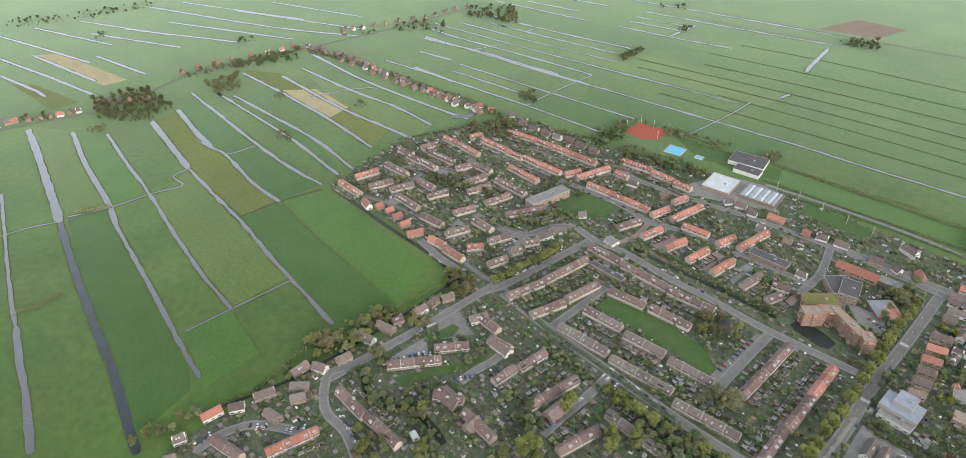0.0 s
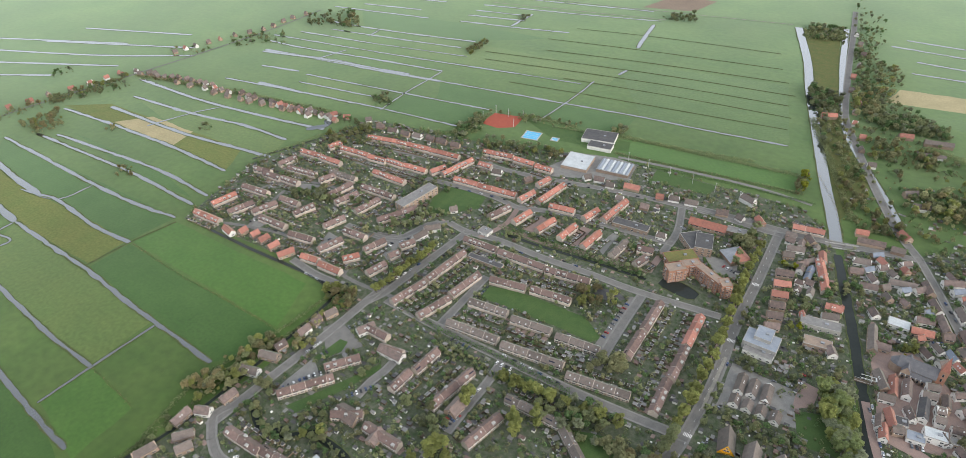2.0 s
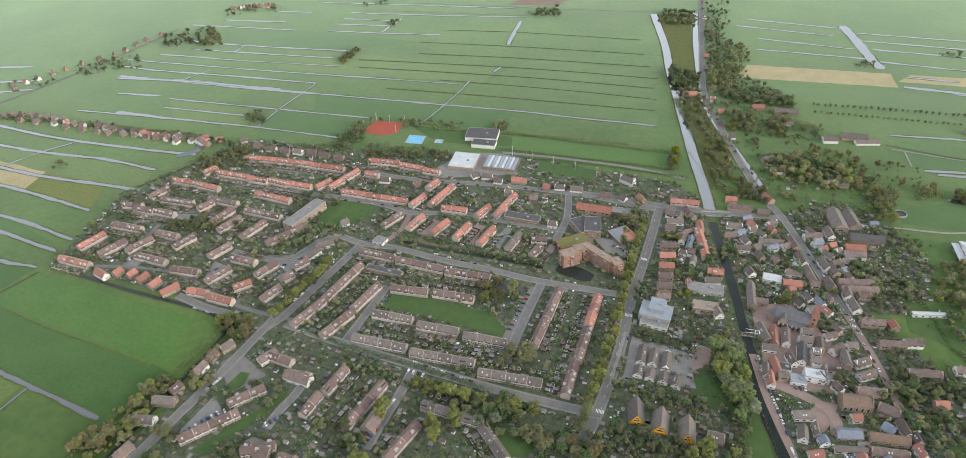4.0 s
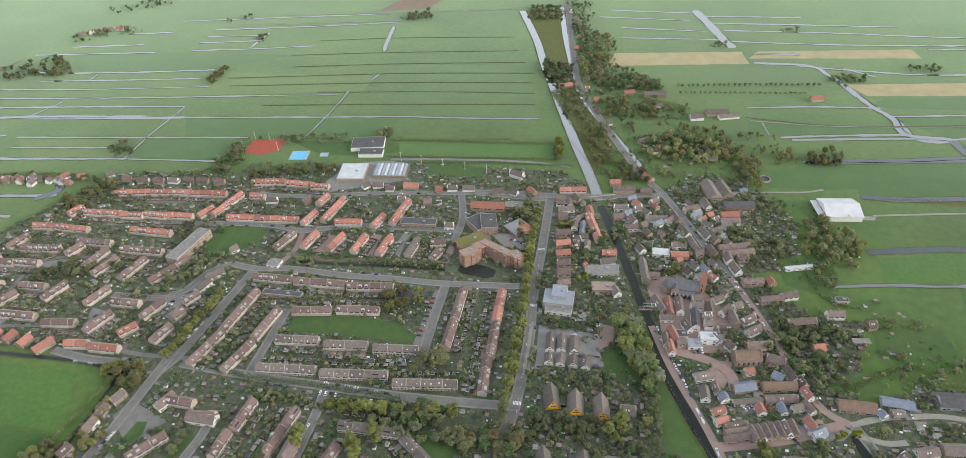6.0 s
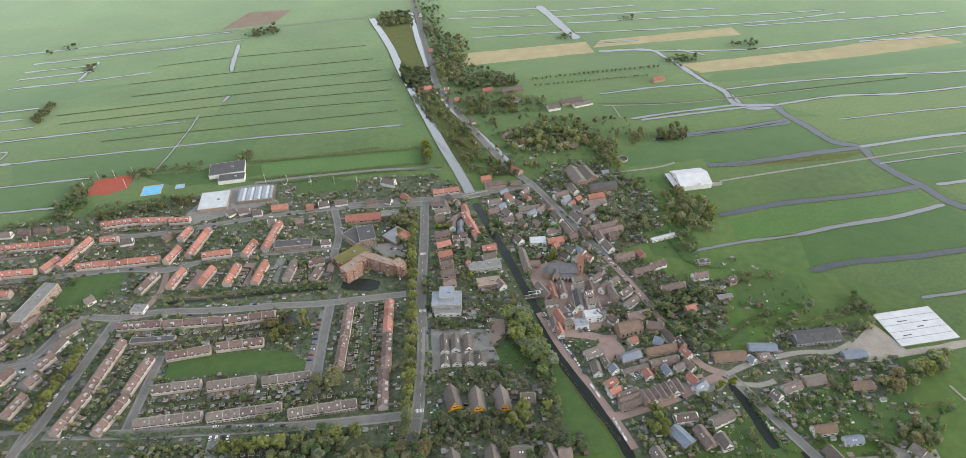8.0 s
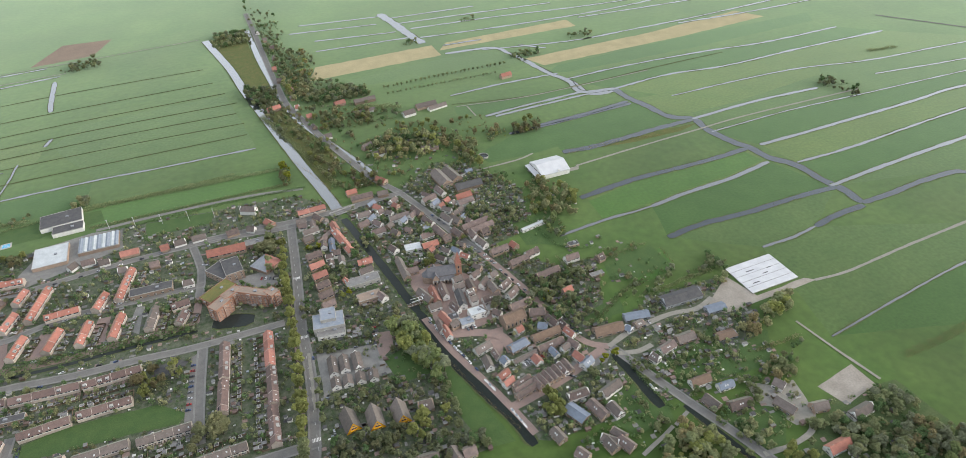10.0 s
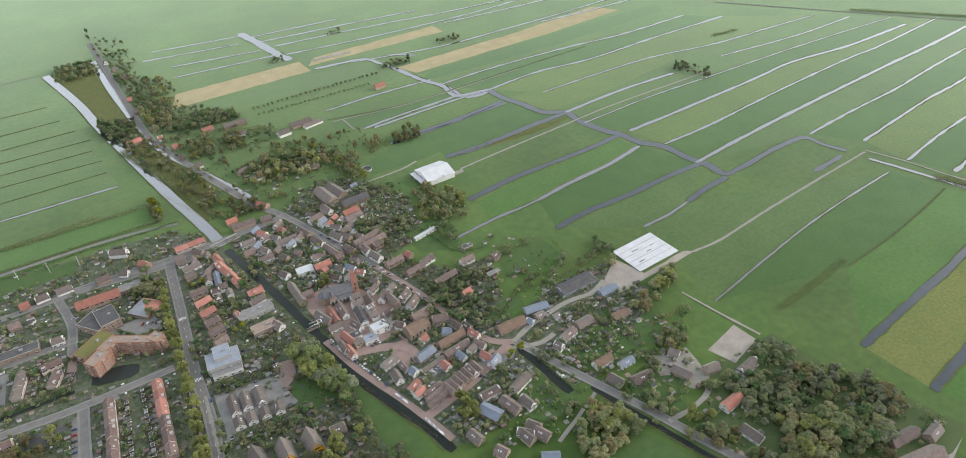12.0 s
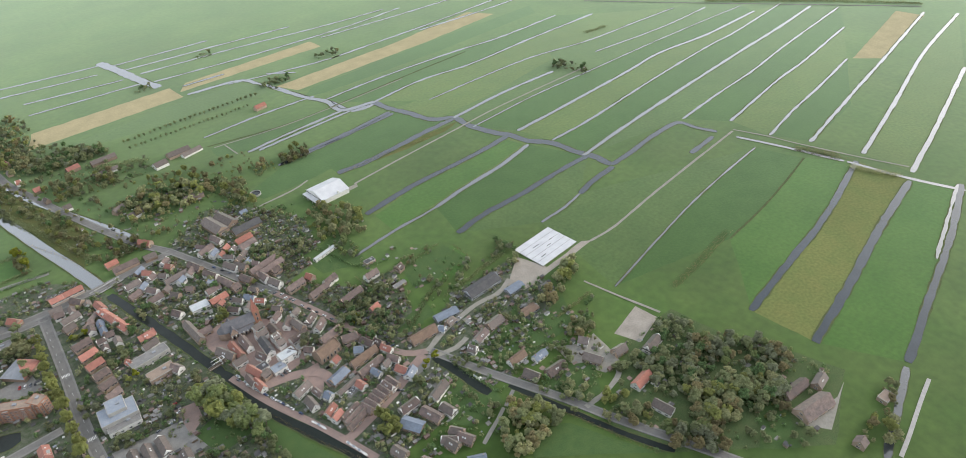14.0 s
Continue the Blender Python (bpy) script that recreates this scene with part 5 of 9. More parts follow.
terrace(-481.6, 524.4, -455.3, 523.2, 5, 'o', 'R')
terrace(-456.2, 524.4, -424.3, 525.8, 6, 'o', 'R')
terrace(-541.4, 558.6, -501.2, 566.9, 8, 'o', 'R')
terrace(-499.4, 566, -452, 570.8, 9, 'o', 'R')
terrace(-450.6, 569.8, -408.2, 572.9, 8, 'o', 'R')
terrace(-418.8, 526.7, -410.1, 545.4, 4, 'r', 'R')
terrace(-403.7, 530.1, -390.4, 575.5, 9, 'o', 'R')
terrace(-385.2, 529.1, -353.7, 531, 6, 'o', 'L')
terrace(-352.3, 530.1, -304.6, 533.7, 8, 'o', 'L')
terrace(-389.2, 600.5, -349.9, 605.4, 7, 'o', 'R')
terrace(-347.1, 603.4, -318.6, 602.5, 5, 'o', 'R')
terrace(-315.9, 600.5, -293.6, 600.5, 4, 'o', 'R')
terrace(-378.3, 572.8, -360.9, 572.3, 3, 'r', 'R')
terrace(-297.2, 527.3, -290.4, 549.2, 4, 'r', 'R')
terrace(-294.1, 564.6, -288.5, 582.9, 3, 'r', 'R')
terrace(-277, 534.5, -268, 579.9, 8, 'o', 'L')
terrace(-262.4, 534.2, -233.8, 537, 5, 'o', 'L')
terrace(-219.9, 530.2, -213.6, 552, 4, 'o', 'R')
terrace(-201, 538.3, -193.5, 583, 8, 'o', 'R')
terrace(-281.9, 487.9, -275.4, 513, 5, 'o', 'R')
terrace(-253.6, 486.8, -246.4, 512.8, 5, 'o', 'R')
terrace(-227, 486.4, -222.4, 514.4, 5, 'o', 'R')
terrace(-200.3, 485.3, -195.3, 515.1, 5, 'o', 'R')
terrace(-170.3, 487.3, -165.8, 514.9, 5, 'd', 'R')
terrace(-144.9, 485.4, -139.7, 500.5, 3, 'b', 'R')
terrace(-152.2, 510.5, -136.4, 513.9, 3, 'b', 'R')
terrace(-309.7, 483.3, -300, 510.3, 5, 'b', 'L')
terrace(-310.9, 437.9, -271.9, 438.1, 7, 'b', 'R')
terrace(-269.3, 437, -217.8, 437.3, 9, 'b', 'R')
terrace(-215.9, 435.9, -171.7, 440.2, 8, 'b', 'R')
terrace(-316.8, 324.3, -307, 362.1, 7, 'b', 'R')
terrace(-307.3, 364.9, -299.3, 418.8, 9, 'b', 'R')
terrace(-284.7, 321.3, -274.1, 355.3, 6, 'b', 'L')
terrace(-275.3, 359.3, -268.4, 397.3, 7, 'b', 'L')
terrace(-254.9, 397.2, -219.2, 402.2, 6, 'b', 'L')
terrace(-214.9, 404.1, -175.3, 407.4, 7, 'b', 'L')
terrace(-255.5, 361.6, -217, 364.3, 7, 'd', 'R')
terrace(-211, 361.1, -173.2, 364.3, 6, 'd', 'R')
terrace(-167.4, 362.1, -128.7, 365, 6, 'd', 'R')
terrace(-257.6, 328.9, -207.8, 332.2, 8, 'd', 'L')
terrace(-202.8, 329.8, -146.9, 335, 9, 'd', 'L')
terrace(-140.8, 327.6, -88.8, 333.2, 9, 'd', 'L')
terrace(-104.8, 445.8, -105.5, 405.2, 7, 'b', 'L')
terrace(-105.8, 402.5, -106.6, 369.6, 6, 'b', 'L')
terrace(-68.5, 446.7, -68.4, 405.7, 7, 'r', 'R')
terrace(-68.1, 404.1, -67.8, 365.1, 7, 'b', 'R')
terrace(-69.2, 362.9, -68.1, 326.8, 6, 'b', 'R')
terrace(-170.3, 283, -122.8, 282.2, 8, 'd', 'L')
terrace(-119.7, 279.8, -93.2, 258.1, 6, 'd', 'R')
terrace(-329.3, 193.7, -302.2, 230.1, 8, 'b', 'N')
terrace(-315.6, 233.6, -297.3, 257.1, 5, 'b', 'N')
terrace(-314.3, 287.9, -291.3, 286.7, 4, 'b', 'N')
terrace(-286.4, 275.8, -268.3, 278.4, 3, 'b', 'N')
terrace(-248.9, 268.4, -245.2, 296.1, 5, 'b', 'R')
terrace(-253.8, 243.4, -251.8, 265.7, 4, 'b', 'R')
terrace(-216.7, 245.5, -208.2, 292.3, 8, 'b', 'L')
terrace(-278.4, 201.3, -257, 214.1, 3, 'b', 'N')
terrace(-249, 206.7, -215.1, 204.9, 5, 'b', 'N')
terrace(-336.1, 150.3, -299.9, 149.6, 5, 'b', 'L')
terrace(-300.6, 151.4, -260.8, 151.9, 6, 'b', 'L')
terrace(-324, 79.2, -314.4, 117.6, 6, 'o', 'R')
terrace(-174.7, 230.5, -166, 265.7, 6, 'b', 'L')
terrace(-363.1, 57.6, -333.4, 64.7, 4, 'b', 'R')
terrace(-27.5, 622.9, 2.3, 626.6, 5, 'r', 'L')

# ---- houses and other buildings ----
house(-290, 275.4, -266.2, 274.7, 10, 4.2, 7.8, 'b', 'brick')
house(-277.3, 208.1, -257.4, 208, 13.1, 3.6, 8.2, 'b', 'brick')
house(-319.2, 278.9, -312.1, 293.5, 9, 4.2, 7.8, 'b', 'brick')
house(-235.6, 196.2, -236.4, 209.7, 9.1, 4.2, 7.8, 'b', 'brick')
house(-200.3, 248.3, -199.2, 264.1, 11.1, 3.6, 8.4, 'b', 'brick')
flat_block(-260.4, 166.3, 5.5, 7.6, 76.4, 3.0, 'roofwhite', 'white')
house(-387.8, 59.3, -386, 75.1, 8, 4.2, 7.8, 'o', 'white')
house(-381.8, 79.2, -376, 89.2, 8, 4.2, 7.8, 'b', 'white')
house(-377.5, 97.9, -372.7, 114.2, 8, 4.2, 7.8, 'd', 'brick')
house(-366.5, 124.6, -357, 136, 8, 4.2, 7.8, 'd', 'brick')
house(-355.4, 118, -349.5, 128.4, 8, 4.2, 7.8, 'd', 'brick')
house(-358.5, 98.2, -343, 101.2, 8, 4.2, 7.8, 'b', 'brick')
house(-377.4, 132.2, -378, 147.7, 8, 4.2, 7.8, 'b', 'brick')
house(-373.1, 150.6, -361.6, 155.3, 8, 4.2, 7.8, 'b', 'white')
house(-362.5, 166, -360.9, 179.2, 8, 4.2, 7.8, 'b', 'brick')
house(-375.5, 198.6, -359.4, 202, 8, 4.2, 7.8, 'd', 'brick')
house(-374.7, 217.9, -356.8, 222.2, 8, 4.2, 7.8, 'd', 'brick')
house(-367.4, 228.3, -365.1, 238.2, 8, 4.2, 7.8, 'b', 'brick')
house(-362.1, 250.1, -361.2, 262.6, 8, 4.2, 7.8, 'b', 'white')
house(-360.5, 265.5, -361.7, 276.2, 8, 4.2, 7.8, 'b', 'brick')
house(-358.7, 279.1, -354.4, 290.6, 7.9, 4.2, 7.8, 'd', 'brick')
house(-383.7, 35, -380.7, 44.1, 8, 4.2, 7.8, 'd', 'brick')
house(-371, 23.8, -367.1, 31.4, 8, 4.2, 7.8, 'd', 'brick')
house(-547.7, 326.6, -531.2, 322.7, 7.7, 4.2, 7.8, 'r', 'brick')
house(-525.8, 327.2, -525.2, 336.4, 7.8, 4.2, 7.8, 'r', 'brick')
house(-510.5, 329.6, -509.2, 338.9, 7.8, 4.2, 7.8, 'r', 'brick')
house(-495.8, 327.4, -494, 338.9, 7.8, 4.2, 7.8, 'r', 'brick')
house(-478.6, 324.3, -476.2, 335.8, 7.8, 4.2, 7.8, 'r', 'brick')
house(-460.6, 319.9, -453.2, 335.3, 7.8, 4.2, 7.8, 'r', 'brick')
house(-357.2, 411.3, -352.6, 426.9, 7.9, 4.2, 7.8, 'd', 'white')
house(-356.7, 429.8, -345.5, 442.8, 7.8, 4.2, 7.8, 'd', 'brick')
house(-143.6, 542.1, -133.8, 542.6, 7.8, 4.2, 7.8, 'd', 'white')
house(-632.4, 584.5, -627.4, 592.5, 7.5, 3.2, 7.2, 'r', 'brick')
house(-611.4, 587.5, -603.2, 592.9, 7.5, 3.2, 7.2, 'r', 'brick')
house(-578.3, 595.7, -572.8, 601.8, 7.5, 3.2, 7.2, 'd', 'white')
house(-552.8, 589.4, -543.6, 593.2, 7.5, 3.2, 7.2, 'b', 'brick')
house(-532.2, 588.8, -518.9, 590.8, 7.5, 3.2, 7.2, 'b', 'brick')
house(-511.6, 590.3, -499.1, 591.9, 7.6, 3.2, 7.2, 'b', 'brick')
house(-494.6, 593.9, -481.3, 594.1, 7.6, 3.2, 7.2, 'd', 'white')
house(-475.5, 598.3, -462.2, 596.8, 7.6, 3.2, 7.2, 'b', 'brick')
house(-459.3, 598, -444, 597.5, 7.6, 3.2, 7.2, 'b', 'brick')
house(-436.4, 597.3, -424.4, 598.8, 7.6, 3.2, 7.2, 'b', 'brick')
house(-312.8, 566.6, -307.2, 574.9, 7.7, 3.2, 7.2, 'b', 'brick')
house(-254.9, 605.6, -249, 612.6, 7.7, 3.2, 7.2, 'd', 'white')
house(-243.4, 610.4, -231.7, 612.3, 7.7, 3.2, 7.2, 'b', 'brick')
house(-226.6, 605.4, -217.1, 606.5, 7.7, 3.2, 7.2, 'd', 'white')
house(-207.6, 613.4, -189.9, 614.9, 7.7, 3.2, 7.2, 'r', 'brick')
house(-168.9, 609.5, -160.8, 611.5, 7.7, 3.2, 7.2, 'r', 'brick')
house(-155.8, 613.5, -144.2, 615.6, 7.7, 3.2, 7.2, 'd', 'white')
house(-137.8, 615.5, -124.2, 617, 7.7, 3.2, 7.2, 'd', 'white')
house(-103.1, 612.5, -91, 615, 7.8, 3.2, 7.2, 'b', 'brick')
house(-81.5, 615.1, -74.2, 611.7, 7.8, 3.2, 7.2, 'd', 'white')
house(-356.6, 566.2, -343.6, 568.6, 7.7, 3.2, 7.2, 'd', 'white')
house(-206.8, 585.4, -197.6, 586.5, 7.8, 3.2, 7.2, 'd', 'white')
house(-177.1, 584.2, -168.1, 585.3, 7.8, 3.2, 7.2, 'b', 'brick')
house(-354.6, 474, -349, 480.3, 7.8, 3.2, 7.2, 'd', 'white')
house(-87.2, 654.2, -71.4, 646.9, 8.7, 5.0, 9.0, 'd', 'white')
house(-62.3, 622.3, -55, 612.5, 7.8, 4.2, 7.8, 'o', 'brick')
house(-1028.7, 548.2, -1021.5, 549.9, 5.8, 3.6, 7.6, 'b', 'white')
house(-1013.7, 544.6, -1005.5, 546.4, 5.9, 3.6, 7.6, 'd', 'brick')
house(-998.1, 550.3, -998.8, 559.4, 5.7, 3.6, 7.6, 'd', 'brick')
house(-989.3, 552.4, -990.1, 561.2, 7, 3.6, 7.6, 'd', 'brick')
house(-976, 549.3, -976.6, 556.2, 6.2, 3.6, 7.6, 'd', 'brick')
house(-961.4, 552.5, -962, 559.5, 6.7, 3.6, 7.6, 'd', 'brick')
house(-951.6, 558.2, -952.2, 565.7, 6.1, 3.6, 7.6, 'd', 'brick')
house(-944.9, 566.7, -938.2, 567.2, 6.5, 3.6, 7.6, 'b', 'brick')
house(-922.8, 564.6, -922.4, 572.1, 6.1, 3.6, 7.6, 'b', 'brick')
house(-914.8, 568.9, -907.9, 569.4, 6.5, 3.6, 7.6, 'd', 'brick')
house(-895.3, 566.4, -894.9, 574.4, 7, 3.6, 7.6, 'b', 'brick')
house(-882.9, 567.6, -882.5, 575, 5.9, 3.6, 7.6, 'd', 'brick')
house(-868.1, 569.1, -867.8, 575.7, 6.7, 3.6, 7.6, 'b', 'brick')
house(-854.5, 563.1, -854.2, 569.7, 6.4, 3.6, 7.6, 'r', 'brick')
house(-840.4, 563.4, -839.7, 570.1, 6.9, 3.6, 7.6, 'd', 'brick')
house(-827.1, 566.9, -819.7, 566.9, 6.2, 3.6, 7.6, 'b', 'brick')
house(-803.4, 569.4, -802.5, 579, 6.7, 3.6, 7.6, 'b', 'brick')
house(-785.8, 567.3, -785.1, 575.3, 7, 3.6, 7.6, 'b', 'brick')
house(-773.5, 567.4, -772.8, 575.2, 6.2, 3.6, 7.6, 'b', 'brick')
house(-757.2, 567.5, -749.4, 567.6, 5.9, 3.6, 7.6, 'd', 'brick')
house(-742.7, 574.6, -735.2, 575.3, 6.3, 3.6, 7.6, 'd', 'brick')
house(-732.8, 572.3, -725.3, 573, 7.3, 3.6, 7.6, 'b', 'white')
house(-721.9, 568.6, -721.7, 577.9, 7.2, 3.6, 7.6, 'r', 'brick')
house(-713.2, 574.1, -704.9, 574.6, 7, 3.6, 7.6, 'r', 'brick')
house(-701, 575.1, -694.8, 575.6, 7.4, 3.6, 7.6, 'r', 'brick')
house(-688.3, 571.3, -688.2, 580.9, 6.9, 3.6, 7.6, 'b', 'brick')
house(-679.9, 568.4, -679.8, 577.3, 7.3, 3.6, 7.6, 'r', 'brick')
house(-670, 575.4, -668.8, 584.9, 6.2, 3.6, 7.6, 'b', 'brick')
house(-669.2, 572.9, -662.5, 572.8, 6.8, 3.6, 7.6, 'b', 'white')
house(-659.3, 579.9, -652.7, 579.8, 6.7, 3.6, 7.6, 'd', 'brick')
house(-649.6, 579.7, -641.5, 579.6, 6.1, 3.6, 7.6, 'd', 'brick')
house(-633.8, 575.9, -633.1, 582.9, 7.5, 3.6, 7.6, 'b', 'brick')
house(-625.7, 572.7, -625, 579.3, 7.4, 3.6, 7.6, 'd', 'white')
house(-619.5, 575.9, -613, 575.7, 7.3, 3.6, 7.6, 'r', 'brick')
house(-929.9, 552.2, -923.6, 552.6, 6.9, 3.6, 7.6, 'b', 'brick')
house(-898.4, 550.6, -898, 558.5, 7, 3.6, 7.6, 'd', 'brick')
house(-869.1, 555.8, -868.8, 562.3, 6.9, 3.6, 7.6, 'd', 'white')
house(-843.7, 550.8, -843.3, 559.9, 6.4, 3.6, 7.6, 'b', 'brick')
house(-818.7, 557.2, -810.8, 557.8, 7.2, 3.6, 7.6, 'd', 'brick')
house(-792.2, 558.8, -784.7, 559.1, 6.1, 3.6, 7.6, 'd', 'brick')
house(-771.4, 555.5, -770.9, 563.9, 6.8, 3.6, 7.6, 'd', 'brick')
house(-748.4, 559.7, -748, 567.9, 6.4, 3.6, 7.6, 'd', 'brick')
house(-734.1, 566.9, -727.4, 567.3, 6.9, 3.6, 7.6, 'b', 'brick')
house(-713, 565.7, -705.1, 566.7, 7, 3.6, 7.6, 'b', 'brick')
house(-696.3, 566.3, -696.5, 574.2, 6.8, 3.6, 7.6, 'b', 'brick')
house(-681.6, 572.1, -672.8, 573.3, 6.8, 3.6, 7.6, 'd', 'brick')
house(-661.5, 564.3, -661.8, 573.7, 7, 3.6, 7.6, 'b', 'brick')
house(-643.1, 572.9, -643.3, 581, 6.7, 3.6, 7.6, 'b', 'white')
house(-1078.6, 76.2, -1084.4, 76.8, 6.2, 3.6, 7.6, 'r', 'white')
house(-1083.4, 85.7, -1082.2, 93.7, 6.4, 3.6, 7.6, 'b', 'brick')
house(-1082.3, 93.1, -1080.6, 103.4, 7.2, 3.6, 7.6, 'r', 'brick')
house(-1067.6, 113.2, -1074.7, 116.5, 6.5, 3.6, 7.6, 'r', 'brick')
house(-1061.9, 128, -1067.6, 130.7, 5.9, 3.6, 7.6, 'd', 'brick')
house(-1056.9, 139.5, -1062.5, 142.1, 5.9, 3.6, 7.6, 'd', 'brick')
house(-1056.4, 147.7, -1052, 155.7, 6.7, 3.6, 7.6, 'r', 'brick')
house(-1050.8, 163.4, -1056.2, 166.7, 6.9, 3.6, 7.6, 'b', 'brick')
house(-1049.6, 171.9, -1046.2, 178.1, 6.4, 3.6, 7.6, 'b', 'brick')
house(-1056.8, 205.2, -1061.3, 209.8, 7, 3.6, 7.6, 'r', 'white')
house(-1053.2, 218.1, -1048.3, 224, 6.4, 3.6, 7.6, 'd', 'brick')
house(-1035.8, 227.9, -1042.1, 234.3, 6.1, 3.6, 7.6, 'b', 'brick')
house(-1029.5, 241, -1035.3, 246, 6.5, 3.6, 7.6, 'r', 'brick')
house(-1024.4, 250.1, -1018.5, 258.1, 7.2, 3.6, 7.6, 'd', 'brick')
house(-1009.7, 261.6, -1014.3, 265.5, 6.7, 3.6, 7.6, 'd', 'brick')
house(-1074.2, 344.2, -1082.3, 343.8, 6.8, 3.6, 7.6, 'b', 'brick')
house(-1077, 367.4, -1076.7, 374.7, 6.9, 3.6, 7.6, 'r', 'brick')
house(-1069.9, 393.7, -1069.4, 403, 6.6, 3.6, 7.6, 'r', 'brick')
house(-1064.6, 425.5, -1072.8, 427.6, 7, 3.6, 7.6, 'b', 'brick')
house(-1057.2, 451.8, -1054.6, 460.1, 5.8, 3.6, 7.6, 'r', 'brick')
house(-1049.6, 478.9, -1049.2, 487.4, 5.9, 3.6, 7.6, 'r', 'brick')
house(-1045.4, 504.5, -1044.9, 512.7, 5.7, 3.6, 7.6, 'r', 'brick')
house(-1040.3, 531.7, -1047, 531.3, 6.8, 3.6, 7.6, 'r', 'brick')
house(-1041.3, 631.4, -1039.7, 638.7, 5.9, 3.6, 7.6, 'd', 'brick')
house(-1035.3, 654.9, -1042.9, 655.6, 6.7, 3.6, 7.6, 'r', 'white')
house(-1028.3, 671.1, -1036.4, 671.8, 6.8, 3.6, 7.6, 'd', 'brick')
house(-1028, 691.5, -1026.3, 698.6, 6.6, 3.6, 7.6, 'b', 'brick')
house(-1017.8, 714.7, -1023.7, 716.4, 5.9, 3.6, 7.6, 'r', 'brick')
house(-1008.8, 741.1, -1016.6, 743.5, 5.8, 3.6, 7.6, 'b', 'brick')
house(-1001.1, 762, -998, 769.1, 5.7, 3.6, 7.6, 'd', 'brick')
house(-986.7, 788.7, -992, 790.4, 6.3, 3.6, 7.6, 'b', 'brick')
house(-982.1, 811.5, -989.7, 810.6, 6.8, 3.6, 7.6, 'b', 'brick')
house(-987.9, 834.4, -987.4, 842.5, 6.4, 3.6, 7.6, 'd', 'brick')
house(-982.1, 862.4, -990.8, 861.3, 6.3, 3.6, 7.6, 'd', 'brick')
house(-976.5, 890.3, -982.2, 889.6, 5.7, 3.6, 7.6, 'b', 'brick')
house(-49, 1241.5, -48.2, 1235, 6.7, 3.6, 7.6, 'b', 'white')
house(-41, 1193.7, -33.8, 1194.4, 6.2, 3.6, 7.6, 'd', 'brick')
house(-30.9, 1149.2, -23.7, 1149.9, 6.2, 3.6, 7.6, 'b', 'brick')
house(-27.4, 1105, -26.5, 1096.7, 6.1, 3.6, 7.6, 'd', 'brick')
house(-32.3, 1052.7, -25.3, 1053.2, 6.9, 3.6, 7.6, 'r', 'brick')
house(-27.8, 1002.5, -20.2, 1003.1, 6.8, 3.6, 7.6, 'd', 'brick')
house(-8.5, 963.7, -7.6, 956.9, 5.9, 3.6, 7.6, 'r', 'brick')
house(-10.5, 936.2, -9.5, 928, 6.5, 3.6, 7.6, 'b', 'brick')
house(-9.2, 896.2, -2.5, 896.7, 6.2, 3.6, 7.6, 'r', 'brick')
house(4, 860.1, 11.6, 861.7, 6.1, 3.6, 7.6, 'r', 'brick')
house(10.5, 830.4, 12.2, 824, 6.2, 3.6, 7.6, 'b', 'brick')
house(21.5, 792.3, 30.3, 794.3, 6.4, 3.6, 7.6, 'd', 'brick')
house(-945.7, 1047.8, -941.3, 1051.9, 5.6, 3.6, 7.6, 'd', 'brick')
house(-935.1, 1052.6, -940.3, 1057.9, 6.2, 3.6, 7.6, 'r', 'brick')
house(-930.1, 1061.5, -933.6, 1065, 6.4, 3.6, 7.6, 'r', 'brick')
house(-925.3, 1064.8, -929.9, 1069.5, 5.7, 3.6, 7.6, 'b', 'brick')
house(-917.8, 1071.8, -922.6, 1076.6, 6.6, 3.6, 7.6, 'r', 'brick')
house(-910.9, 1074.3, -911.2, 1081.2, 6.6, 3.6, 7.6, 'b', 'brick')
house(-900, 1075.5, -900.4, 1082, 6.6, 3.6, 7.6, 'b', 'brick')
house(-891.8, 1083.8, -885.6, 1085.3, 6.6, 3.6, 7.6, 'r', 'brick')
house(-883.3, 1082.4, -876.3, 1083.9, 6.2, 3.6, 7.6, 'r', 'brick')
house(-875.7, 1087.5, -868.2, 1089.1, 6.2, 3.6, 7.6, 'd', 'brick')
house(-122, 582.2, -84.3, 583.8, 12.7, 4.5, 9.0, 'o', 'brick')
house(-30.7, 607.8, -20.4, 607.3, 7.6, 3.8, 7.2, 'd', 'brick')
house(-10.6, 614.2, -3.6, 603.9, 7.6, 3.8, 7.2, 'b', 'brick')
house(21.6, 515.8, 35.2, 516.2, 7.7, 3.8, 7.2, 'r', 'brick')
house(33.3, 464.4, 37.4, 455.5, 7.8, 3.8, 7.2, 'b', 'white')
house(28.6, 646, 40.3, 648.1, 7.6, 3.8, 7.2, 'o', 'brick')
house(32.2, 632.5, 56.7, 635.1, 7.6, 3.8, 7.2, 'b', 'brick')
house(62.2, 632.2, 74.2, 632.8, 7.6, 3.8, 7.2, 'd', 'brick')
house(33.1, 595.9, 48.4, 598.7, 7.6, 3.8, 7.2, 'd', 'brick')
house(32.2, 578.1, 43.2, 582.2, 7.6, 3.8, 7.2, 'b', 'brick')
house(43.2, 560.5, 57.8, 563, 7.7, 3.8, 7.2, 'b', 'brick')
house(55, 594.7, 62.2, 599.2, 7.6, 3.8, 7.2, 'b', 'white')
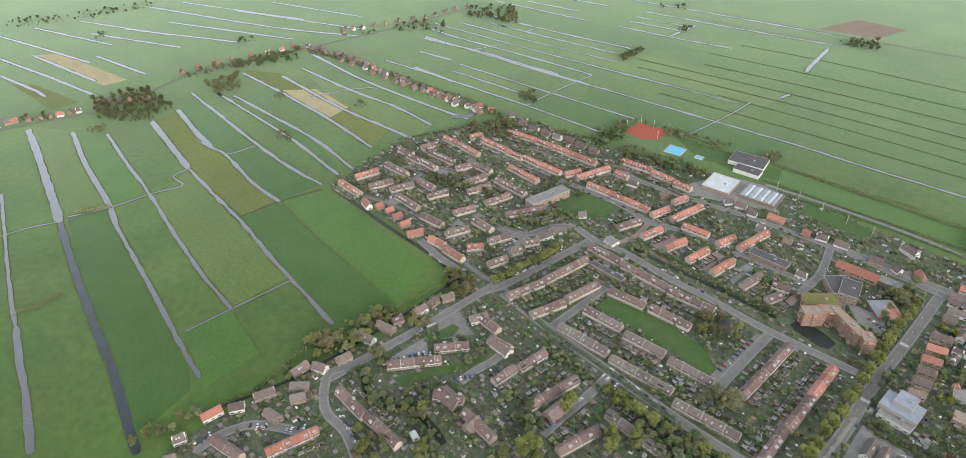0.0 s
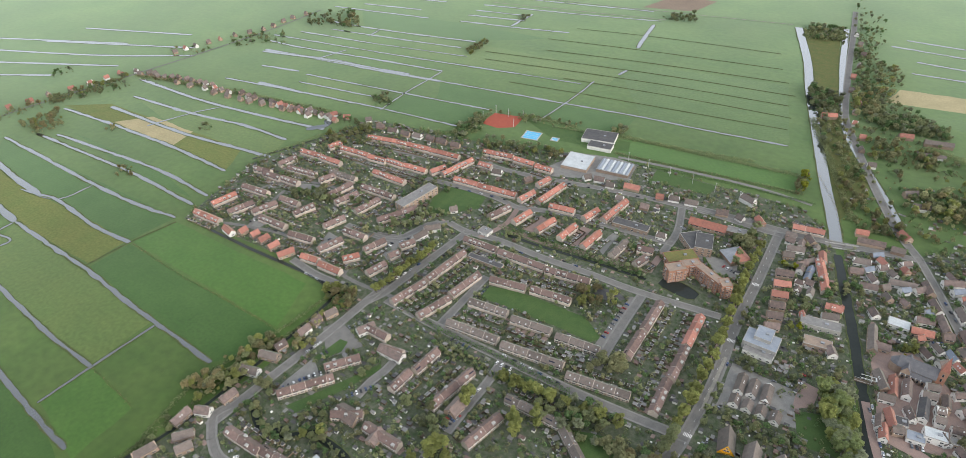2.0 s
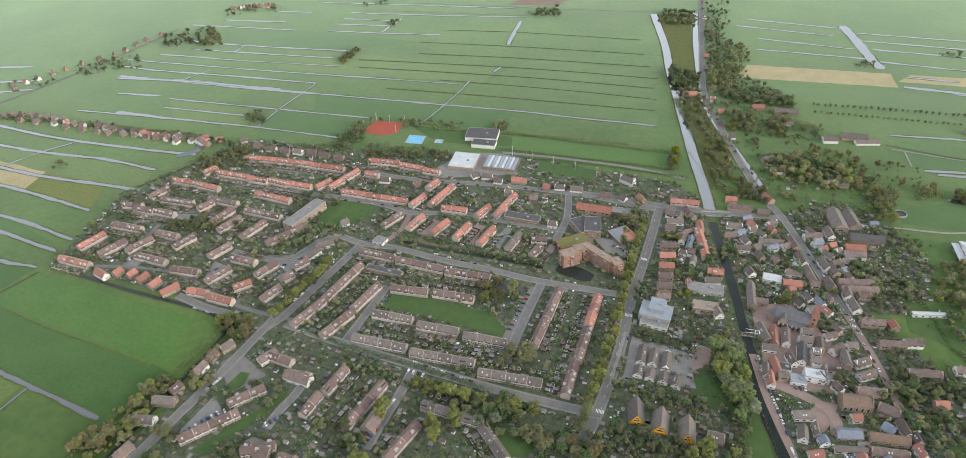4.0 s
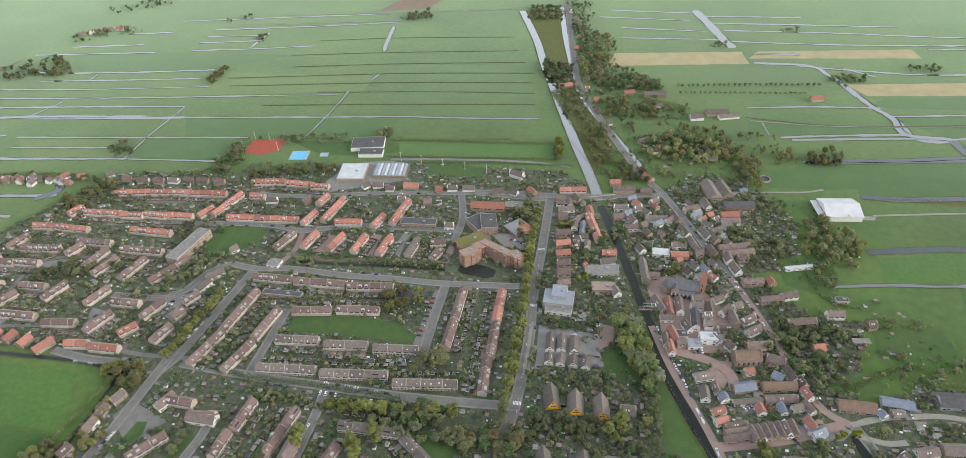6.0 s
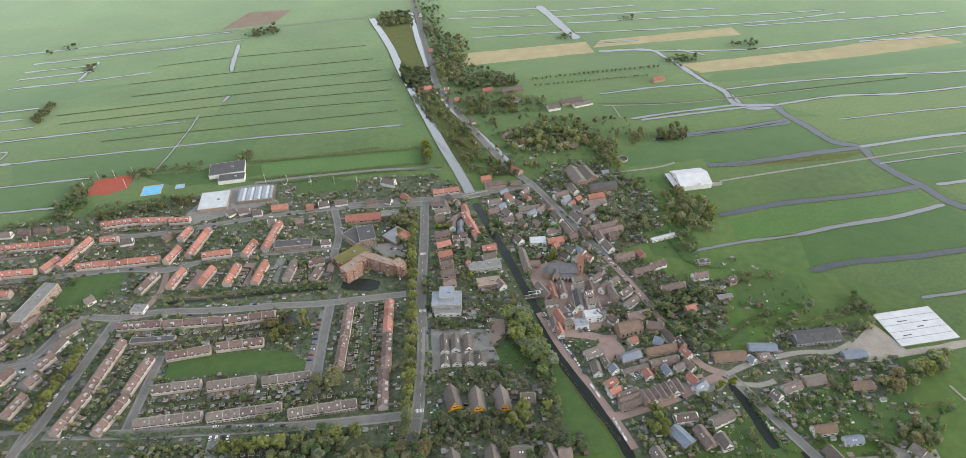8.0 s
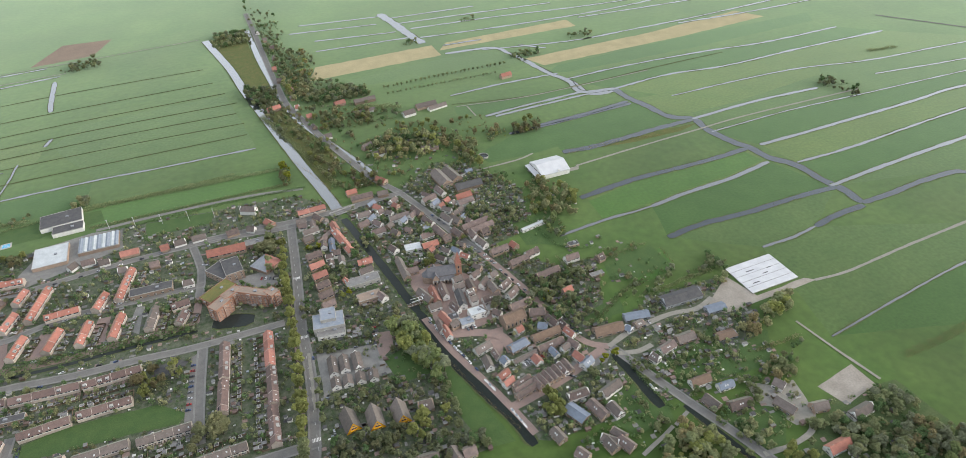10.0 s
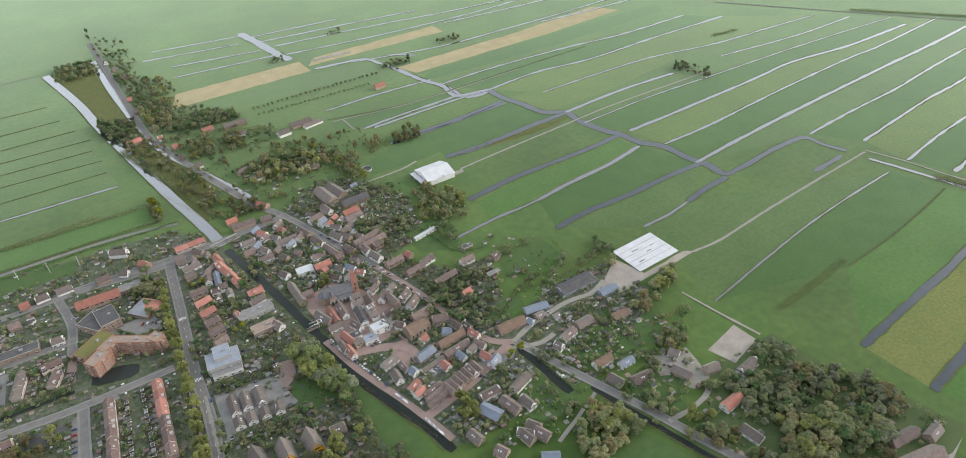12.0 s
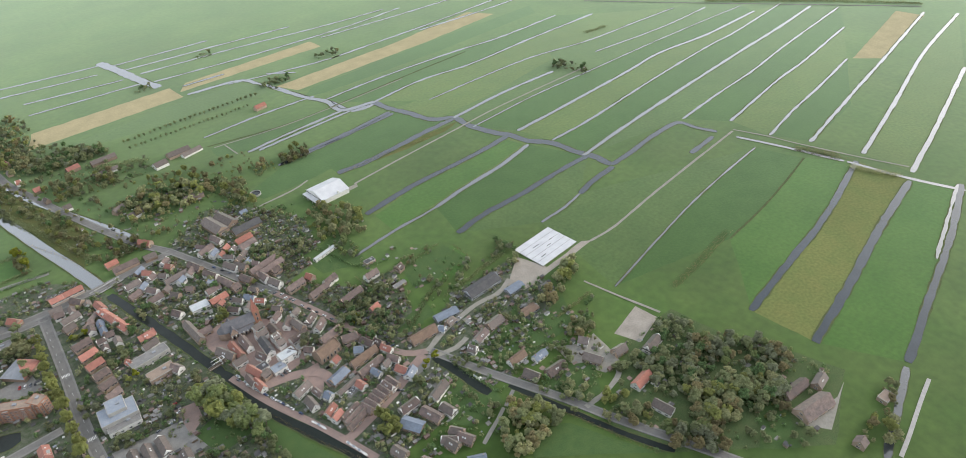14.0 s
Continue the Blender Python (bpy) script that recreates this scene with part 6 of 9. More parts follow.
house(72.7, 609.8, 80.4, 617, 7.6, 3.8, 7.2, 'b', 'white')
house(57.1, 530.6, 61.9, 522.1, 7.7, 3.8, 7.2, 'b', 'white')
house(65.8, 578.7, 87.6, 582.2, 7.6, 3.8, 7.2, 'd', 'brick')
house(86.8, 575.3, 94.3, 581.9, 7.6, 3.8, 7.2, 'b', 'white')
house(90.6, 536.4, 104.3, 538.9, 7.7, 3.8, 7.2, 'b', 'white')
house(88, 520.1, 104.6, 522.4, 8.9, 4.0, 7.0, 'o', 'brick')
house(107.3, 599, 123.2, 605.4, 7.6, 4.6, 8.2, 'b', 'brick')
house(94.1, 591.1, 100.1, 575.5, 7.6, 4.6, 8.2, 'b', 'brick')
house(101, 567.4, 107.5, 552.5, 7.6, 4.6, 8.2, 'b', 'brick')
house(108.1, 548, 114.7, 528.6, 7.7, 4.6, 8.2, 'b', 'brick')
house(110.9, 523.6, 118.8, 526.4, 7.7, 4.6, 8.2, 'b', 'brick')
house(121.3, 566.3, 127.9, 551.4, 7.6, 4.6, 8.2, 'd', 'brick')
house(129.1, 558, 135.5, 546.7, 7.6, 4.6, 8.2, 'd', 'brick')
house(128.9, 620.3, 133.4, 604.9, 7.6, 4.6, 8.2, 'b', 'brick')
house(125.5, 536.5, 130.9, 523.7, 7.7, 4.6, 8.2, 'b', 'brick')
house(134.9, 535.9, 164.8, 543.1, 7.7, 4.6, 8.2, 'b', 'brick')
house(137.5, 526.5, 167.9, 534.3, 7.7, 4.6, 8.2, 'b', 'brick')
house(141.5, 527.2, 143.4, 514.9, 7.7, 4.6, 8.2, 'b', 'white')
house(144.7, 511.8, 149.5, 498.9, 7.7, 4.6, 8.2, 'd', 'brick')
house(150.9, 521.6, 160.8, 524.3, 7.7, 4.6, 8.2, 'b', 'brick')
house(150.5, 486.4, 169.1, 490.4, 7.7, 4.6, 8.2, 'b', 'brick')
house(174.7, 493.9, 177.5, 486.3, 7.7, 4.6, 8.2, 'o', 'brick')
house(162.2, 463.3, 182.5, 468.7, 7.7, 4.6, 8.2, 'b', 'brick')
house(182.1, 471.4, 195.8, 475.4, 7.7, 4.6, 8.2, 'b', 'white')
house(180, 437.1, 204.4, 442.2, 7.8, 4.6, 8.2, 'b', 'brick')
house(215.6, 451.8, 230.1, 453.9, 7.7, 4.6, 8.2, 'b', 'brick')
house(245.5, 442.4, 253.2, 444.6, 7.7, 4.6, 8.2, 'b', 'brick')
house(194.5, 408.5, 203.8, 411.3, 7.8, 4.6, 8.2, 'o', 'brick')
house(135.9, 656.2, 142.8, 624.2, 15.4, 4.0, 9.0, 'd', 'brick')
house(149.9, 657, 157.2, 631.6, 13.4, 4.0, 8.0, 'd', 'brick')
house(149.4, 613.8, 181.3, 617.9, 12.7, 4.0, 8.0, 'k', 'brick')
house(144.1, 594.1, 162.5, 597.5, 9.7, 4.0, 7.5, 'o', 'brick')
house(143.7, 582.8, 161.8, 586, 9.8, 4.0, 7.5, 'b', 'brick')
house(170.5, 645.7, 178.9, 647.5, 6.7, 3.0, 5.0, 's', 'tin')
house(132.3, 819.1, 149.1, 823.1, 11.2, 4.0, 8.0, 'd', 'white')
house(154.4, 834.5, 183.6, 839, 11.2, 4.0, 8.0, 'd', 'brick')
house(169.7, 823.9, 196.6, 831.9, 8.4, 3.0, 6.0, 'd', 'brick')
house(45.9, 885.3, 61.1, 890, 8.4, 4.2, 7.8, 'r', 'brick')
house(73.8, 882, 104.6, 886.9, 7.4, 4.2, 7.8, 'd', 'brick')
house(68.4, 851.4, 98.2, 854.3, 9.4, 3.0, 5.0, 'd', 'white')
house(299.4, 889.8, 316.7, 893.9, 8.2, 4.2, 7.8, 'o', 'brick')
house(-46.8, 899.8, -28.8, 906.7, 7.4, 4.2, 7.8, 'o', 'brick')
house(67.5, 665.6, 76.2, 655.2, 8.7, 4.2, 7.8, 'o', 'brick')
house(63.7, 744.5, 75.7, 751.5, 7.6, 4.2, 7.8, 'd', 'brick')
house(74.1, 722.9, 89.4, 726.6, 8.6, 4.2, 7.8, 'd', 'white')
house(133, 714.7, 155.2, 717.1, 8.6, 4.2, 7.8, 'd', 'brick')
house(-15.7, 340, -11.9, 321.8, 12.1, 1.2, 10.5, 'd', 'yellow', steep=1)
house(4.1, 336.3, 5.5, 318.3, 12.1, 1.2, 10.5, 'd', 'yellow', steep=1)
house(23.5, 335.1, 25.2, 317.1, 12.1, 1.2, 10.5, 'd', 'yellow', steep=1)
house(38.3, 326.7, 50.3, 326.4, 10.1, 3.0, 8.5, 'd', 'brick')
house(-16.1, 281.7, -13.3, 262.9, 11.2, 1.5, 10.0, 'd', 'brick')
house(12.4, 283, 14.2, 264, 11.2, 1.5, 10.0, 'd', 'brick')
house(25.5, 279, 42.4, 279.1, 10.1, 4.0, 8.0, 'd', 'brick')
house(52.4, 281.5, 55.2, 268.4, 9.1, 4.0, 8.0, 'd', 'brick')
house(59.5, 275.1, 69.4, 276, 9.1, 4.0, 7.5, 'b', 'brick')
house(299.2, 243.2, 305.9, 228.9, 8.6, 3.8, 7.8, 'd', 'brick')
house(309.2, 258.6, 313.6, 251.2, 8.6, 3.8, 7.8, 'd', 'brick')
house(319.8, 228.1, 332.2, 226.9, 8.6, 3.8, 7.8, 'd', 'brick')
house(162.2, 251.8, 164.8, 242.2, 8.7, 3.8, 7.8, 'd', 'brick')
house(171.2, 250.8, 176.8, 239.4, 8.6, 3.8, 7.8, 'b', 'brick')
house(162.4, 228.1, 174.2, 221.9, 8.7, 3.8, 7.8, 's', 'brick')
house(138.1, 251.1, 142.9, 242.6, 8.7, 3.8, 7.8, 'b', 'brick')
house(304.9, 193.4, 324, 195.7, 8.6, 3.8, 7.8, 'o', 'white')
house(303.7, 174.4, 306.9, 158.5, 8.6, 3.8, 7.8, 'd', 'brick')
house(374.3, 93.6, 405.5, 88.8, 14.1, 4.0, 10.0, 'b', 'brick')
house(382.7, 110.8, 408, 108.6, 8.6, 3.8, 7.8, 'b', 'brick')
house(409.6, 99.7, 424.4, 101.9, 8.5, 3.8, 7.8, 'd', 'brick')
house(381.2, 53.4, 388.7, 53.7, 8.6, 3.8, 7.8, 'b', 'brick')
house(342.1, 211.9, 362.2, 215.4, 8.6, 3.8, 7.8, 'd', 'brick')
flat_block(-398.8, 473.3, 52.3, 14, 79.6, 9.5, 'roofgrey', 'brick')
flat_block(-16, 440.8, 27, 18.8, -2.5, 8.0, 'roofblue', 'concrete')
flat_block(-15.6, 445.7, 13.5, 15.5, -2.6, 11.0, 'roofblue', 'concrete')
flat_block(-15.4, 430.2, 23.9, 10.6, -2.4, 4.5, 'roofgrey', 'white')
flat_block(-75, 587.4, 19.6, 9.9, 3.9, 4.5, 'roofgrey', 'brick')
flat_block(-105.7, 548.4, 22.1, 26.1, 42.0, 7.0, 'roofdark', 'brick')
flat_block(-96.9, 547.4, 16.8, 25.5, 12.4, 9.0, 'roofdark', 'brick')
flat_block(-107, 489.9, 18.3, 11.7, 42.9, 13.0, 'rooftan', 'brickorange')
flat_block(-97.5, 502.2, 17.5, 9.2, 40.4, 13.0, 'rooftan', 'brickorange')
flat_block(-79.9, 497.8, 35.9, 8.6, -29.9, 13.0, 'rooftan', 'brickorange')
flat_block(-61.1, 490.1, 9.9, 11.7, 36.5, 13.0, 'rooftan', 'brickorange')
flat_block(-110.4, 516.9, 30.9, 15.5, 41.5, 7.0, 'roofgreen', 'brickorange')
flat_block(78.9, 523.3, 16.7, 11.1, -1.2, 4.0, 'glass', 'white')
flat_block(206.8, 516.5, 28.2, 4.6, 15.2, 3.0, 'glass', 'white')
flat_block(236, 423.4, 14, 5.3, 5.7, 3.0, 'roofgrey', 'brick')
flat_block(234, 474, 11.2, 6.2, 4.3, 3.0, 'roofdark', 'brick')
house(-19.4, 399.1, -19.1, 380.4, 7.5, 3.4, 6.8, 'd', 'white')
house(-19.1, 375.5, -19, 366, 7.6, 3.4, 6.8, 'd', 'white')
house(-9.7, 398, -9.8, 381.5, 7.6, 3.4, 6.8, 'd', 'white')
house(-9.4, 375.1, -9.5, 365.6, 7.6, 3.4, 6.8, 'd', 'white')
house(0.4, 398.3, 1.1, 379.7, 7.6, 3.4, 6.8, 'd', 'white')
house(0.6, 374.9, 0.8, 365.3, 7.6, 3.4, 6.8, 'd', 'white')
house(11.3, 374.4, 11, 364.3, 7.6, 3.4, 6.8, 'd', 'white')
flat_block(-276.8, 636.8, 32.0, 35.4, 6.2, 3.6, 'roofwhite', 'brick')
flat_block(-232.3, 645.3, 38.8, 27.7, 5.1, 3.2, 'greenhouse', 'brick')
flat_block(-278.6, 705.4, 41.6, 27.5, 10.3, 4.6, 'roofdark', 'white')
flat_block(-268.4, 684, 30.4, 15, 6.7, 4.0, 'roofdark', 'white')
flat_block(-300.4, 461, 10.5, 12.5, 82.8, 3.0, 'roofgrey', 'white')
flat_block(-172.2, 544.2, 38.1, 11.1, 2.4, 4.0, 'roofdark', 'brick')
flat_block(-273.5, 418.4, 38.6, 6.6, -0.2, 3.0, 'roofdark', 'brick')
flat_block(440.4, 60.2, 7.8, 12.3, -92.8, 4.0, 'rooftan', 'brick')
house(60.4, 507.0, 63.3, 476.1, 7, 5, 8.5, 'd', 'brick')
house(63.5, 487.2, 75.7, 487.8, 8, 3.5, 7, 'b', 'brick')
house(69.2, 453.8, 77.0, 436.8, 8, 5.5, 9.5, 'd', 'brick')
house(80.9, 454.6, 82.3, 434.1, 6.5, 5, 8.5, 'r', 'brick')
house(90.9, 456.2, 91.4, 438.1, 6.5, 5, 8.5, 'b', 'white')
house(103.1, 456.4, 111.6, 458.2, 7.5, 6.5, 9.5, 'd', 'white')
house(100.7, 446.2, 110.7, 447.8, 7.5, 6.5, 9.5, 'd', 'white')
house(116.7, 454.1, 117.7, 439.3, 6, 5, 8, 'b', 'brick')
house(73.3, 430.3, 84.2, 431.7, 7, 4, 7.5, 'd', 'white')
house(110.4, 434.5, 116.8, 435.5, 8, 7, 10, 'd', 'white')
house(110.4, 425.7, 117.3, 426.7, 7, 6, 9, 'd', 'white')
house(103.4, 441.9, 102.8, 420.6, 7, 5.5, 8.5, 'k', 'white')
house(121.7, 423.0, 138.1, 426.2, 7, 4, 7.5, 'b', 'brick')
house(126.1, 441.3, 133.7, 450.0, 6.5, 5, 8.5, 'b', 'white')
house(134.7, 443.9, 137.6, 429.3, 7, 5, 8.5, 'd', 'brick')
house(142.4, 432.9, 153.5, 441.1, 7, 4.5, 8.5, 'b', 'brick')
house(144.7, 419.6, 155.9, 428.2, 7, 4.5, 8.5, 'b', 'white')
house(141.8, 405.4, 162.6, 409.6, 8, 4, 8, 'b', 'brick')
house(155.9, 394.9, 169.9, 391.3, 9, 4, 8, 'b', 'brick')
house(157.6, 377.2, 164.7, 372.9, 8, 4, 6.5, 's', 'white')
house(169.0, 384.5, 173.6, 371.8, 7, 4, 7.5, 'b', 'brick')
house(147.5, 363.9, 173.4, 367.6, 8, 3.6, 7.5, 't', 'brick')
house(147.1, 350.9, 171.7, 355.2, 7, 3.6, 7, 'b', 'brick')
house(124.8, 358.6, 142.4, 363.7, 9, 3.6, 6.8, 's', 'brick')
house(123.7, 344.9, 145.3, 350.6, 5, 2.8, 4.6, 'd', 'white')
house(96.7, 365.8, 111.1, 370.6, 8, 3.6, 7, 'd', 'brick')
house(102.8, 356.3, 103.2, 343.8, 7, 4, 8, 'd', 'white')
house(111.5, 362.6, 113.3, 352.4, 5, 3, 6, 'b', 'brick')
house(105.9, 331.1, 115.4, 336.4, 6.5, 5, 8, 'r', 'white')
house(107.8, 324.0, 116.4, 328.0, 6, 4.5, 7.5, 'r', 'white')
house(113.8, 320.6, 130.6, 326.2, 5.5, 3.8, 6.6, 'b', 'brick')
house(113.5, 315.3, 131.3, 321.3, 5.5, 3.8, 6.6, 'b', 'brick')
house(113.2, 310.1, 131.9, 316.5, 5.5, 3.8, 6.6, 'b', 'brick')
house(132.0, 322.6, 135.3, 311.6, 6.2, 4.2, 7.2, 'b', 'brick')
house(136.9, 324.2, 140.0, 312.9, 6.2, 4.2, 7.2, 'b', 'brick')
house(141.8, 325.8, 144.8, 314.3, 6.2, 4.2, 7.2, 'b', 'brick')
house(146.7, 327.4, 149.5, 315.6, 6.2, 4.2, 7.2, 'b', 'brick')
house(151.7, 329.0, 154.3, 316.9, 6.2, 4.2, 7.2, 'b', 'brick')
house(156.6, 330.7, 159.2, 318.3, 6.2, 4.2, 7.2, 'b', 'brick')
house(161.7, 332.3, 164.0, 319.6, 6.2, 4.2, 7.2, 'b', 'brick')
house(174.1, 336.5, 178.2, 326.7, 7, 4, 8, 'r', 'white')
house(174.6, 321.4, 184.4, 327.2, 8, 4, 7.5, 's', 'white')
house(81.0, 418.6, 86.0, 402.6, 7, 4.5, 8, 'r', 'brick')
house(84.8, 401.7, 92.2, 404.0, 8, 5, 7.5, 'd', 'brick')
house(115.9, 413.7, 120.9, 406.2, 6, 4, 7, 'd', 'brick')
house(177.0, 375.7, 180.2, 366.3, 6, 4, 7.5, 'b', 'brick')
house(177.8, 365.1, 181.8, 355.2, 6, 4, 7.5, 'r', 'white')
house(175.6, 351.7, 180.5, 342.1, 6.5, 4, 7.5, 'b', 'brick')
house(93.0, 427.8, 97.7, 416.9, 6, 4.5, 8, 'b', 'white')
house(79.4, 401.7, 80.9, 388.2, 6, 4.5, 8, 'r', 'white')
house(76.3, 409.7, 77.1, 397.5, 5.5, 4.5, 8, 'b', 'brick')
flat_block(111.9, 410.0, 15, 10, 5, 6.5, 'roofwhite', 'white')
flat_block(100.3, 402.9, 12, 9, 5, 4, 'roofblue', 'white')
flat_block(90.4, 411.9, 9, 8, 5, 4.5, 'roofdark', 'white')
flat_block(125.3, 412.5, 8, 7, 5, 3.5, 'roofgrey', 'brick')
house(-26.2, 540.9, -11.3, 544.8, 9, 4.6, 8, 'b', 'brick')
house(-24.6, 524.4, -10.3, 528.1, 9, 4.6, 8, 'r', 'brick')
house(-23.1, 508.5, -9.5, 512.1, 9, 4.6, 8, 'r', 'brick')
house(-21.6, 493.2, -8.6, 496.7, 9, 4.6, 8, 'b', 'brick')
house(-20.2, 478.5, -7.8, 481.9, 9, 4.6, 8, 'b', 'brick')
house(-26.5, 572.5, -16.9, 575.9, 9, 4, 7.5, 'd', 'brick')
house(-25.4, 585.6, -9.7, 589.8, 8, 3.4, 6.5, 'd', 'white')
house(-12.8, 563.3, -3.5, 571.1, 6, 3, 5.5, 'b', 'brick')
house(-7.4, 570.7, 2.7, 579.8, 6, 3, 5.5, 'd', 'brick')
house(9.1, 577.7, 6.1, 592.5, 7, 4.5, 7.5, 'r', 'brick')
house(24.8, 515.9, 35.6, 518.2, 8, 4, 7.5, 'r', 'white')
house(20.9, 500.9, 33.8, 504.4, 8, 4, 7.5, 'd', 'white')
house(5.7, 497.1, 8.3, 489.9, 5, 3, 6, 'o', 'brick')
house(-18.8, 463.7, -7.6, 467.8, 8, 4.4, 7.8, 'b', 'brick')
flat_block(21.9, 488.8, 32, 11, 8, 4.5, 'roofgrey', 'concrete')
flat_block(24.0, 464.5, 22, 11, 6, 4.2, 'rooftan', 'brick')
terrace(5.8, 579.3, 19.0, 534.1, 7, 'o', 'N')
house(273.4, 367.2, 312.5, 369.4, 14, 4, 7.5, 'k', 'tin')
house(200.2, 353.6, 226.6, 353.5, 11, 2.8, 7.5, 't', 'brick')
house(232.8, 361.6, 255.5, 359.4, 9, 3, 5.5, 's', 'tin')
house(228.2, 351.5, 232.0, 345.5, 7, 3, 5.5, 's', 'brick')
house(237.0, 350.0, 246.1, 351.6, 7, 3, 5, 'd', 'brick')
house(305.3, 345.8, 323.9, 346.1, 9, 3, 4.8, 's', 'tin')
house(295.2, 314.6, 313.4, 314.6, 9, 2.6, 4.6, 't', 'tin')
house(232.5, 314.1, 236.2, 306.8, 8, 4, 8, 'd', 'white')
house(241.9, 315.5, 257.2, 320.2, 8, 3.6, 7, 'b', 'white')
house(261.2, 322.5, 278.9, 324.0, 10, 3, 6.5, 'd', 'brick')
house(246.9, 277.6, 264.2, 278.5, 8, 3.6, 7.5, 't', 'white')
house(250.2, 263.0, 254.8, 250.8, 9, 3.4, 7.5, 'd', 'brick')
house(265.3, 267.7, 278.8, 268.2, 7, 3, 6, 's', 'white')
house(262.9, 249.4, 281.1, 248.7, 9, 3, 7, 'b', 'brick')
house(176.6, 290.2, 194.5, 297.0, 8, 4.6, 8.2, 'd', 'white')
house(178.6, 280.9, 181.6, 267.9, 8, 4.2, 7.6, 'd', 'white')
house(146.8, 288.8, 155.3, 273.4, 11, 4, 6.5, 's', 'brick')
house(164.9, 287.8, 170.5, 270.8, 9, 4, 7, 'b', 'brick')
house(128.6, 273.0, 132.0, 261.6, 8, 4, 7.5, 'd', 'brick')
house(150.8, 296.8, 168.0, 297.8, 8, 4, 7, 'b', 'white')
house(159.3, 256.4, 169.4, 247.5, 7, 3.5, 6.5, 'd', 'white')
house(169.5, 259.4, 176.3, 249.6, 7, 3.5, 6.5, 'd', 'brick')


# ---- single buildings and structures ----
def arched(wide, high):
    """A pointed church window in a stone surround, one metre = one metre, centred on its sill."""
    b = Build()
    for s, y, k in ((1.0, 0.07, 0), (0.78, 0.10, 1)):
        w, h = wide / 2 * s, high * (0.62 if k else 0.65)
        prof = [(-w, 0), (w, 0), (w, h), (w * 0.6, h + wide * 0.32 * s), (0, h + wide * 0.5 * s), (-w * 0.6, h + wide * 0.32 * s), (-w, h)]
        n = len(prof)
        b.add([(x, -y, z + (1 - s) * 0.5) for x, z in prof] + [(x, y, z + (1 - s) * 0.5) for x, z in prof], [tuple(range(n)), tuple(range(2 * n - 1, n - 1, -1))] + [(i, n + i, n + (i + 1) % n, (i + 1) % n) for i in range(n)], k)
    return b.made("arched_window", ["concrete", "glass"])


ARCH = arched(1.8, 4.4)


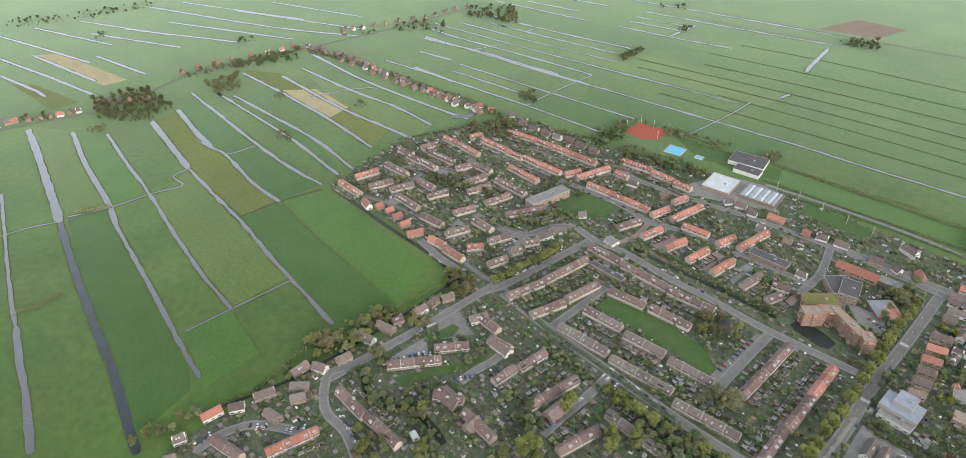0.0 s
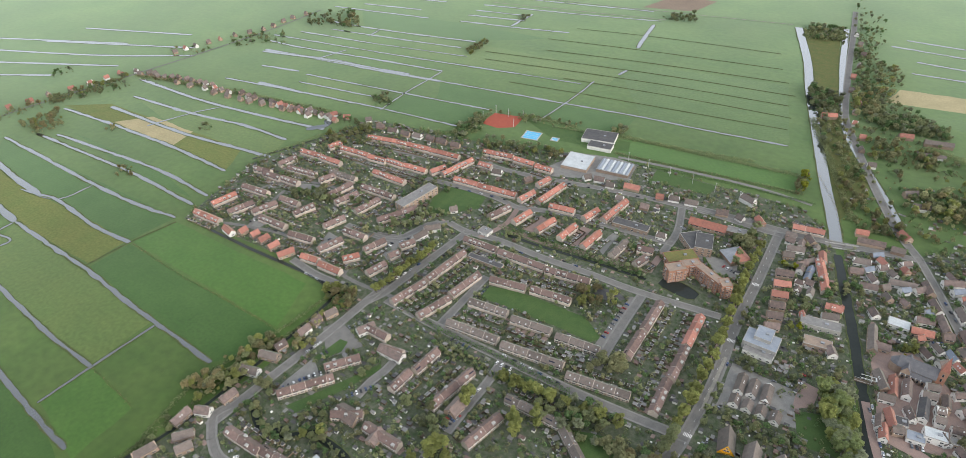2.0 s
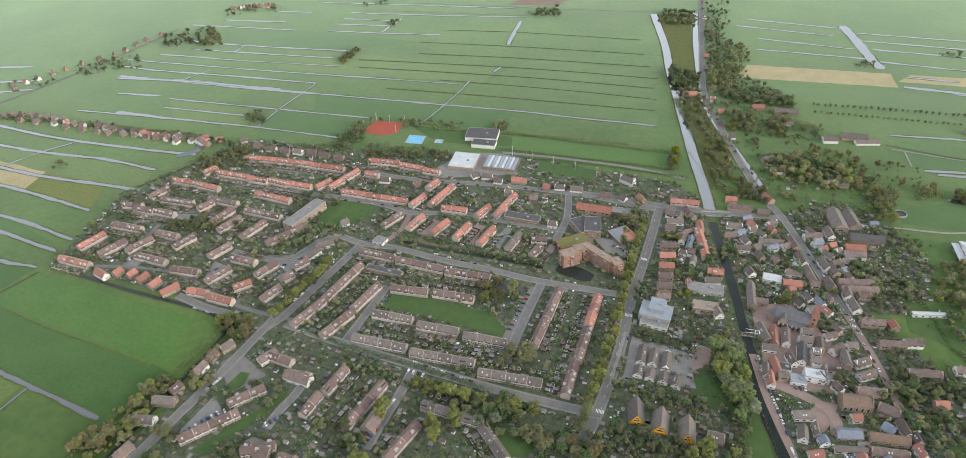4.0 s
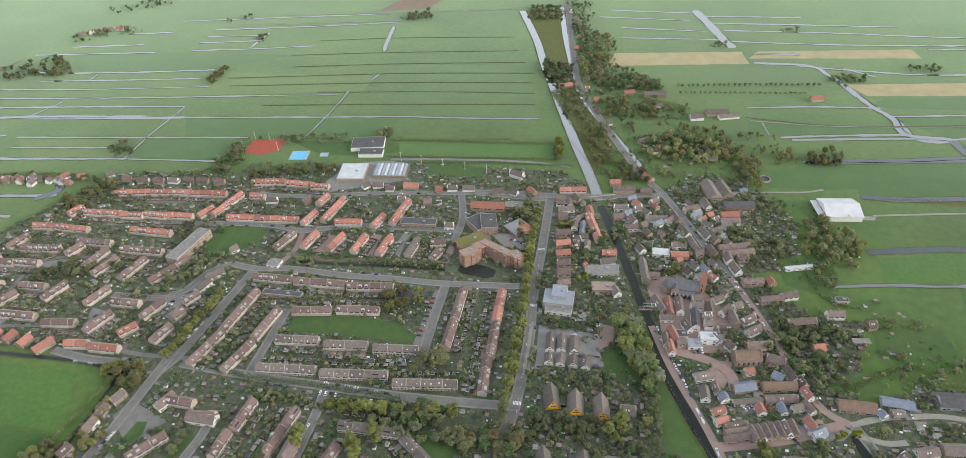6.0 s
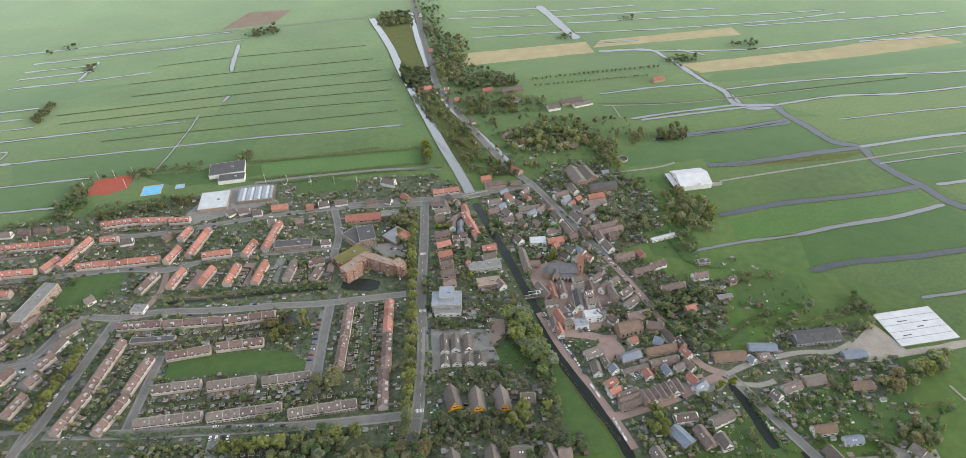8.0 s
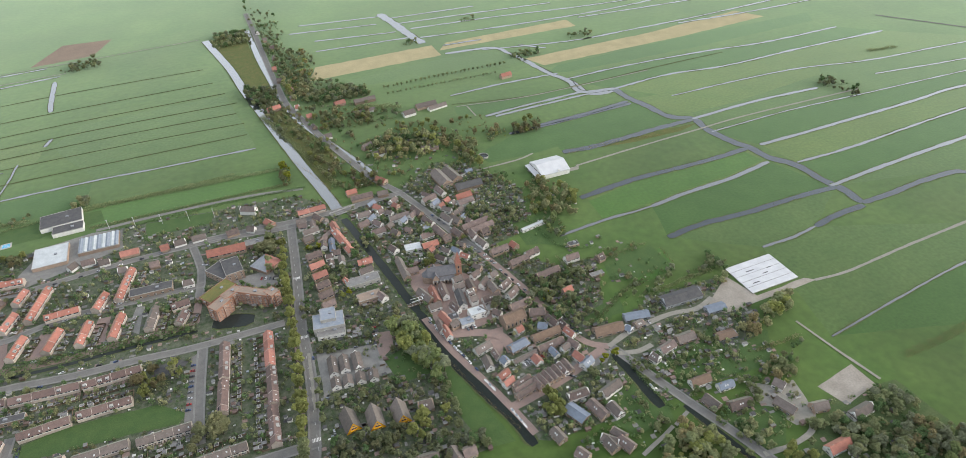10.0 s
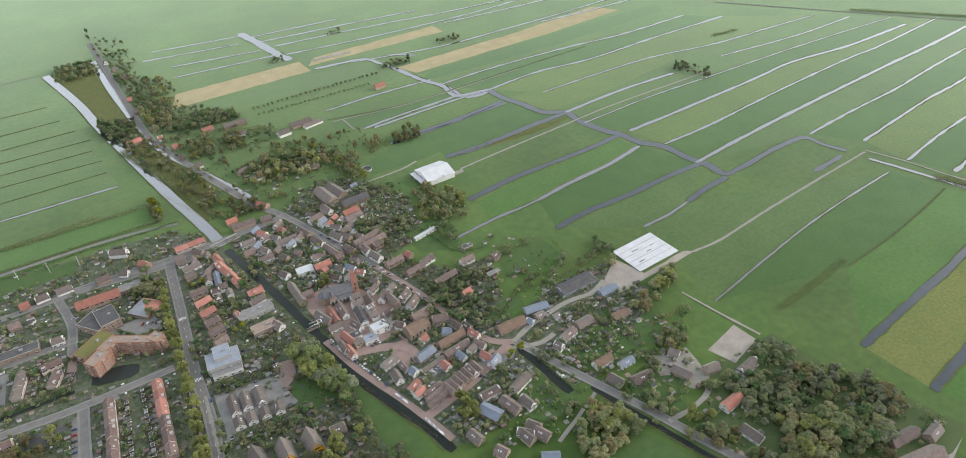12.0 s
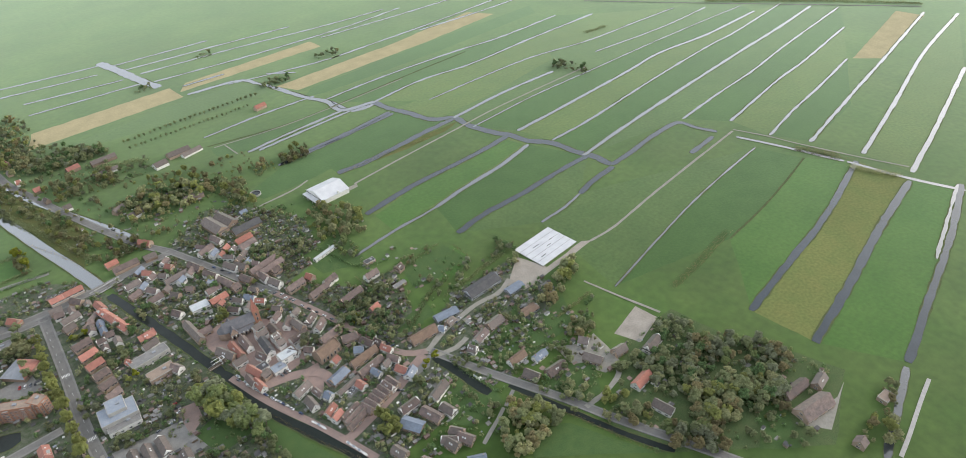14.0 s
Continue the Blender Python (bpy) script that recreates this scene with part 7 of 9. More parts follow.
def church():
    ob = thing("church", 94.5, 469.9, -5, "old brick church with a slate roof, buttresses and a tall spire", "church")
    FOOT.append((96.5, 469.9, -5, 20, 10))
    part("nave", Build().gable(-13, 14, 5.5, 8.5, 15.5).made("nave", ["brick"]), ob)
    part("roof", Build().slopes(-13.2, 14.2, 6.0, 8.0, 15.5, 0.25).made("roof", ["slate"]), ob)
    a = [(-13 - 5.2 * math.cos(radians(q)), 5.2 * math.sin(radians(q))) for q in (-90, -45, -20, 20, 45, 90)]
    b = Build().add([(x, y, 0) for x, y in a] + [(x, y, 8.2) for x, y in a], [(i + 1, i, 6 + i, 7 + i) for i in range(5)])
    part("apse", b.made("apse", ["brick"]), ob)
    b = Build().add([(x * 1.0 + (-0.4 if abs(y) < 5 else 0), y * 1.06, 8.1) for x, y in a] + [(-12.8, 0, 14.6)], [(i + 1, i, 6) for i in range(5)])
    part("apse_roof", b.made("apse_roof", ["slate"]), ob)
    for s in (-1, 1):
        part("aisle", Build().box(-9, min(s * 5.5, s * 8.6), 0, 12, max(s * 5.5, s * 8.6), 4.6).made("aisle", ["brick"]), ob)
        b = Build().add([(-9.2, s * 8.9, 4.5), (12.2, s * 8.9, 4.5), (12.2, s * 5.4, 7.2), (-9.2, s * 5.4, 7.2), (-9.2, s * 8.9, 4.75), (12.2, s * 8.9, 4.75), (12.2, s * 5.4, 7.45), (-9.2, s * 5.4, 7.45)], [(0, 1, 2, 3), (4, 5, 6, 7), (0, 1, 5, 4), (1, 2, 6, 5), (3, 0, 4, 7)])
        part("aisle_roof", b.made("aisle_roof", ["slate"]), ob)
        for i in range(6):
            part("arched_window", ARCH, ob, scaled(-7 + 3.5 * i, s * 8.62, 0.9, 0, 0.9, 0.75))
            part("buttress", Build().box(-0.35, -0.9, 0, 0.35, 0.9, 4.4).add([(-0.45, -1.0, 4.4), (0.45, -1.0, 4.4), (0.45, 0.6, 5.6), (-0.45, 0.6, 5.6)], [(0, 1, 2, 3)], 1).made("buttress", ["brick", "concrete"]), ob, pose(-8.75 + 3.5 * i, s * 9.2, 0, 0, 0, 0 if s < 0 else 180))
    part("transept", Build().gable(-8.4, 8.4, 3.2, 7.5, 12.5).made("transept", ["brick"]), ob, pose(-6, 0, 0, 0, 0, 90))
    part("transept_roof", Build().slopes(-8.7, 8.7, 3.6, 7.0, 12.5).made("transept_roof", ["slate"]), ob, pose(-6, 0, 0, 0, 0, 90))
    tower = part("tower", Build().box(-2.9, -2.9, 0, 2.9, 2.9, 17).box(-3.1, -3.1, 16.6, 3.1, 3.1, 17.1).made("tower", ["brickorange"]), ob, pose(17, 0, 0))
    b = Build().add([(-2.9, -2.9, 17.1), (2.9, -2.9, 17.1), (2.9, 2.9, 17.1), (-2.9, 2.9, 17.1), (0, 0, 31)], [(0, 1, 4), (1, 2, 4), (2, 3, 4), (3, 0, 4)])
    part("spire", b.made("spire", ["roof_o"]), tower)
    for q in range(4):
        for z in (6.5, 11.5):
            part("arched_window", ARCH, tower, pose(0, 0, 0, 0, 0, 90 * q) @ scaled(0, -2.93, z, 0, 0.85, 0.85))
    part("cross", Build().box(-0.06, -0.06, 31, 0.06, 0.06, 32.6).box(-0.45, -0.05, 31.9, 0.45, 0.05, 32.02).made("cross", ["steel"]), tower)


church()


def chapel():
    ob = thing("chapel", 139.7, 391.6, 11.5, "brick chapel with a tan-tiled roof and tall arched windows", "church")
    FOOT.append((139.7, 391.6, 11.5, 12, 8))
    part("wall", Build().gable(-10.5, 10.5, 5.8, 7, 11).made("wall", ["brick"]), ob)
    part("roof", Build().slopes(-10.4, 10.4, 6.1, 6.8, 11, 0.2).made("roof", ["roof_t"]), ob)
    for e in (-1, 1):
        b = Build()
        prof = [(-6.2, 0)]                                         # one outline that climbs in steps to the ridge and down again
        for i in range(6):
            prof += [(-6.2 + i, 7.6 + (i - 1) * 0.9 if i else 0), (-6.2 + i, 7.6 + i * 0.9)]
        prof = prof[1:] + [(-y, z) for y, z in prof[:0:-1]]
        n = len(prof)
        b.add([(e * 10.5 - 0.35, y, z) for y, z in prof] + [(e * 10.5 + 0.35, y, z) for y, z in prof], [tuple(range(n - 1, -1, -1)), tuple(range(n, 2 * n))] + [(i, (i + 1) % n, n + (i + 1) % n, n + i) for i in range(n)])
        part("stepped_gable", b.made("stepped_gable", ["brick"]), ob)
    for s in (-1, 1):
        for i in range(5):
            part("arched_window", ARCH, ob, scaled(-8 + 4 * i, s * 5.85, 1.2, 0, 1.0, 1.0))


chapel()


def white_hall():
    big = Matrix.Scale(1.25, 4)
    ob = thing("farm_hall", 267.4, 618, 5, "large white metal-clad farm hall with an open gable", "barn")
    FOOT.append((265.5, 618, 5, 25, 18))
    part("wall", Build().gable(-14.5, 14.5, 13.5, 5, 9.3).made("wall", ["white"]), ob, big)
    part("roof", Build().slopes(-14.9, 14.9, 14, 4.85, 9.4, 0.2).made("roof", ["membrane"]), ob, big)
    # dark panels on the closed wall paint the shade inside the open gable
    for y in (-9, 0, 9):
        part("gate", Build().box(-14.6, y - 3.4, 0, -14.5, y + 3.4, 4.4).made("gate", ["roofdark"]), ob, big)
    part("lean_to", Build().box(-20, -12.5, 3.4, -14.6, 12.5, 3.7).made("lean_to", ["membrane"]), ob, big)
    for y in (-12, -4, 4, 12):
        part("post", Build().box(-19.8, y - 0.12, 0, -19.56, y + 0.12, 3.4).made("post", ["steel"]), ob, big)
    part("vent_box", Build().box(2, -13.8, 4.9, 3.6, -12.6, 7.2).made("vent_box", ["white"]), ob, big)


white_hall()


def white_slab():
    big = Matrix.Diagonal((1.25, 1.25, 1.0, 1))
    ob = thing("building_shell", 383.2, 373.5, 5.5, "low new building under wide white roof sheets", "building")
    FOOT.append((383.2, 373.5, 5.5, 28, 20))
    part("wall", Build().box(-21.2, -15.2, 0, 21.2, 15.2, 1.0).made("wall", ["concrete"]), ob, big)
    for i in range(5):
        y = -12.4 + 6.2 * i
        part("sheet", Build().box(-21.4, y - 2.9, 1.0, 21.4, y + 2.9, 1.25).made("sheet", ["membrane"]), ob, big)
        part("gutter", Build().box(-20.5, y + 2.92, 1.0, 20.5, y + 3.28, 1.1).made("gutter", ["roofgrey"]), ob, big)
    for x, y, w in ((-6, 5.5, 7), (3, -1, 5), (-11, -7, 6), (10, 3, 4)):
        part("slot", Build().box(x - w / 2, y - 0.4, 1.25, x + w / 2, y + 0.4, 1.3).made("slot", ["roofdark"]), ob, big)


white_slab()


def round_tank():
    n = 28
    b = Build()
    ring = [(6.4, 0), (6.4, 2.4), (6.0, 2.4), (6.0, 0.5)]
    b.add([(r * math.cos(6.2832 * i / n), r * math.sin(6.2832 * i / n), z) for r, z in ring for i in range(n)], [(k * n + i, k * n + (i + 1) % n, (k + 1) * n + (i + 1) % n, (k + 1) * n + i) for k in range(3) for i in range(n)])
    ob = thing("round_tank", 202.6, 675.1, 0, "round open concrete tank beside a farm track", "tank", me=b.made("round_tank", ["concrete"]))
    part("fill", Build().add([(6.0 * math.cos(6.2832 * i / n), 6.0 * math.sin(6.2832 * i / n), 1.2) for i in range(n)], [tuple(range(n))]).made("fill", ["water_dark"]), ob)


round_tank()


def swimming_pool(x, y, lx, ly, turn):
    ob = thing("swimming_pool", x, y, turn, "outdoor swimming pool with bright blue water", "pool")
    FOOT.append((x, y, turn, lx / 2 + 2, ly / 2 + 2))
    b = Build()
    for u0, v0, u1, v1 in ((-lx / 2 - 1.5, -ly / 2 - 1.5, lx / 2 + 1.5, -ly / 2), (-lx / 2 - 1.5, ly / 2, lx / 2 + 1.5, ly / 2 + 1.5), (-lx / 2 - 1.5, -ly / 2, -lx / 2, ly / 2), (lx / 2, -ly / 2, lx / 2 + 1.5, ly / 2)):
        b.box(u0, v0, 0, u1, v1, 0.35)
    part("rim", b.made("rim", ["concrete"]), ob)
    part("basin", Build().box(-lx / 2, -ly / 2, 0, lx / 2, ly / 2, 0.2).made("basin", ["pool_blue"]), ob)
    for i in range(1, 4):
        part("lane_line", Build().box(-lx / 2, -0.08, 0.2, lx / 2, 0.08, 0.24).made("lane_line", ["paint"]), ob, pose(0, -ly / 2 + ly * i / 4, 0))


swimming_pool(-360, 672.1, 19.9, 18.9, 8)
swimming_pool(-328.7, 677.1, 7.6, 6.6, 8)


def mast(x, y, h):
    ob = thing("light_mast", x, y, 0, "tall slim white floodlight mast at a sports field", "mast", "sports field masts", Build().box(-0.16, -0.16, 0, 0.16, 0.16, h).made("light_mast", ["paint"]))
    part("lamp_head", Build().box(-0.9, -0.15, h - 0.2, 0.9, 0.15, h + 0.4).made("lamp_head", ["steel"]), ob)


for x, y in ((-226.1, 671.7), (-199.2, 667.4), (-171.4, 663), (-143.3, 658.6), (-116.3, 654.2), (-88.2, 649.7), (-434.2, 704.7), (-439.5, 679.7), (-393.4, 709.1), (-392.3, 680.6), (-413.2, 703.3)):
    mast(x, y, 12)


def pyramid_hall():
    ob = thing("sports_hall", -65.6, 547.6, 45, "brick hall under a broad pyramid roof, red and grey-green", "hall")
    FOOT.append((-65.6, 547.6, 45, 14, 14))
    part("wall", Build().box(-10.5, -10.5, 0, 10.5, 10.5, 4.2).made("wall", ["brick"]), ob)
    v = [(-11.2, -11.2, 4.2), (11.2, -11.2, 4.2), (11.2, 11.2, 4.2), (-11.2, 11.2, 4.2), (0, 0, 8.5)]
    part("roof", Build().add(v, [(0, 1, 4), (1, 2, 4)], 0).add(v, [(2, 3, 4), (3, 0, 4)], 1).add(v, [(3, 2, 1, 0)], 1).made("roof", ["roof_r", "tin"]), ob)


pyramid_hall()


def bridge(x0, y0, x1, y1, wide):
    d = Vector((x1 - x0, y1 - y0))
    ob = thing("bridge", (x0 + x1) / 2, (y0 + y1) / 2, math.degrees(math.atan2(d.y, d.x)), "concrete road bridge with pale railings over the canal", "bridge")
    h = d.length / 2
    part("deck", Build().box(-h - 2, -wide / 2, 0.1, h + 2, wide / 2, 0.5).made("deck", ["asphalt"]), ob)
    for s in (-1, 1):
        part("kerb", Build().box(-h - 2, s * wide / 2 - 0.2, 0.5, h + 2, s * wide / 2 + 0.2, 0.75).made("kerb", ["concrete"]), ob)
        rail = part("railing", Build().box(-h - 2, s * wide / 2 - 0.06, 1.5, h + 2, s * wide / 2 + 0.06, 1.62).box(-h - 2, s * wide / 2 - 0.04, 1.1, h + 2, s * wide / 2 + 0.04, 1.18).made("railing", ["paint"]), ob)
        for i in range(8):
            u = -h - 2 + (2 * h + 4) * i / 7
            part("post", Build().box(u - 0.06, s * wide / 2 - 0.05, 0.75, u + 0.06, s * wide / 2 + 0.05, 1.5).made("post", ["paint"]), rail)
    return ob


bridge(8.2, 613.4, 33.7, 620, 8)
bridge(250.5, 308.4, 253.1, 316.6, 3)


def drawbridge():
    ob = thing("drawbridge", 62.3, 442.4, 6, "small white wooden drawbridge across the canal", "bridge")
    part("deck", Build().box(-7, -1.8, 0.4, 7, 1.8, 0.8).made("deck", ["timber"]), ob)
    for s in (-1, 1):
        part("post", Build().box(4.2, s * 1.9 - 0.2, 0.4, 4.6, s * 1.9 + 0.2, 6.2).made("post", ["paint"]), ob)
        part("beam", Build().box(-3.2, s * 1.9 - 0.14, 6.0, 8.0, s * 1.9 + 0.14, 6.35).made("beam", ["paint"]), ob)
        part("rail", Build().box(-7, s * 1.8 - 0.06, 1.7, 7, s * 1.8 + 0.06, 1.85).made("rail", ["paint"]), ob)
        part("rod", Build().box(-3.1, s * 1.9 - 0.05, 0.8, -3.0, s * 1.9 + 0.05, 6.0).made("rod", ["steel"]), ob)
    part("cross_beam", Build().box(4.2, -1.7, 5.6, 4.6, 1.7, 6.0).made("cross_beam", ["paint"]), ob)
    part("counterweight", Build().box(7.0, -1.75, 5.6, 8.0, 1.75, 6.4).made("counterweight", ["paint"]), ob)


drawbridge()


def crossing(x, y, wide, turn):
    ob = thing("zebra_crossing", x, y, turn, "white striped pedestrian crossing on the asphalt", "road marking", z=0.58)
    ob["kind"] = "structure"
    for i in range(6):
        u = -wide / 2 + wide * (i + 0.5) / 6
        part("stripe", Build().box(u - 0.3, -1.7, -0.03, u + 0.3, 1.7, 0.0).made("stripe", ["paint"]), ob)


crossing(-40, 323.8, 6.5, 0)
crossing(-38.5, 517.7, 6.5, 0)
crossing(-38.6, 434.8, 6.5, 0)
for i in range(26):
    y = 292.1 + 11.74 * i
    ob = thing("lane_mark", -39.6 + 0.0030 * (y - 292.1), y, 0, "white dash on the asphalt road", "road marking", "lane marks", Build().box(-0.1, -1.5, -0.03, 0.1, 1.5, 0.0).made("lane_mark", ["paint"]), 0.585)
    ob["kind"] = "structure"


def infill(count, seed, turn, *ring):
    """Small old houses packed into what is left between the streets."""
    r = random.Random(seed)
    ring = list(ring)
    xs, ys = [p[0] for p in ring], [p[1] for p in ring]
    for _ in range(1500):
        x, y = r.uniform(min(xs), max(xs)), r.uniform(min(ys), max(ys))
        if count and inside(x, y, ring) and is_free(x, y, 4.0):
            a = radians(turn + r.choice((0, 90)) + r.uniform(-6, 6))
            h, wide, eave = r.uniform(3.2, 5.5), r.uniform(5.5, 7.5), r.uniform(3.0, 5.2)
            house(x - math.cos(a) * h, y - math.sin(a) * h, x + math.cos(a) * h, y + math.sin(a) * h, wide, eave, eave + wide * 0.45, r.choice("bbddrs"), r.choice(("brick", "white", "white")))
            count -= 1


# ---- what fills the gardens between the houses ----
def fill(count, seed, *ring, over=False):
    """Shrubs, small trees, outbuildings, terraces and clutter wherever no house, road, water or lawn lies."""
    r = random.Random(seed)
    ring = list(ring)
    xs, ys = [p[0] for p in ring], [p[1] for p in ring]
    tiles = {}
    made = 0
    while made < count:
        made += 1
        x, y = r.uniform(min(xs), max(xs)), r.uniform(min(ys), max(ys))
        s = r.random() if over else r.random() * 0.78 + 0.22
        if not inside(x, y, ring) or not is_free(x, y, 1.0, over):
            continue
        plants, built = tiles.setdefault((int(x // 80), int(y // 80)), (Build(), Build()))
        if s < 0.55:
            size = r.uniform(1.2, 3.2)
            v, f = leaf_cloud(r.random(), [(x, y, size * 0.6, size * 0.75, size * 0.75, size * 0.8)], 10 + int(size * 5), 0.62)
            k = r.choice((0, 0, 0, 1, 1, 2))
        elif s < 0.68:
            h = r.uniform(4.5, 8.0)
            v, f = leaf_cloud(r.random(), [(x, y, h * 0.6, h * 0.3, h * 0.3, h * 0.36), (x + h * 0.12, y, h * 0.5, h * 0.22, h * 0.22, h * 0.25), (x, y - h * 0.14, h * 0.7, h * 0.2, h * 0.2, h * 0.25)], 64, 0.68)
            built.box(x - 0.12, y - 0.12, 0, x + 0.12, y + 0.12, h * 0.5, 0)
            k = r.choice((0, 1, 2))
        else:
            if s < 0.78 and is_free(x, y, 2.2, over):
                w, d, h = r.uniform(1.2, 2.2), r.uniform(1.0, 1.6), r.uniform(2.0, 2.5)
                t = r.choice((1, 1, 2, 2, 3))
                built.box(x - w, y - d, 0, x + w, y + d, h, r.choice((0, 0, 5)))
                built.box(x - w - 0.15, y - d - 0.15, h, x + w + 0.15, y + d + 0.15, h + 0.14, t)
            elif s < 0.92:
                w, d = r.uniform(1.0, 2.6), r.uniform(0.8, 2.0)
                built.box(x - w, y - d, 0, x + w, y + d, 0.22, r.choice((4, 4, 6, 1)))
            else:
                w, d = r.uniform(0.4, 1.2), r.uniform(0.3, 0.9)
                built.box(x - w, y - d, 0, x + w, y + d, r.uniform(0.5, 1.1), r.choice((5, 5, 5, 4, 1, 7)))
            continue
        plants.add(v, f, k)
    for plants, built in tiles.values():
        if plants.v:
            tagged(new("garden_plants", plants.made("garden_plants", ["leaf_oak", "leaf_hedge", "leaf_autumn"])), "shrubs and small trees of village gardens", "garden plants", kind="stuff")
        if built.v:
            tagged(new("garden_clutter", built.made("garden_clutter", ["timber", "roofdark", "roofgrey", "roof_b", "paving", "white", "brickpink", "roofblue", "gravel"])), "sheds, terraces and odds and ends in gardens", "garden clutter", kind="stuff")


infill(10, 9, 0, (-33, 618), (0, 614), (18, 544), (16, 524), (-8, 524), (-9, 579), (-32, 569))
infill(10, 8, -50, (112, 622), (143, 594), (148, 517), (129, 549))
infill(12, 7, -50, (41, 613), (85, 629), (116, 534), (97, 510), (62, 532))
infill(5, 6, 20, (107, 384), (172, 376), (186, 340), (174, 331), (120, 346), (101, 354))
infill(10, 5, -52, (75, 482), (125, 534), (166, 415), (178, 383), (130, 394), (103, 395), (79, 422))
fill(24000, 11, (-607, 318), (-634, 442), (-594, 550), (-578, 606), (-404, 625), (-243, 671), (-29, 668), (10, 632), (32, 554), (57, 455), (65, 364), (82, 275), (-103, 258), (-211, 180), (-324, 63), (-378, 22), (-384, 58), (-376, 134), (-362, 212), (-360, 295), (-393, 316), (-432, 327), (-510, 324))
fill(13000, 12, (24, 614), (42, 638), (89, 639), (143, 684), (180, 663), (222, 590), (202, 515), (157, 503), (204, 451), (246, 449), (215, 355), (273, 381), (338, 383), (349, 360), (346, 323), (287, 275), (124, 267), (105, 275), (68, 416), (56, 474))
fill(520, 31, (208, 330), (280, 319), (336, 296), (323, 246), (314, 219), (264, 210), (239, 270), over=True)
fill(420, 32, (339, 233), (395, 226), (411, 174), (436, 128), (433, 97), (360, 75), (272, 145), (266, 187), over=True)
fill(350, 33, (176, 321), (208, 312), (231, 261), (197, 234), (141, 251), over=True)
fill(260, 34, (205, 326), (279, 330), (298, 297), (271, 275), (220, 275), over=True)
fill(110, 35, (190, 656), (232, 602), (284, 574), (256, 513), (179, 496), (161, 517), over=True)
fill(140, 36, (219, 485), (289, 474), (319, 416), (265, 373), (204, 382), over=True)
fill(300, 37, (44, 684), (78, 780), (191, 758), (197, 664), (114, 660), over=True)
fill(220, 38, (-50, 867), (-4, 811), (72, 658), (29, 642), (1, 777), over=True)
fill(200, 39, (4, 477), (61, 397), (65, 339), (23, 319), (0, 371), over=True)

# ---- trees and hedges ----
tree_line(15, 11.6, 'lime', (-339, 327), (-336, 361), (-330, 410))
tree_line(6, 10.1, 'oak', (-496, 418), (-469, 436), (-435, 436))
tree_line(18, 13.6, 'lime', (-47, 332), (-46, 414), (-48, 519), (-48, 579))
tree_line(4, 13.2, 'oak', (-51, 298), (-48, 322))
tree_line(4, 7.9, 'oak', (-34, 333), (-33, 386))
tree_line(5, 14.5, 'lime', (-188, 299), (-174, 298), (-153, 299), (-135, 298))
tree_line(4, 11.9, 'oak', (-135, 296), (-114, 297), (-90, 298))
grove(14, 12.1, 'autumn', (-391, 315), (-353, 322), (-348, 298), (-374, 296))
grove(22, 11.4, 'autumn', (-602, 537), (-564, 590), (-532, 549), (-571, 525))
grove(19, 10.5, 'oak', (-544, 417), (-506, 440), (-483, 424), (-521, 407))
grove(26, 9.2, 'oak', (-432, 392), (-375, 410), (-355, 473), (-383, 466), (-405, 408))
grove(8, 13.4, 'autumn', (-176, 432), (-160, 439), (-151, 416), (-167, 407))
grove(2, 13.4, 'lime', (-153, 428), (-144, 436), (-138, 425), (-145, 417))
grove(7, 13.6, 'autumn', (-130, 362), (-103, 365), (-102, 352), (-122, 342))
grove(22, 9, 'oak', (-411, 637), (-322, 657), (-319, 632), (-398, 616))
grove(16, 8.9, 'oak', (-466, 641), (-450, 688), (-424, 659), (-432, 610))
tree_line(10, 7.4, 'oak', (-448, 700), (-387, 714), (-310, 730))
grove(2, 12.2, 'autumn', (-388, 226), (-384, 239), (-374, 226))
grove(7, 10.8, 'autumn', (-414, 174), (-394, 189), (-380, 182), (-400, 161))
grove(7, 10.8, 'autumn', (-404, 198), (-381, 216), (-358, 198), (-384, 186))
grove(4, 12.2, 'autumn', (-358, 198), (-353, 206), (-336, 196), (-349, 189))
grove(14, 10.8, 'autumn', (-395, 160), (-391, 195), (-370, 199), (-364, 188), (-382, 156))
grove(5, 10.8, 'autumn', (-394, 223), (-385, 244), (-369, 232), (-385, 217))
grove(5, 10.8, 'autumn', (-363, 238), (-360, 253), (-342, 253), (-348, 237))
grove(4, 10.8, 'lime', (-422, 15), (-408, 28), (-394, 20), (-405, 9))
grove(7, 9.5, 'autumn', (-407, 30), (-404, 63), (-392, 63), (-392, 29))
grove(2, 17.8, 'lime', (-208, 274), (-197, 286), (-184, 270), (-194, 260))
grove(2, 12.3, 'lime', (-294, 175), (-285, 191), (-267, 184), (-280, 170))
grove(5, 16.5, 'lime', (-210, 200), (-195, 230), (-177, 216), (-199, 189))
grove(2, 13.8, 'lime', (-249, 156), (-240, 172), (-230, 164), (-240, 154))
grove(6, 13.8, 'lime', (-167, 267), (-148, 287), (-132, 273), (-151, 253))
grove(2, 12.3, 'lime', (-286, 134), (-284, 143), (-268, 135), (-277, 128))
grove(4, 9.6, 'oak', (-290, 246), (-283, 265), (-268, 254), (-282, 242))
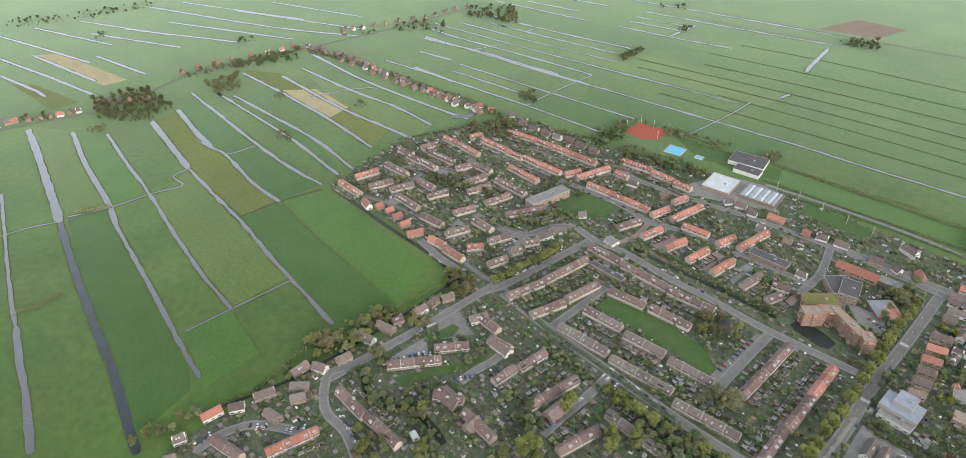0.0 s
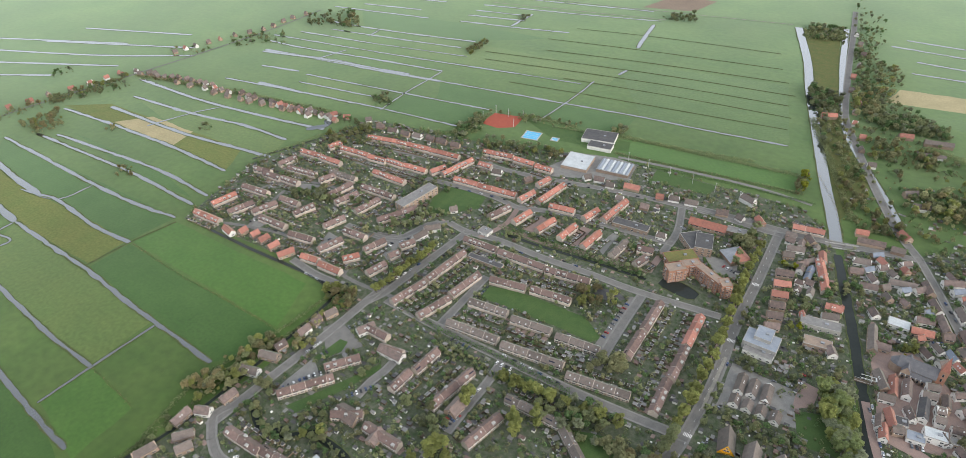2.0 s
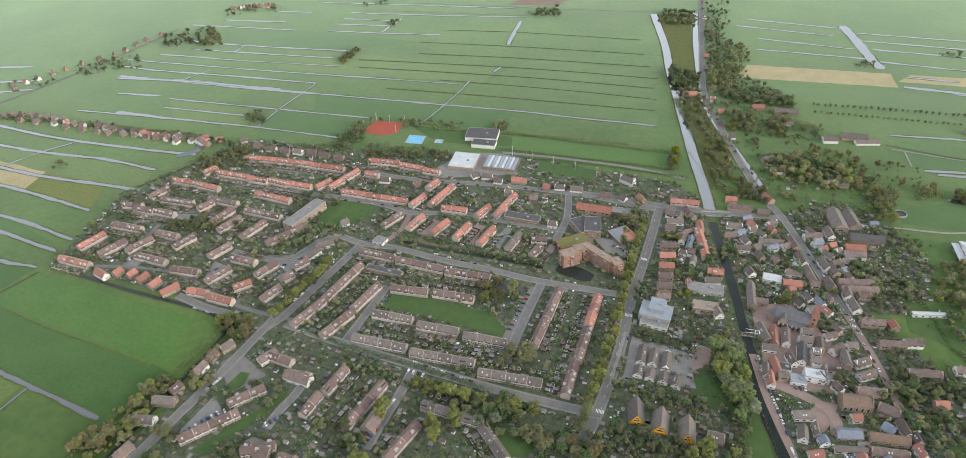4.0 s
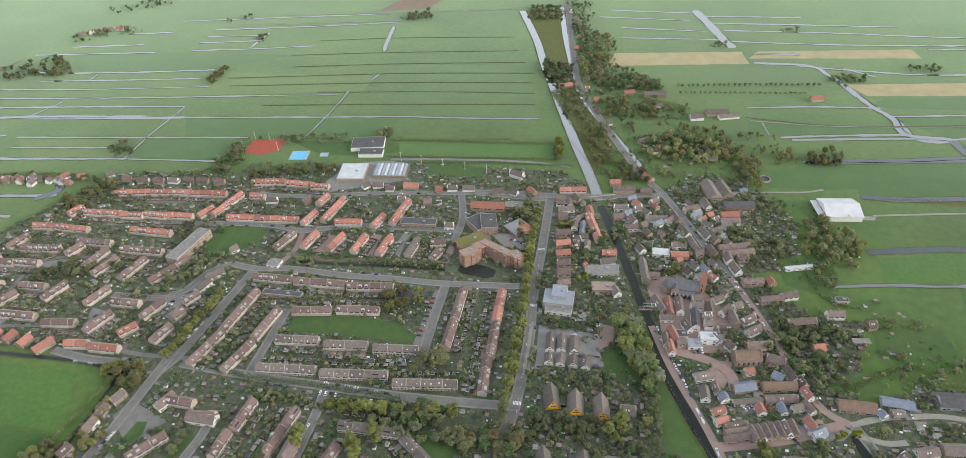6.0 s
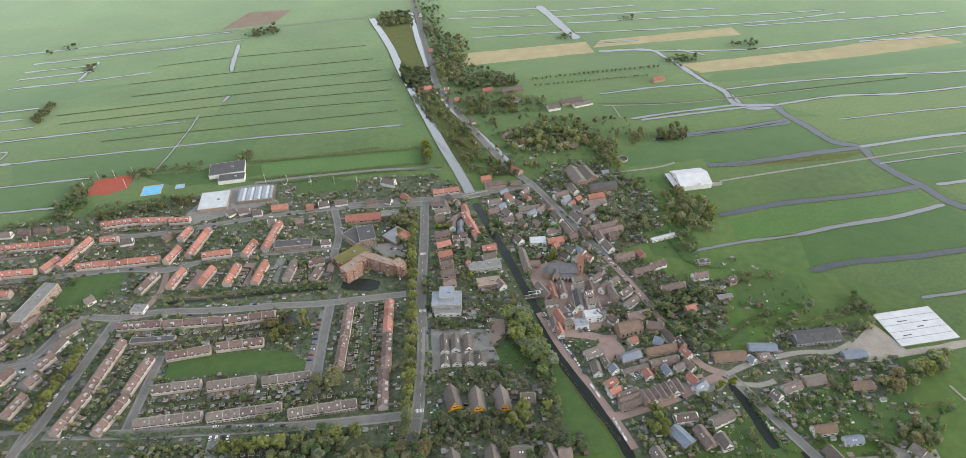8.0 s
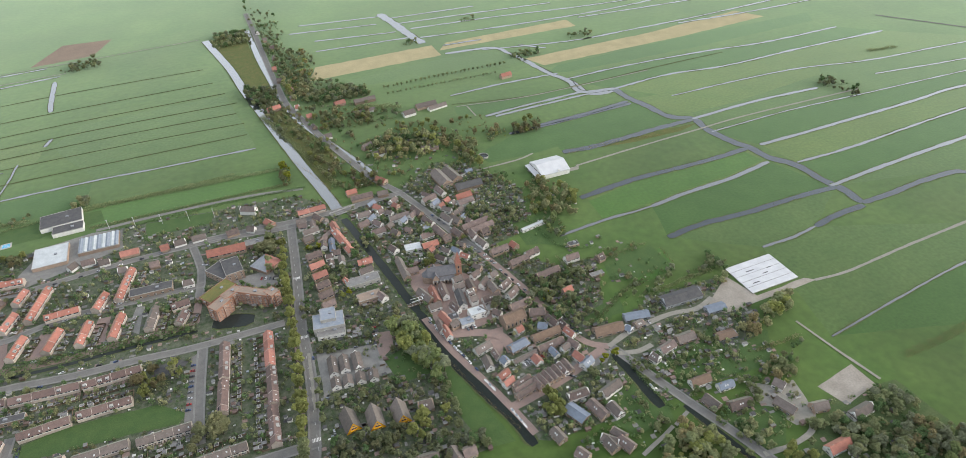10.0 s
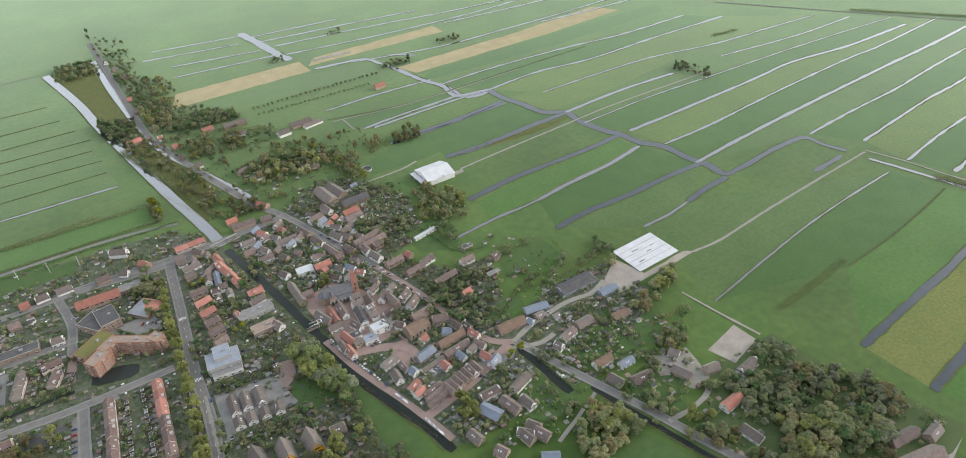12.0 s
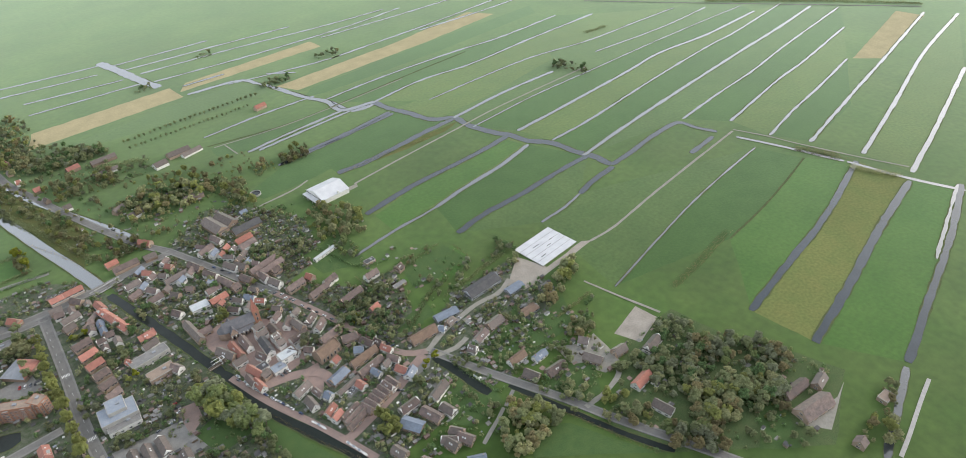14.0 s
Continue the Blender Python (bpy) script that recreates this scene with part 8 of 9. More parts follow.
grove(2, 10.9, 'oak', (-351, 193), (-346, 205), (-330, 193), (-340, 184))
grove(5, 11, 'oak', (-237, 240), (-204, 240), (-199, 228), (-224, 228))
tree_line(6, 12.8, 'oak', (-63, 530), (-61, 580), (-59, 609))
grove(7, 13.2, 'oak', (-76, 586), (-53, 597), (-51, 562), (-75, 563))
grove(32, 17.7, 'willow', (35, 416), (54, 419), (68, 359), (61, 345), (42, 380))
grove(8, 9.6, 'oak', (41, 355), (68, 354), (68, 296), (41, 301))
grove(26, 9.7, 'oak', (-33, 316), (23, 317), (22, 297), (-32, 288))
grove(5, 13.8, 'lime', (29, 318), (45, 320), (45, 300), (29, 298))
grove(2, 11, 'lime', (56, 318), (67, 321), (67, 307), (55, 307))
grove(19, 8.1, 'oak', (-35, 359), (36, 362), (34, 343), (-34, 349))
grove(8, 13.8, 'autumn', (-78, 288), (-35, 302), (-32, 275), (-77, 276))
grove(14, 6.8, 'oak', (-31, 416), (19, 418), (18, 406), (-31, 408))
grove(2, 9.5, 'lime', (-3, 491), (7, 490), (7, 471), (-3, 472))
grove(5, 7.9, 'yellow', (-28, 563), (-1, 564), (-1, 557), (-28, 556))
grove(4, 9.5, 'oak', (-38, 483), (-28, 486), (-26, 455), (-38, 455))
grove(8, 8.1, 'oak', (8, 446), (43, 453), (46, 428), (8, 429))
grove(4, 10.7, 'lime', (76, 491), (97, 504), (95, 490), (78, 481))
grove(4, 10.6, 'oak', (89, 551), (110, 556), (107, 536), (88, 537))
grove(1, 7.9, 'lime', (123, 519), (134, 529), (132, 519))
grove(2, 12.2, 'oak', (124, 424), (135, 422), (130, 400), (121, 404))
grove(5, 12.3, 'lime', (136, 305), (145, 308), (142, 284), (131, 279))
grove(2, 9.6, 'oak', (175, 317), (184, 319), (179, 306))
grove(5, 7.9, 'oak', (25, 566), (45, 572), (51, 543), (31, 539))
grove(4, 9.4, 'oak', (12, 550), (31, 544), (26, 524), (11, 529))
grove(38, 11.9, 'autumn', (213, 583), (246, 605), (277, 557), (258, 521), (215, 539))
grove(22, 7.9, 'oak', (146, 578), (204, 569), (206, 526), (164, 538))
grove(8, 9.4, 'willow', (217, 525), (244, 534), (238, 494), (219, 491))
grove(8, 7.8, 'oak', (188, 651), (231, 622), (205, 598), (183, 625))
grove(26, 9.5, 'oak', (157, 424), (207, 430), (204, 385), (166, 378), (158, 408))
grove(8, 10, 'oak', (-54, 934), (-40, 839), (-3, 751), (-21, 821), (-55, 969))
grove(29, 9.1, 'autumn', (-7, 760), (25, 761), (42, 650), (14, 662))
grove(16, 8.9, 'oak', (-22, 850), (1, 814), (30, 754), (-3, 769))
grove(8, 9.9, 'oak', (-70, 969), (-43, 969), (-35, 912), (-62, 911))
grove(29, 9.9, 'oak', (-7, 935), (96, 945), (102, 904), (-2, 913))
grove(26, 8.5, 'oak', (-21, 1133), (32, 1119), (41, 972), (-12, 971))
grove(42, 11.6, 'autumn', (61, 761), (109, 771), (189, 741), (188, 696), (74, 706))
grove(16, 12.9, 'autumn', (175, 725), (205, 726), (195, 654), (168, 661))
grove(7, 10.2, 'autumn', (224, 736), (253, 737), (243, 707), (219, 706))
grove(19, 10.2, 'autumn', (265, 741), (306, 747), (294, 713), (258, 712))
grove(19, 7.6, 'oak', (55, 845), (133, 857), (132, 810), (63, 816))
grove(5, 11.7, 'autumn', (-42, 724), (-30, 741), (-30, 683), (-37, 690))
tree_line(28, 5.9, 'oak', (121, 920), (220, 932), (326, 941))
tree_line(26, 4.7, 'oak', (123, 898), (216, 905), (301, 912))
grove(14, 8.6, 'oak', (343, 979), (397, 985), (388, 956), (341, 956))
grove(8, 8.4, 'oak', (469, 1024), (514, 1026), (504, 1001), (462, 1002))
grove(6, 7.2, 'oak', (189, 1106), (218, 1111), (213, 1078), (186, 1078))
grove(5, 7, 'oak', (310, 1170), (342, 1175), (339, 1151), (308, 1152))
grove(16, 7, 'oak', (-109, 1269), (-62, 1269), (-55, 1199), (-98, 1199))
grove(22, 7, 'oak', (-51, 1307), (-14, 1306), (-6, 1135), (-32, 1135))
grove(14, 7.5, 'oak', (-622, 663), (-591, 670), (-581, 656), (-613, 650))
grove(19, 8.5, 'autumn', (-598, 879), (-597, 931), (-585, 931), (-578, 862))
grove(16, 10.6, 'oak', (-366, 1187), (-321, 1230), (-305, 1184), (-354, 1166))
grove(6, 7, 'oak', (-610, 1076), (-588, 1086), (-575, 1057), (-598, 1049))
grove(7, 6.8, 'oak', (-705, 1157), (-664, 1188), (-652, 1160), (-695, 1137))
grove(16, 11.6, 'autumn', (-925, 950), (-899, 947), (-832, 878), (-865, 871))
grove(22, 7.9, 'oak', (-966, 1052), (-862, 1106), (-835, 1082), (-928, 1015))
grove(26, 7.7, 'oak', (-987, 1202), (-891, 1280), (-865, 1234), (-952, 1169))
thicket(5.8, 4.7, 'oak', (-455, 628), (-439, 696))
thicket(3.6, 3.6, 'oak', (-337, 707), (-226, 723), (-95, 741))
grove(64, 11.1, 'autumn', (-1086, 207), (-1057, 279), (-948, 277), (-937, 232), (-1000, 187))
grove(8, 8.6, 'oak', (-1089, 106), (-1072, 154), (-1050, 147), (-1072, 106))
grove(22, 11, 'autumn', (-1015, 351), (-1002, 403), (-948, 381), (-955, 343))
grove(35, 8.5, 'oak', (-1062, 416), (-1032, 527), (-980, 508), (-1028, 410))
grove(5, 7.4, 'autumn', (-986, 166), (-980, 188), (-952, 180), (-964, 158))
grove(4, 7.4, 'autumn', (-892, 406), (-886, 420), (-864, 409), (-875, 399))
grove(4, 7.5, 'oak', (-778, 474), (-769, 491), (-749, 475), (-761, 463))
grove(5, 7.6, 'autumn', (-776, 345), (-763, 362), (-738, 346), (-752, 332))
grove(26, 8.2, 'oak', (-1021, 723), (-954, 805), (-902, 759), (-977, 702))
grove(29, 10.5, 'oak', (-971, 886), (-915, 960), (-838, 879), (-930, 847))
grove(42, 7.9, 'oak', (-1619, 204), (-1553, 334), (-1522, 461), (-1469, 453), (-1491, 302), (-1563, 190))
grove(8, 7, 'oak', (-1065, 640), (-1025, 696), (-983, 668), (-1024, 619))
grove(5, 6.9, 'oak', (-1398, 308), (-1383, 330), (-1346, 318), (-1361, 298))
grove(6, 7, 'oak', (-1167, 481), (-1153, 516), (-1114, 495), (-1134, 470))
grove(6, 7.5, 'oak', (-626, 658), (-607, 683), (-583, 656), (-603, 638))
thicket(11, 3.0, 'hedge', (-288, 480), (-238, 479), (-183, 480), (-132, 481))
thicket(5.1, 3.9, 'hedge', (-317, 329), (-258, 320), (-197, 319), (-132, 315))
thicket(3.7, 2.4, 'hedge', (207, 529), (222, 476), (253, 465))
thicket(3.9, 3.1, 'oak', (-364, 302), (-369, 268), (-376, 209), (-383, 151), (-388, 96), (-396, 58))
thicket(3.5, 3.5, 'oak', (-636, 453), (-615, 506), (-602, 546))
thicket(8.4, 4.7, 'autumn', (754, 306), (770, 272), (769, 261))
thicket(8.4, 4.7, 'autumn', (758, 239), (767, 215), (778, 193))
thicket(6.6, 4.4, 'oak', (876, 772), (927, 769))
thicket(3.6, 1.1, 'reed', (302, 646), (378, 652), (433, 646))
thicket(8.5, 4.3, 'oak', (1176, 729), (1331, 566), (1441, 431))
thicket(3.9, 2, 'reed', (234, 250), (249, 209), (264, 167), (272, 145))
thicket(2.5, 1.9, 'reed', (75, 364), (90, 320), (107, 283))
thicket(2.4, 1.9, 'reed', (-24, 750), (6, 683), (23, 615))
grove(54, 12.2, 'grey', (375, 198), (413, 176), (437, 130), (413, 117), (383, 156), (356, 178))
grove(35, 13.5, 'oak', (360, 157), (403, 132), (388, 112), (354, 117), (350, 151))
grove(29, 13.6, 'autumn', (331, 166), (364, 140), (343, 120), (310, 139))
grove(26, 12.3, 'grey', (295, 158), (329, 130), (308, 111), (282, 139))
grove(8, 10.9, 'autumn', (282, 185), (300, 176), (285, 160), (273, 173))
grove(14, 10.8, 'oak', (376, 231), (407, 216), (383, 191), (360, 211))
grove(19, 10.9, 'oak', (329, 218), (362, 201), (361, 158), (316, 172))
grove(32, 12.4, 'autumn', (220, 248), (246, 234), (227, 207), (194, 204), (187, 224))
grove(6, 11, 'oak', (234, 222), (254, 209), (245, 199), (228, 209))
grove(8, 10.9, 'autumn', (280, 208), (296, 195), (273, 177), (261, 187))
grove(8, 10.8, 'autumn', (317, 284), (344, 267), (321, 252), (304, 271))
grove(8, 12.2, 'autumn', (409, 66), (436, 53), (405, 34), (387, 54))
grove(5, 9.5, 'autumn', (439, 73), (463, 62), (436, 47))
grove(6, 8.1, 'oak', (373, 98), (388, 92), (356, 74), (345, 84))
grove(5, 8.2, 'oak', (210, 266), (213, 248), (195, 240))
grove(5, 8.1, 'oak', (293, 267), (304, 257), (285, 238), (275, 245))
grove(5, 8.1, 'oak', (340, 118), (365, 102), (337, 91), (319, 103))
tree_line(8, 13.2, 'lime', (-188, 299), (-135, 301), (-80, 305))
tree_line(16, 13.8, 'lime', (-50, 320), (-48, 384), (-48, 463), (-50, 540))
grove(19, 12.4, 'oak', (-148, 279), (-78, 288), (-35, 298), (-32, 275))
grove(16, 8, 'oak', (168, 449), (209, 438), (205, 422), (168, 424))
grove(14, 7.8, 'oak', (-442, 504), (-388, 527), (-374, 505), (-406, 477))
grove(19, 7.9, 'oak', (133, 579), (196, 563), (183, 512), (161, 522))
grove(8, 8, 'oak', (-8, 525), (16, 519), (15, 499), (-6, 501))
grove(5, 6.8, 'oak', (-26, 427), (-9, 421), (-9, 414), (-26, 415))
grove(6, 8.2, 'oak', (67, 349), (81, 307), (69, 301), (56, 330))
grove(19, 9.7, 'oak', (22, 297), (79, 296), (81, 273), (21, 275))
grove(6, 9.6, 'oak', (308, 227), (319, 209), (296, 196))
grove(16, 6.7, 'oak', (-176, 516), (-75, 529), (-73, 517), (-161, 506))
grove(19, 6.7, 'oak', (-285, 479), (-132, 482), (-132, 473), (-283, 469))
thicket(6.8, 4.5, 'oak', (-1013, 540), (-869, 568), (-733, 585), (-629, 595))
thicket(7, 5.8, 'oak', (-55, 889), (-20, 793), (22, 669))
thicket(9.2, 5.7, 'oak', (82, 871), (132, 849))
grove(29, 8.5, 'autumn', (-1045, 333), (-1027, 432), (-1010, 539), (-1030, 544), (-1058, 449), (-1077, 359))
grove(35, 6.2, 'oak', (-993, 541), (-859, 561), (-724, 578), (-620, 587), (-630, 597), (-738, 590), (-877, 574), (-1010, 558))
grove(22, 7.2, 'oak', (-31, 1233), (-15, 1233), (8, 949), (-12, 960))
grove(22, 7.6, 'oak', (8, 894), (45, 789), (73, 692), (85, 692), (58, 799), (25, 894))
grove(22, 8.8, 'oak', (-54, 964), (-21, 908), (13, 834), (-18, 807), (-51, 886))
grove(19, 7.8, 'autumn', (45, 826), (94, 701), (133, 580), (112, 596), (68, 706))
grove(32, 10.9, 'oak', (320, 217), (351, 205), (367, 162), (342, 151), (320, 168), (324, 193))
grove(19, 9.6, 'oak', (367, 205), (398, 185), (367, 162), (354, 182))
grove(19, 10.9, 'autumn', (376, 146), (391, 119), (372, 98), (351, 114))
grove(16, 8.1, 'oak', (249, 251), (286, 219), (265, 207), (248, 235))
grove(48, 8.2, 'oak', (-73, 1472), (-13, 1355), (1, 1150), (28, 977), (2, 971), (-36, 1120), (-64, 1319))
grove(35, 8.7, 'oak', (-10, 1001), (38, 993), (105, 913), (82, 853), (20, 884))
grove(32, 8.9, 'autumn', (-44, 899), (8, 903), (44, 783), (65, 689), (28, 700), (-6, 769))
grove(32, 10.2, 'autumn', (88, 809), (147, 796), (234, 778), (235, 736), (156, 724), (103, 726))
grove(14, 9.8, 'oak', (750, 726), (765, 668), (741, 646), (718, 698))
grove(19, 8.1, 'oak', (-348, 174), (-339, 176), (-307, 160), (-288, 169), (-304, 175), (-310, 168), (-334, 180))
grove(22, 8.2, 'oak', (-309, 187), (-297, 209), (-261, 184), (-238, 177), (-240, 166), (-266, 170))
grove(8, 10.9, 'autumn', (-298, 131), (-283, 154), (-253, 142), (-275, 120))
grove(42, 4.7, 'oak', (-258, 308), (-226, 310), (-186, 302), (-185, 295), (-220, 297), (-255, 300))
grove(19, 10.9, 'oak', (-168, 308), (-127, 310), (-87, 312), (-110, 286), (-142, 286))
grove(7, 13.6, 'autumn', (-134, 341), (-114, 370), (-99, 361), (-117, 339))
grove(8, 9.7, 'oak', (-233, 244), (-216, 253), (-197, 239), (-210, 227))
grove(35, 10.6, 'oak', (-138, 1256), (-69, 1260), (-64, 1199), (-118, 1185))
grove(35, 11.1, 'oak', (-79, 992), (-33, 989), (-26, 926), (-64, 925))
grove(35, 11.1, 'autumn', (-25, 1011), (14, 994), (31, 911), (-14, 925))
grove(38, 11.2, 'oak', (14, 946), (99, 945), (100, 904), (22, 901))
grove(35, 10.1, 'autumn', (16, 869), (90, 855), (87, 807), (23, 817))
grove(35, 10.2, 'oak', (66, 761), (163, 765), (162, 728), (79, 721))
grove(22, 9.1, 'autumn', (35, 695), (68, 683), (76, 654), (43, 652))
grove(29, 9.6, 'oak', (-44, 1173), (-21, 1170), (-4, 1011), (-23, 1012))
grove(22, 9.7, 'autumn', (-4, 1108), (28, 1120), (30, 994), (4, 1002))

thicket(2.2, 1.1, 'reed', (-491, 135), (-422, 127))
thicket(2.6, 1.1, 'reed', (-614, 260), (-531, 252), (-447, 250), (-387, 246))
thicket(6.6, 4.4, 'autumn', (-631, -11), (-624, 8), (-630, 29))
thicket(7.7, 4.4, 'autumn', (-769, 88), (-757, 102), (-755, 117))
thicket(8, 2.2, 'reed', (541, 264), (487, 255), (429, 248))
thicket(3.9, 1.5, 'reed', (760, 287), (767, 271), (780, 244))
thicket(6, 4.5, 'oak', (-257, 724), (-186, 727), (-119, 730), (-39, 733))
thicket(5, 3.5, 'oak', (-246, 680), (-152, 687), (-31, 695))
thicket(7, 5, 'oak', (-397, 706), (-367, 716), (-318, 718))
thicket(4, 3, 'hedge', (-217, 667), (-125, 678), (-16, 682))
thicket(6, 4, 'oak', (-491, 610), (-465, 621), (-428, 644))
grove(26, 9, 'oak', (-451, 621), (-455, 697), (-435, 674), (-437, 618))
grove(20, 9, 'autumn', (-417, 622), (-365, 635), (-306, 663), (-298, 636), (-405, 609))
grove(9, 9, 'grey', (-399, 711), (-366, 728), (-318, 726), (-324, 706), (-387, 697))
grove(5, 11, 'yellow', (-40, 745), (-31, 746), (-26, 702), (-34, 698))
grove(12, 8, 'oak', (-685, 574), (-637, 587), (-561, 599), (-555, 585), (-673, 567))
grove(8, 10, 'oak', (-276, 741), (-257, 744), (-255, 728), (-271, 725))
grove(12, 8, 'oak', (268, 389), (308, 412), (312, 407), (273, 380))
grove(6, 7, 'grey', (207, 404), (233, 409), (227, 392), (201, 389))
grove(6, 7, 'oak', (198, 381), (225, 385), (218, 363), (196, 363))
grove(16, 15, 'autumn', (320, 317), (389, 342), (377, 323), (327, 306))
grove(4, 9, 'autumn', (331, 375), (353, 389), (344, 369))
grove(5, 7, 'oak', (281, 326), (301, 326), (296, 313), (276, 313))
grove(3, 9, 'lime', (175, 414), (186, 419), (184, 404), (174, 403))
grove(9, 5, 'grey', (230, 446), (291, 456), (289, 445), (231, 435))
grove(5, 8, 'autumn', (311, 274), (339, 281), (328, 265), (310, 265))
grove(3, 9, 'yellow', (191, 323), (206, 329), (205, 317), (192, 315))
grove(5, 8, 'lime', (131, 302), (145, 305), (139, 283), (130, 282))
grove(6, 6, 'oak', (211, 322), (215, 296), (221, 288), (218, 314))
grove(6, 7, 'oak', (285, 274), (300, 265), (287, 245), (277, 253))
grove(7, 6, 'oak', (310, 399), (344, 404), (341, 391), (309, 386))
grove(6, 6, 'grey', (206, 450), (211, 421), (219, 419), (212, 448))
grove(5, 7, 'oak', (199, 284), (202, 269), (211, 267), (209, 285))
thicket(4, 3, 'oak', (-385, 101), (-393, 131), (-398, 176), (-385, 232), (-375, 307))
grove(9, 8, 'grey', (-394, 166), (-390, 199), (-378, 198), (-383, 164))
grove(10, 8, 'autumn', (-385, 201), (-376, 242), (-366, 241), (-372, 199))
grove(8, 8, 'autumn', (-371, 248), (-365, 292), (-355, 290), (-360, 248))
grove(5, 9, 'oak', (-367, 291), (-365, 313), (-346, 314), (-349, 292))
grove(6, 7, 'oak', (-381, 104), (-389, 151), (-381, 152), (-370, 107))
thicket(3, 3, 'oak', (211, 463), (220, 437), (258, 445), (303, 452))
thicket(5, 4, 'oak', (212, 370), (250, 394), (278, 402))
thicket(4, 4, 'oak', (267, 381), (307, 389), (342, 393))
thicket(3, 3, 'hedge', (187, 355), (188, 385), (191, 426))
thicket(3, 2.5, 'hedge', (214, 322), (215, 296), (222, 265))
thicket(4, 3, 'autumn', (363, 295), (340, 293), (318, 292))
thicket(3, 2, 'reed', (313, 411), (314, 425), (314, 440))
thicket(3, 3, 'oak', (278, 307), (275, 282), (290, 273))
thicket(3, 2.5, 'hedge', (255, 312), (260, 298), (275, 292))
grove(7, 10, 'oak', (351, 416), (363, 399), (353, 389), (338, 399))
grove(5, 8, 'grey', (263, 423), (270, 399), (268, 383), (251, 383))
grove(6, 8, 'oak', (201, 437), (213, 421), (232, 421), (231, 435))
grove(6, 6, 'oak', (218, 314), (238, 291), (230, 286), (209, 306))
grove(6, 7, 'oak', (248, 311), (274, 308), (266, 294), (245, 295))
grove(5, 8, 'oak', (350, 291), (366, 291), (339, 268), (333, 276))

# ---- cars and boats in place ----
parked(5, 0, -253.6, 365.5, -253.2, 390.6)
parked(9, 90, -133.2, 381.9, -130.9, 434.8)
parked(4, 90, -246.3, 316, -223.9, 314.3)
parked(4, 90, -198.9, 312.5, -181.5, 312.3)
parked(7, 90, -282.9, 221, -267.3, 243.4)
parked(5, 90, -327.7, 212.2, -310.9, 236.3)
parked(7, 90, -202.6, 232.1, -199.1, 253)
parked(3, 0, -206.3, 440.4, -181.2, 443.3)
parked(3, 0, -280.9, 450.8, -244.9, 449.9)
parked(2, 0, -184.5, 483.5, -167.3, 482.2)
parked(2, 0, -314.9, 340.6, -311.4, 360.6)
parked(2, 0, -356.4, 383.6, -351.7, 420.2)
parked(4, 0, -422.8, 316.7, -392.2, 315.9)
parked(3, 90, -536.7, 349, -530.3, 359.9)
parked(3, 0, -369.3, 401.5, -360.5, 422)
parked(3, 90, -439.6, 370.9, -424.1, 366.7)
parked(3, 90, -374.9, 388.2, -375.1, 399)
parked(3, 0, -205.8, 259.5, -200.9, 274.8)
parked(4, 90, -333.4, 279.3, -321.9, 298.9)
parked(8, 90, -333, 200.6, -316.8, 231.3)
parked(6, 60, -324.5, 140.9, -285.2, 132.1)
parked(4, 90, -349.6, 83.5, -347.9, 93)
parked(2, 90, -330.8, 243.2, -327.8, 251.5)
parked(6, 90, -198.6, 234.1, -194.4, 254)
parked(4, 0, -196.7, 264, -194.2, 283.5)
parked(4, 0, -343.9, 239.9, -340.5, 255.2)
parked(3, 60, -369.3, 48.4, -373.1, 60.1)
parked(4, 60, -334.4, 98.6, -325.9, 114.8)
parked(4, 90, 130.5, 340.9, 141.4, 345.6)
parked(3, 90, 147.2, 343.6, 158.2, 348.4)
parked(4, 60, 182.9, 372, 189.8, 356.7)
parked(2, 60, 178.2, 382.5, 182.9, 380.9)
parked(5, 60, 127.9, 516.2, 146.7, 486.4)
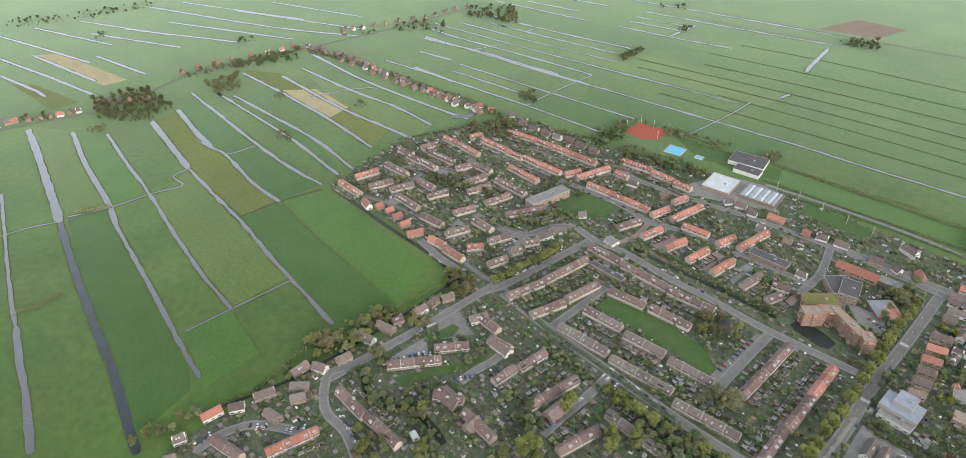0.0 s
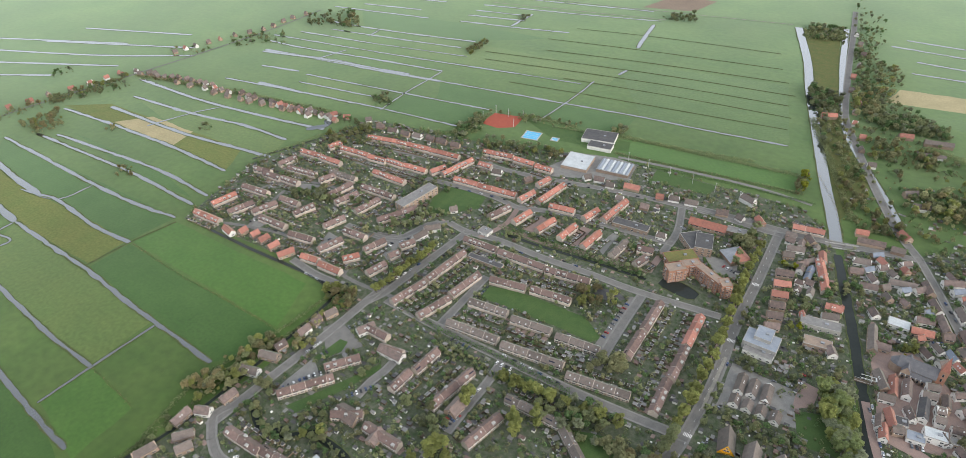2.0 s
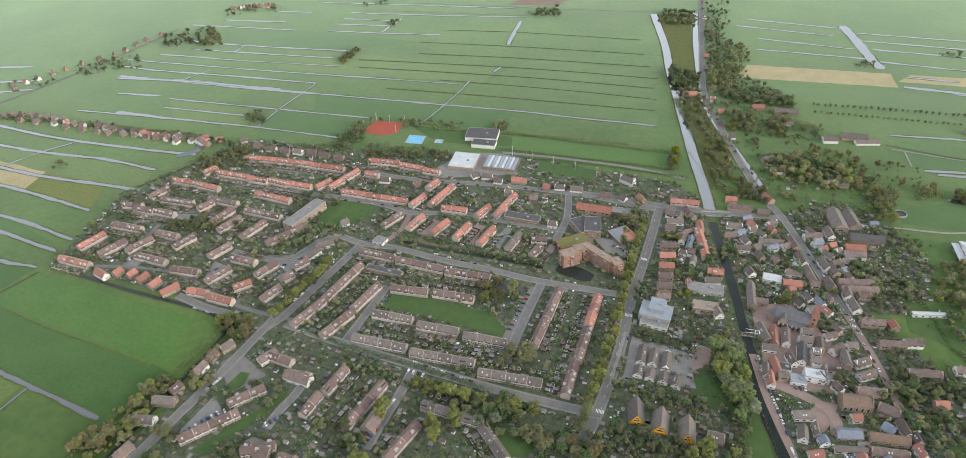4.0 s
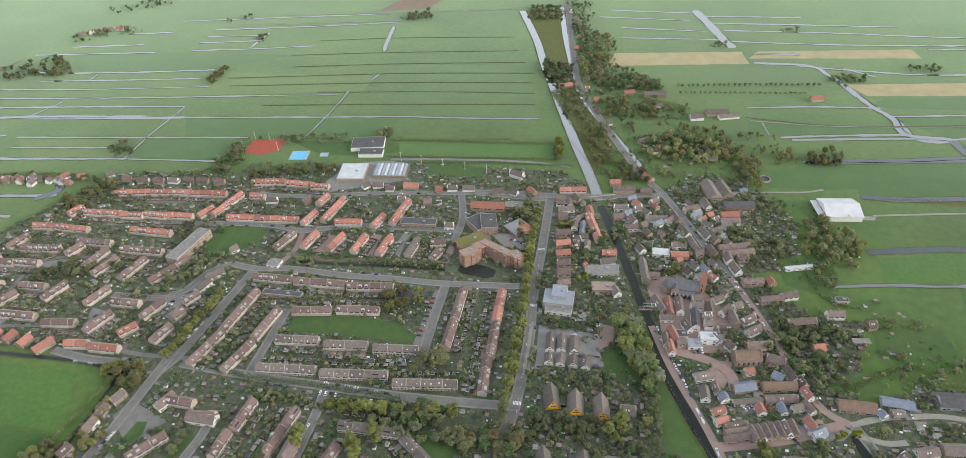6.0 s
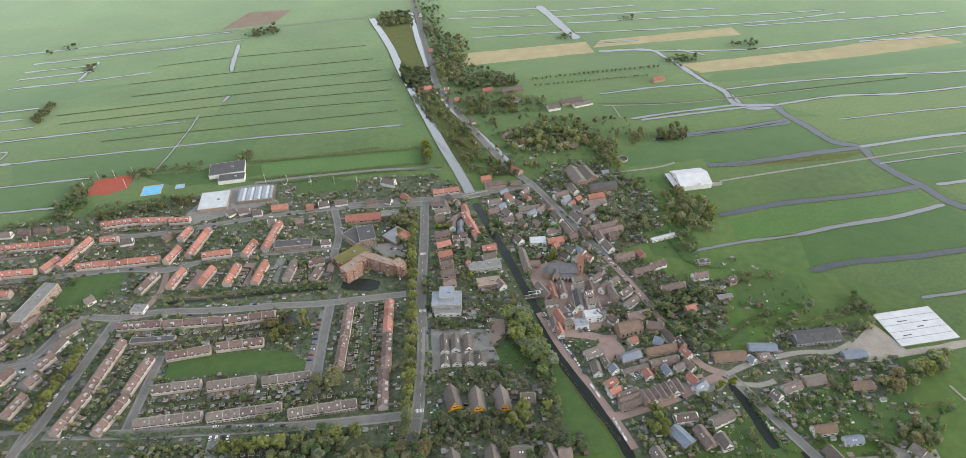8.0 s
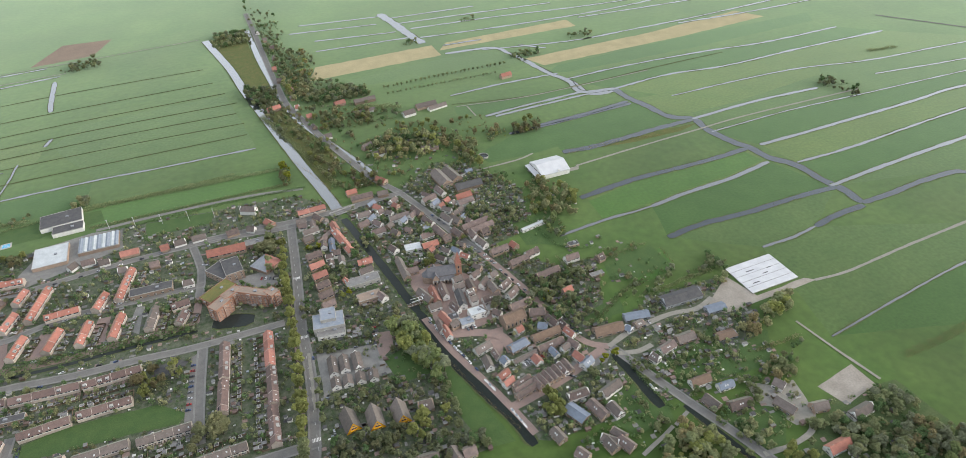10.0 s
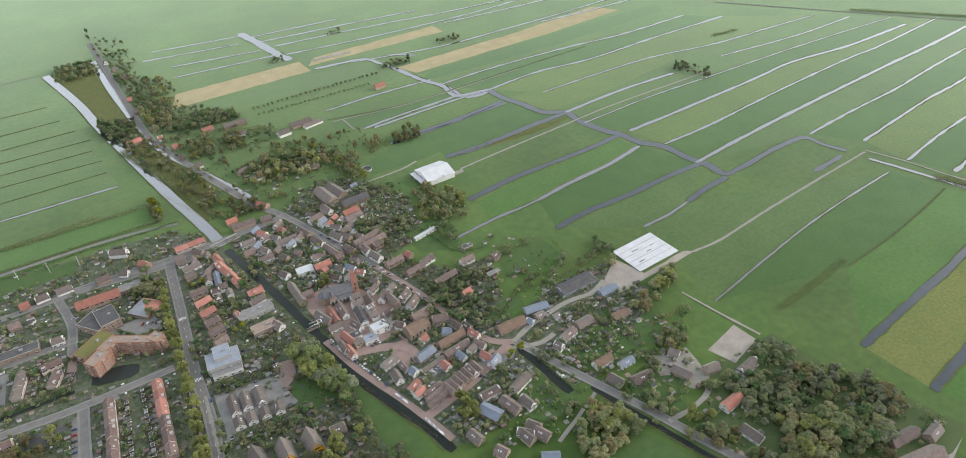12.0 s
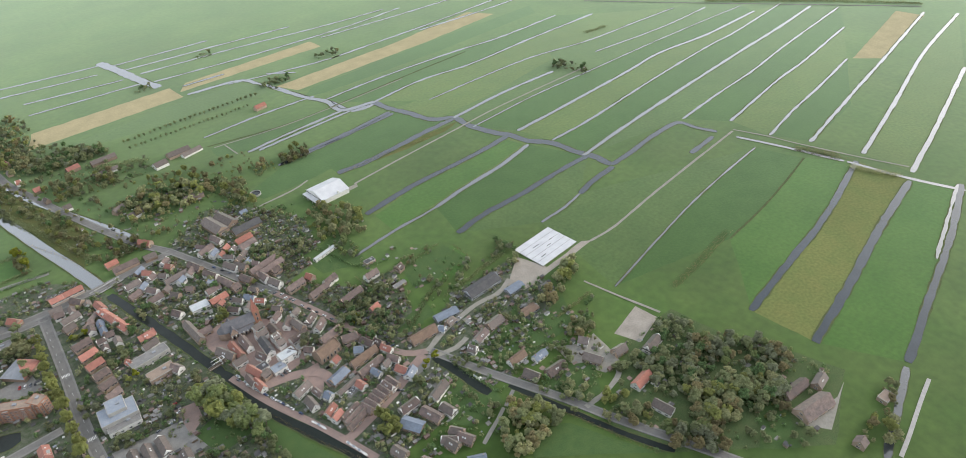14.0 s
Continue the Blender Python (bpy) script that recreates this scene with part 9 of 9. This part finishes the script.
parked(3, 60, 144.4, 483.7, 150.7, 471.7)
parked(3, 90, 104, 514.4, 113.9, 518.9)
parked(3, 90, 97.6, 395.2, 107.4, 397.1)
parked(7, 20, 120, 499, 130.9, 460.1)
parked(3, 90, 20.6, 428.5, 20.9, 412.7)
parked(2, 0, -27, 329.8, -25.3, 319.1)
parked(2, 0, -3.9, 406.1, 19.1, 410.6)
parked(2, 90, 243.2, 348.4, 253.9, 351.5)
parked(5, 90, -115.5, 490.2, -116.1, 529.4)
parked(4, 90, -72.5, 529.4, -58.1, 524.7)
parked(2, 0, -49.1, 586.6, -43.3, 578.2)
parked(2, 0, 166.4, 315, 160.8, 319.6)
parked(1, 0, 181.4, 297.4, 181.9, 291.2)
parked(2, 0, -33.4, 392.5, -35.9, 459.8)
parked(3, 90, 92, 472.2, 99.6, 475.5)
parked(2, 0, -127.8, 570.9, -120.7, 568.3)
moored(5, 76.3, 395.9, 89.5, 360.9)
moored(3, 95.7, 337.3, 100.5, 323.4)
moored(4, 106.2, 303.6, 111.7, 282.4)
moored(2, 70, 424.2, 74.6, 403.4)
moored(2, 217.9, 289.5, 218.8, 283)
moored(1, 80.7, 430.2, 76.1, 438.5)
parked(5, 0, -338.5, 344.1, -329.2, 387.1)
parked(7, 0, -198.7, 323.1, -139.8, 318.9)
parked(4, 0, -243.4, 461.3, -187.7, 458.7)
parked(7, 0, -283.1, 482.2, -184.5, 483.5)
parked(4, 0, -512.2, 350.6, -473.4, 354)
parked(3, 0, -446.2, 439.3, -477.2, 445.5)
parked(5, 0, -383, 517.3, -306.1, 525.5)
parked(5, 0, -267.7, 526, -192.1, 538)
parked(6, 0, -273.5, 588.2, -159.1, 607.5)
parked(3, 0, -578.3, 388.7, -568.3, 415.7)
parked(4, 0, 109.8, 578.6, 126.6, 538.9)
parked(5, 0, 150.6, 465.4, 165.2, 423.4)
parked(8, 0, 68.2, 418.8, 94.5, 344.7)
parked(3, 90, -359.8, 81.3, -346.2, 94.7)
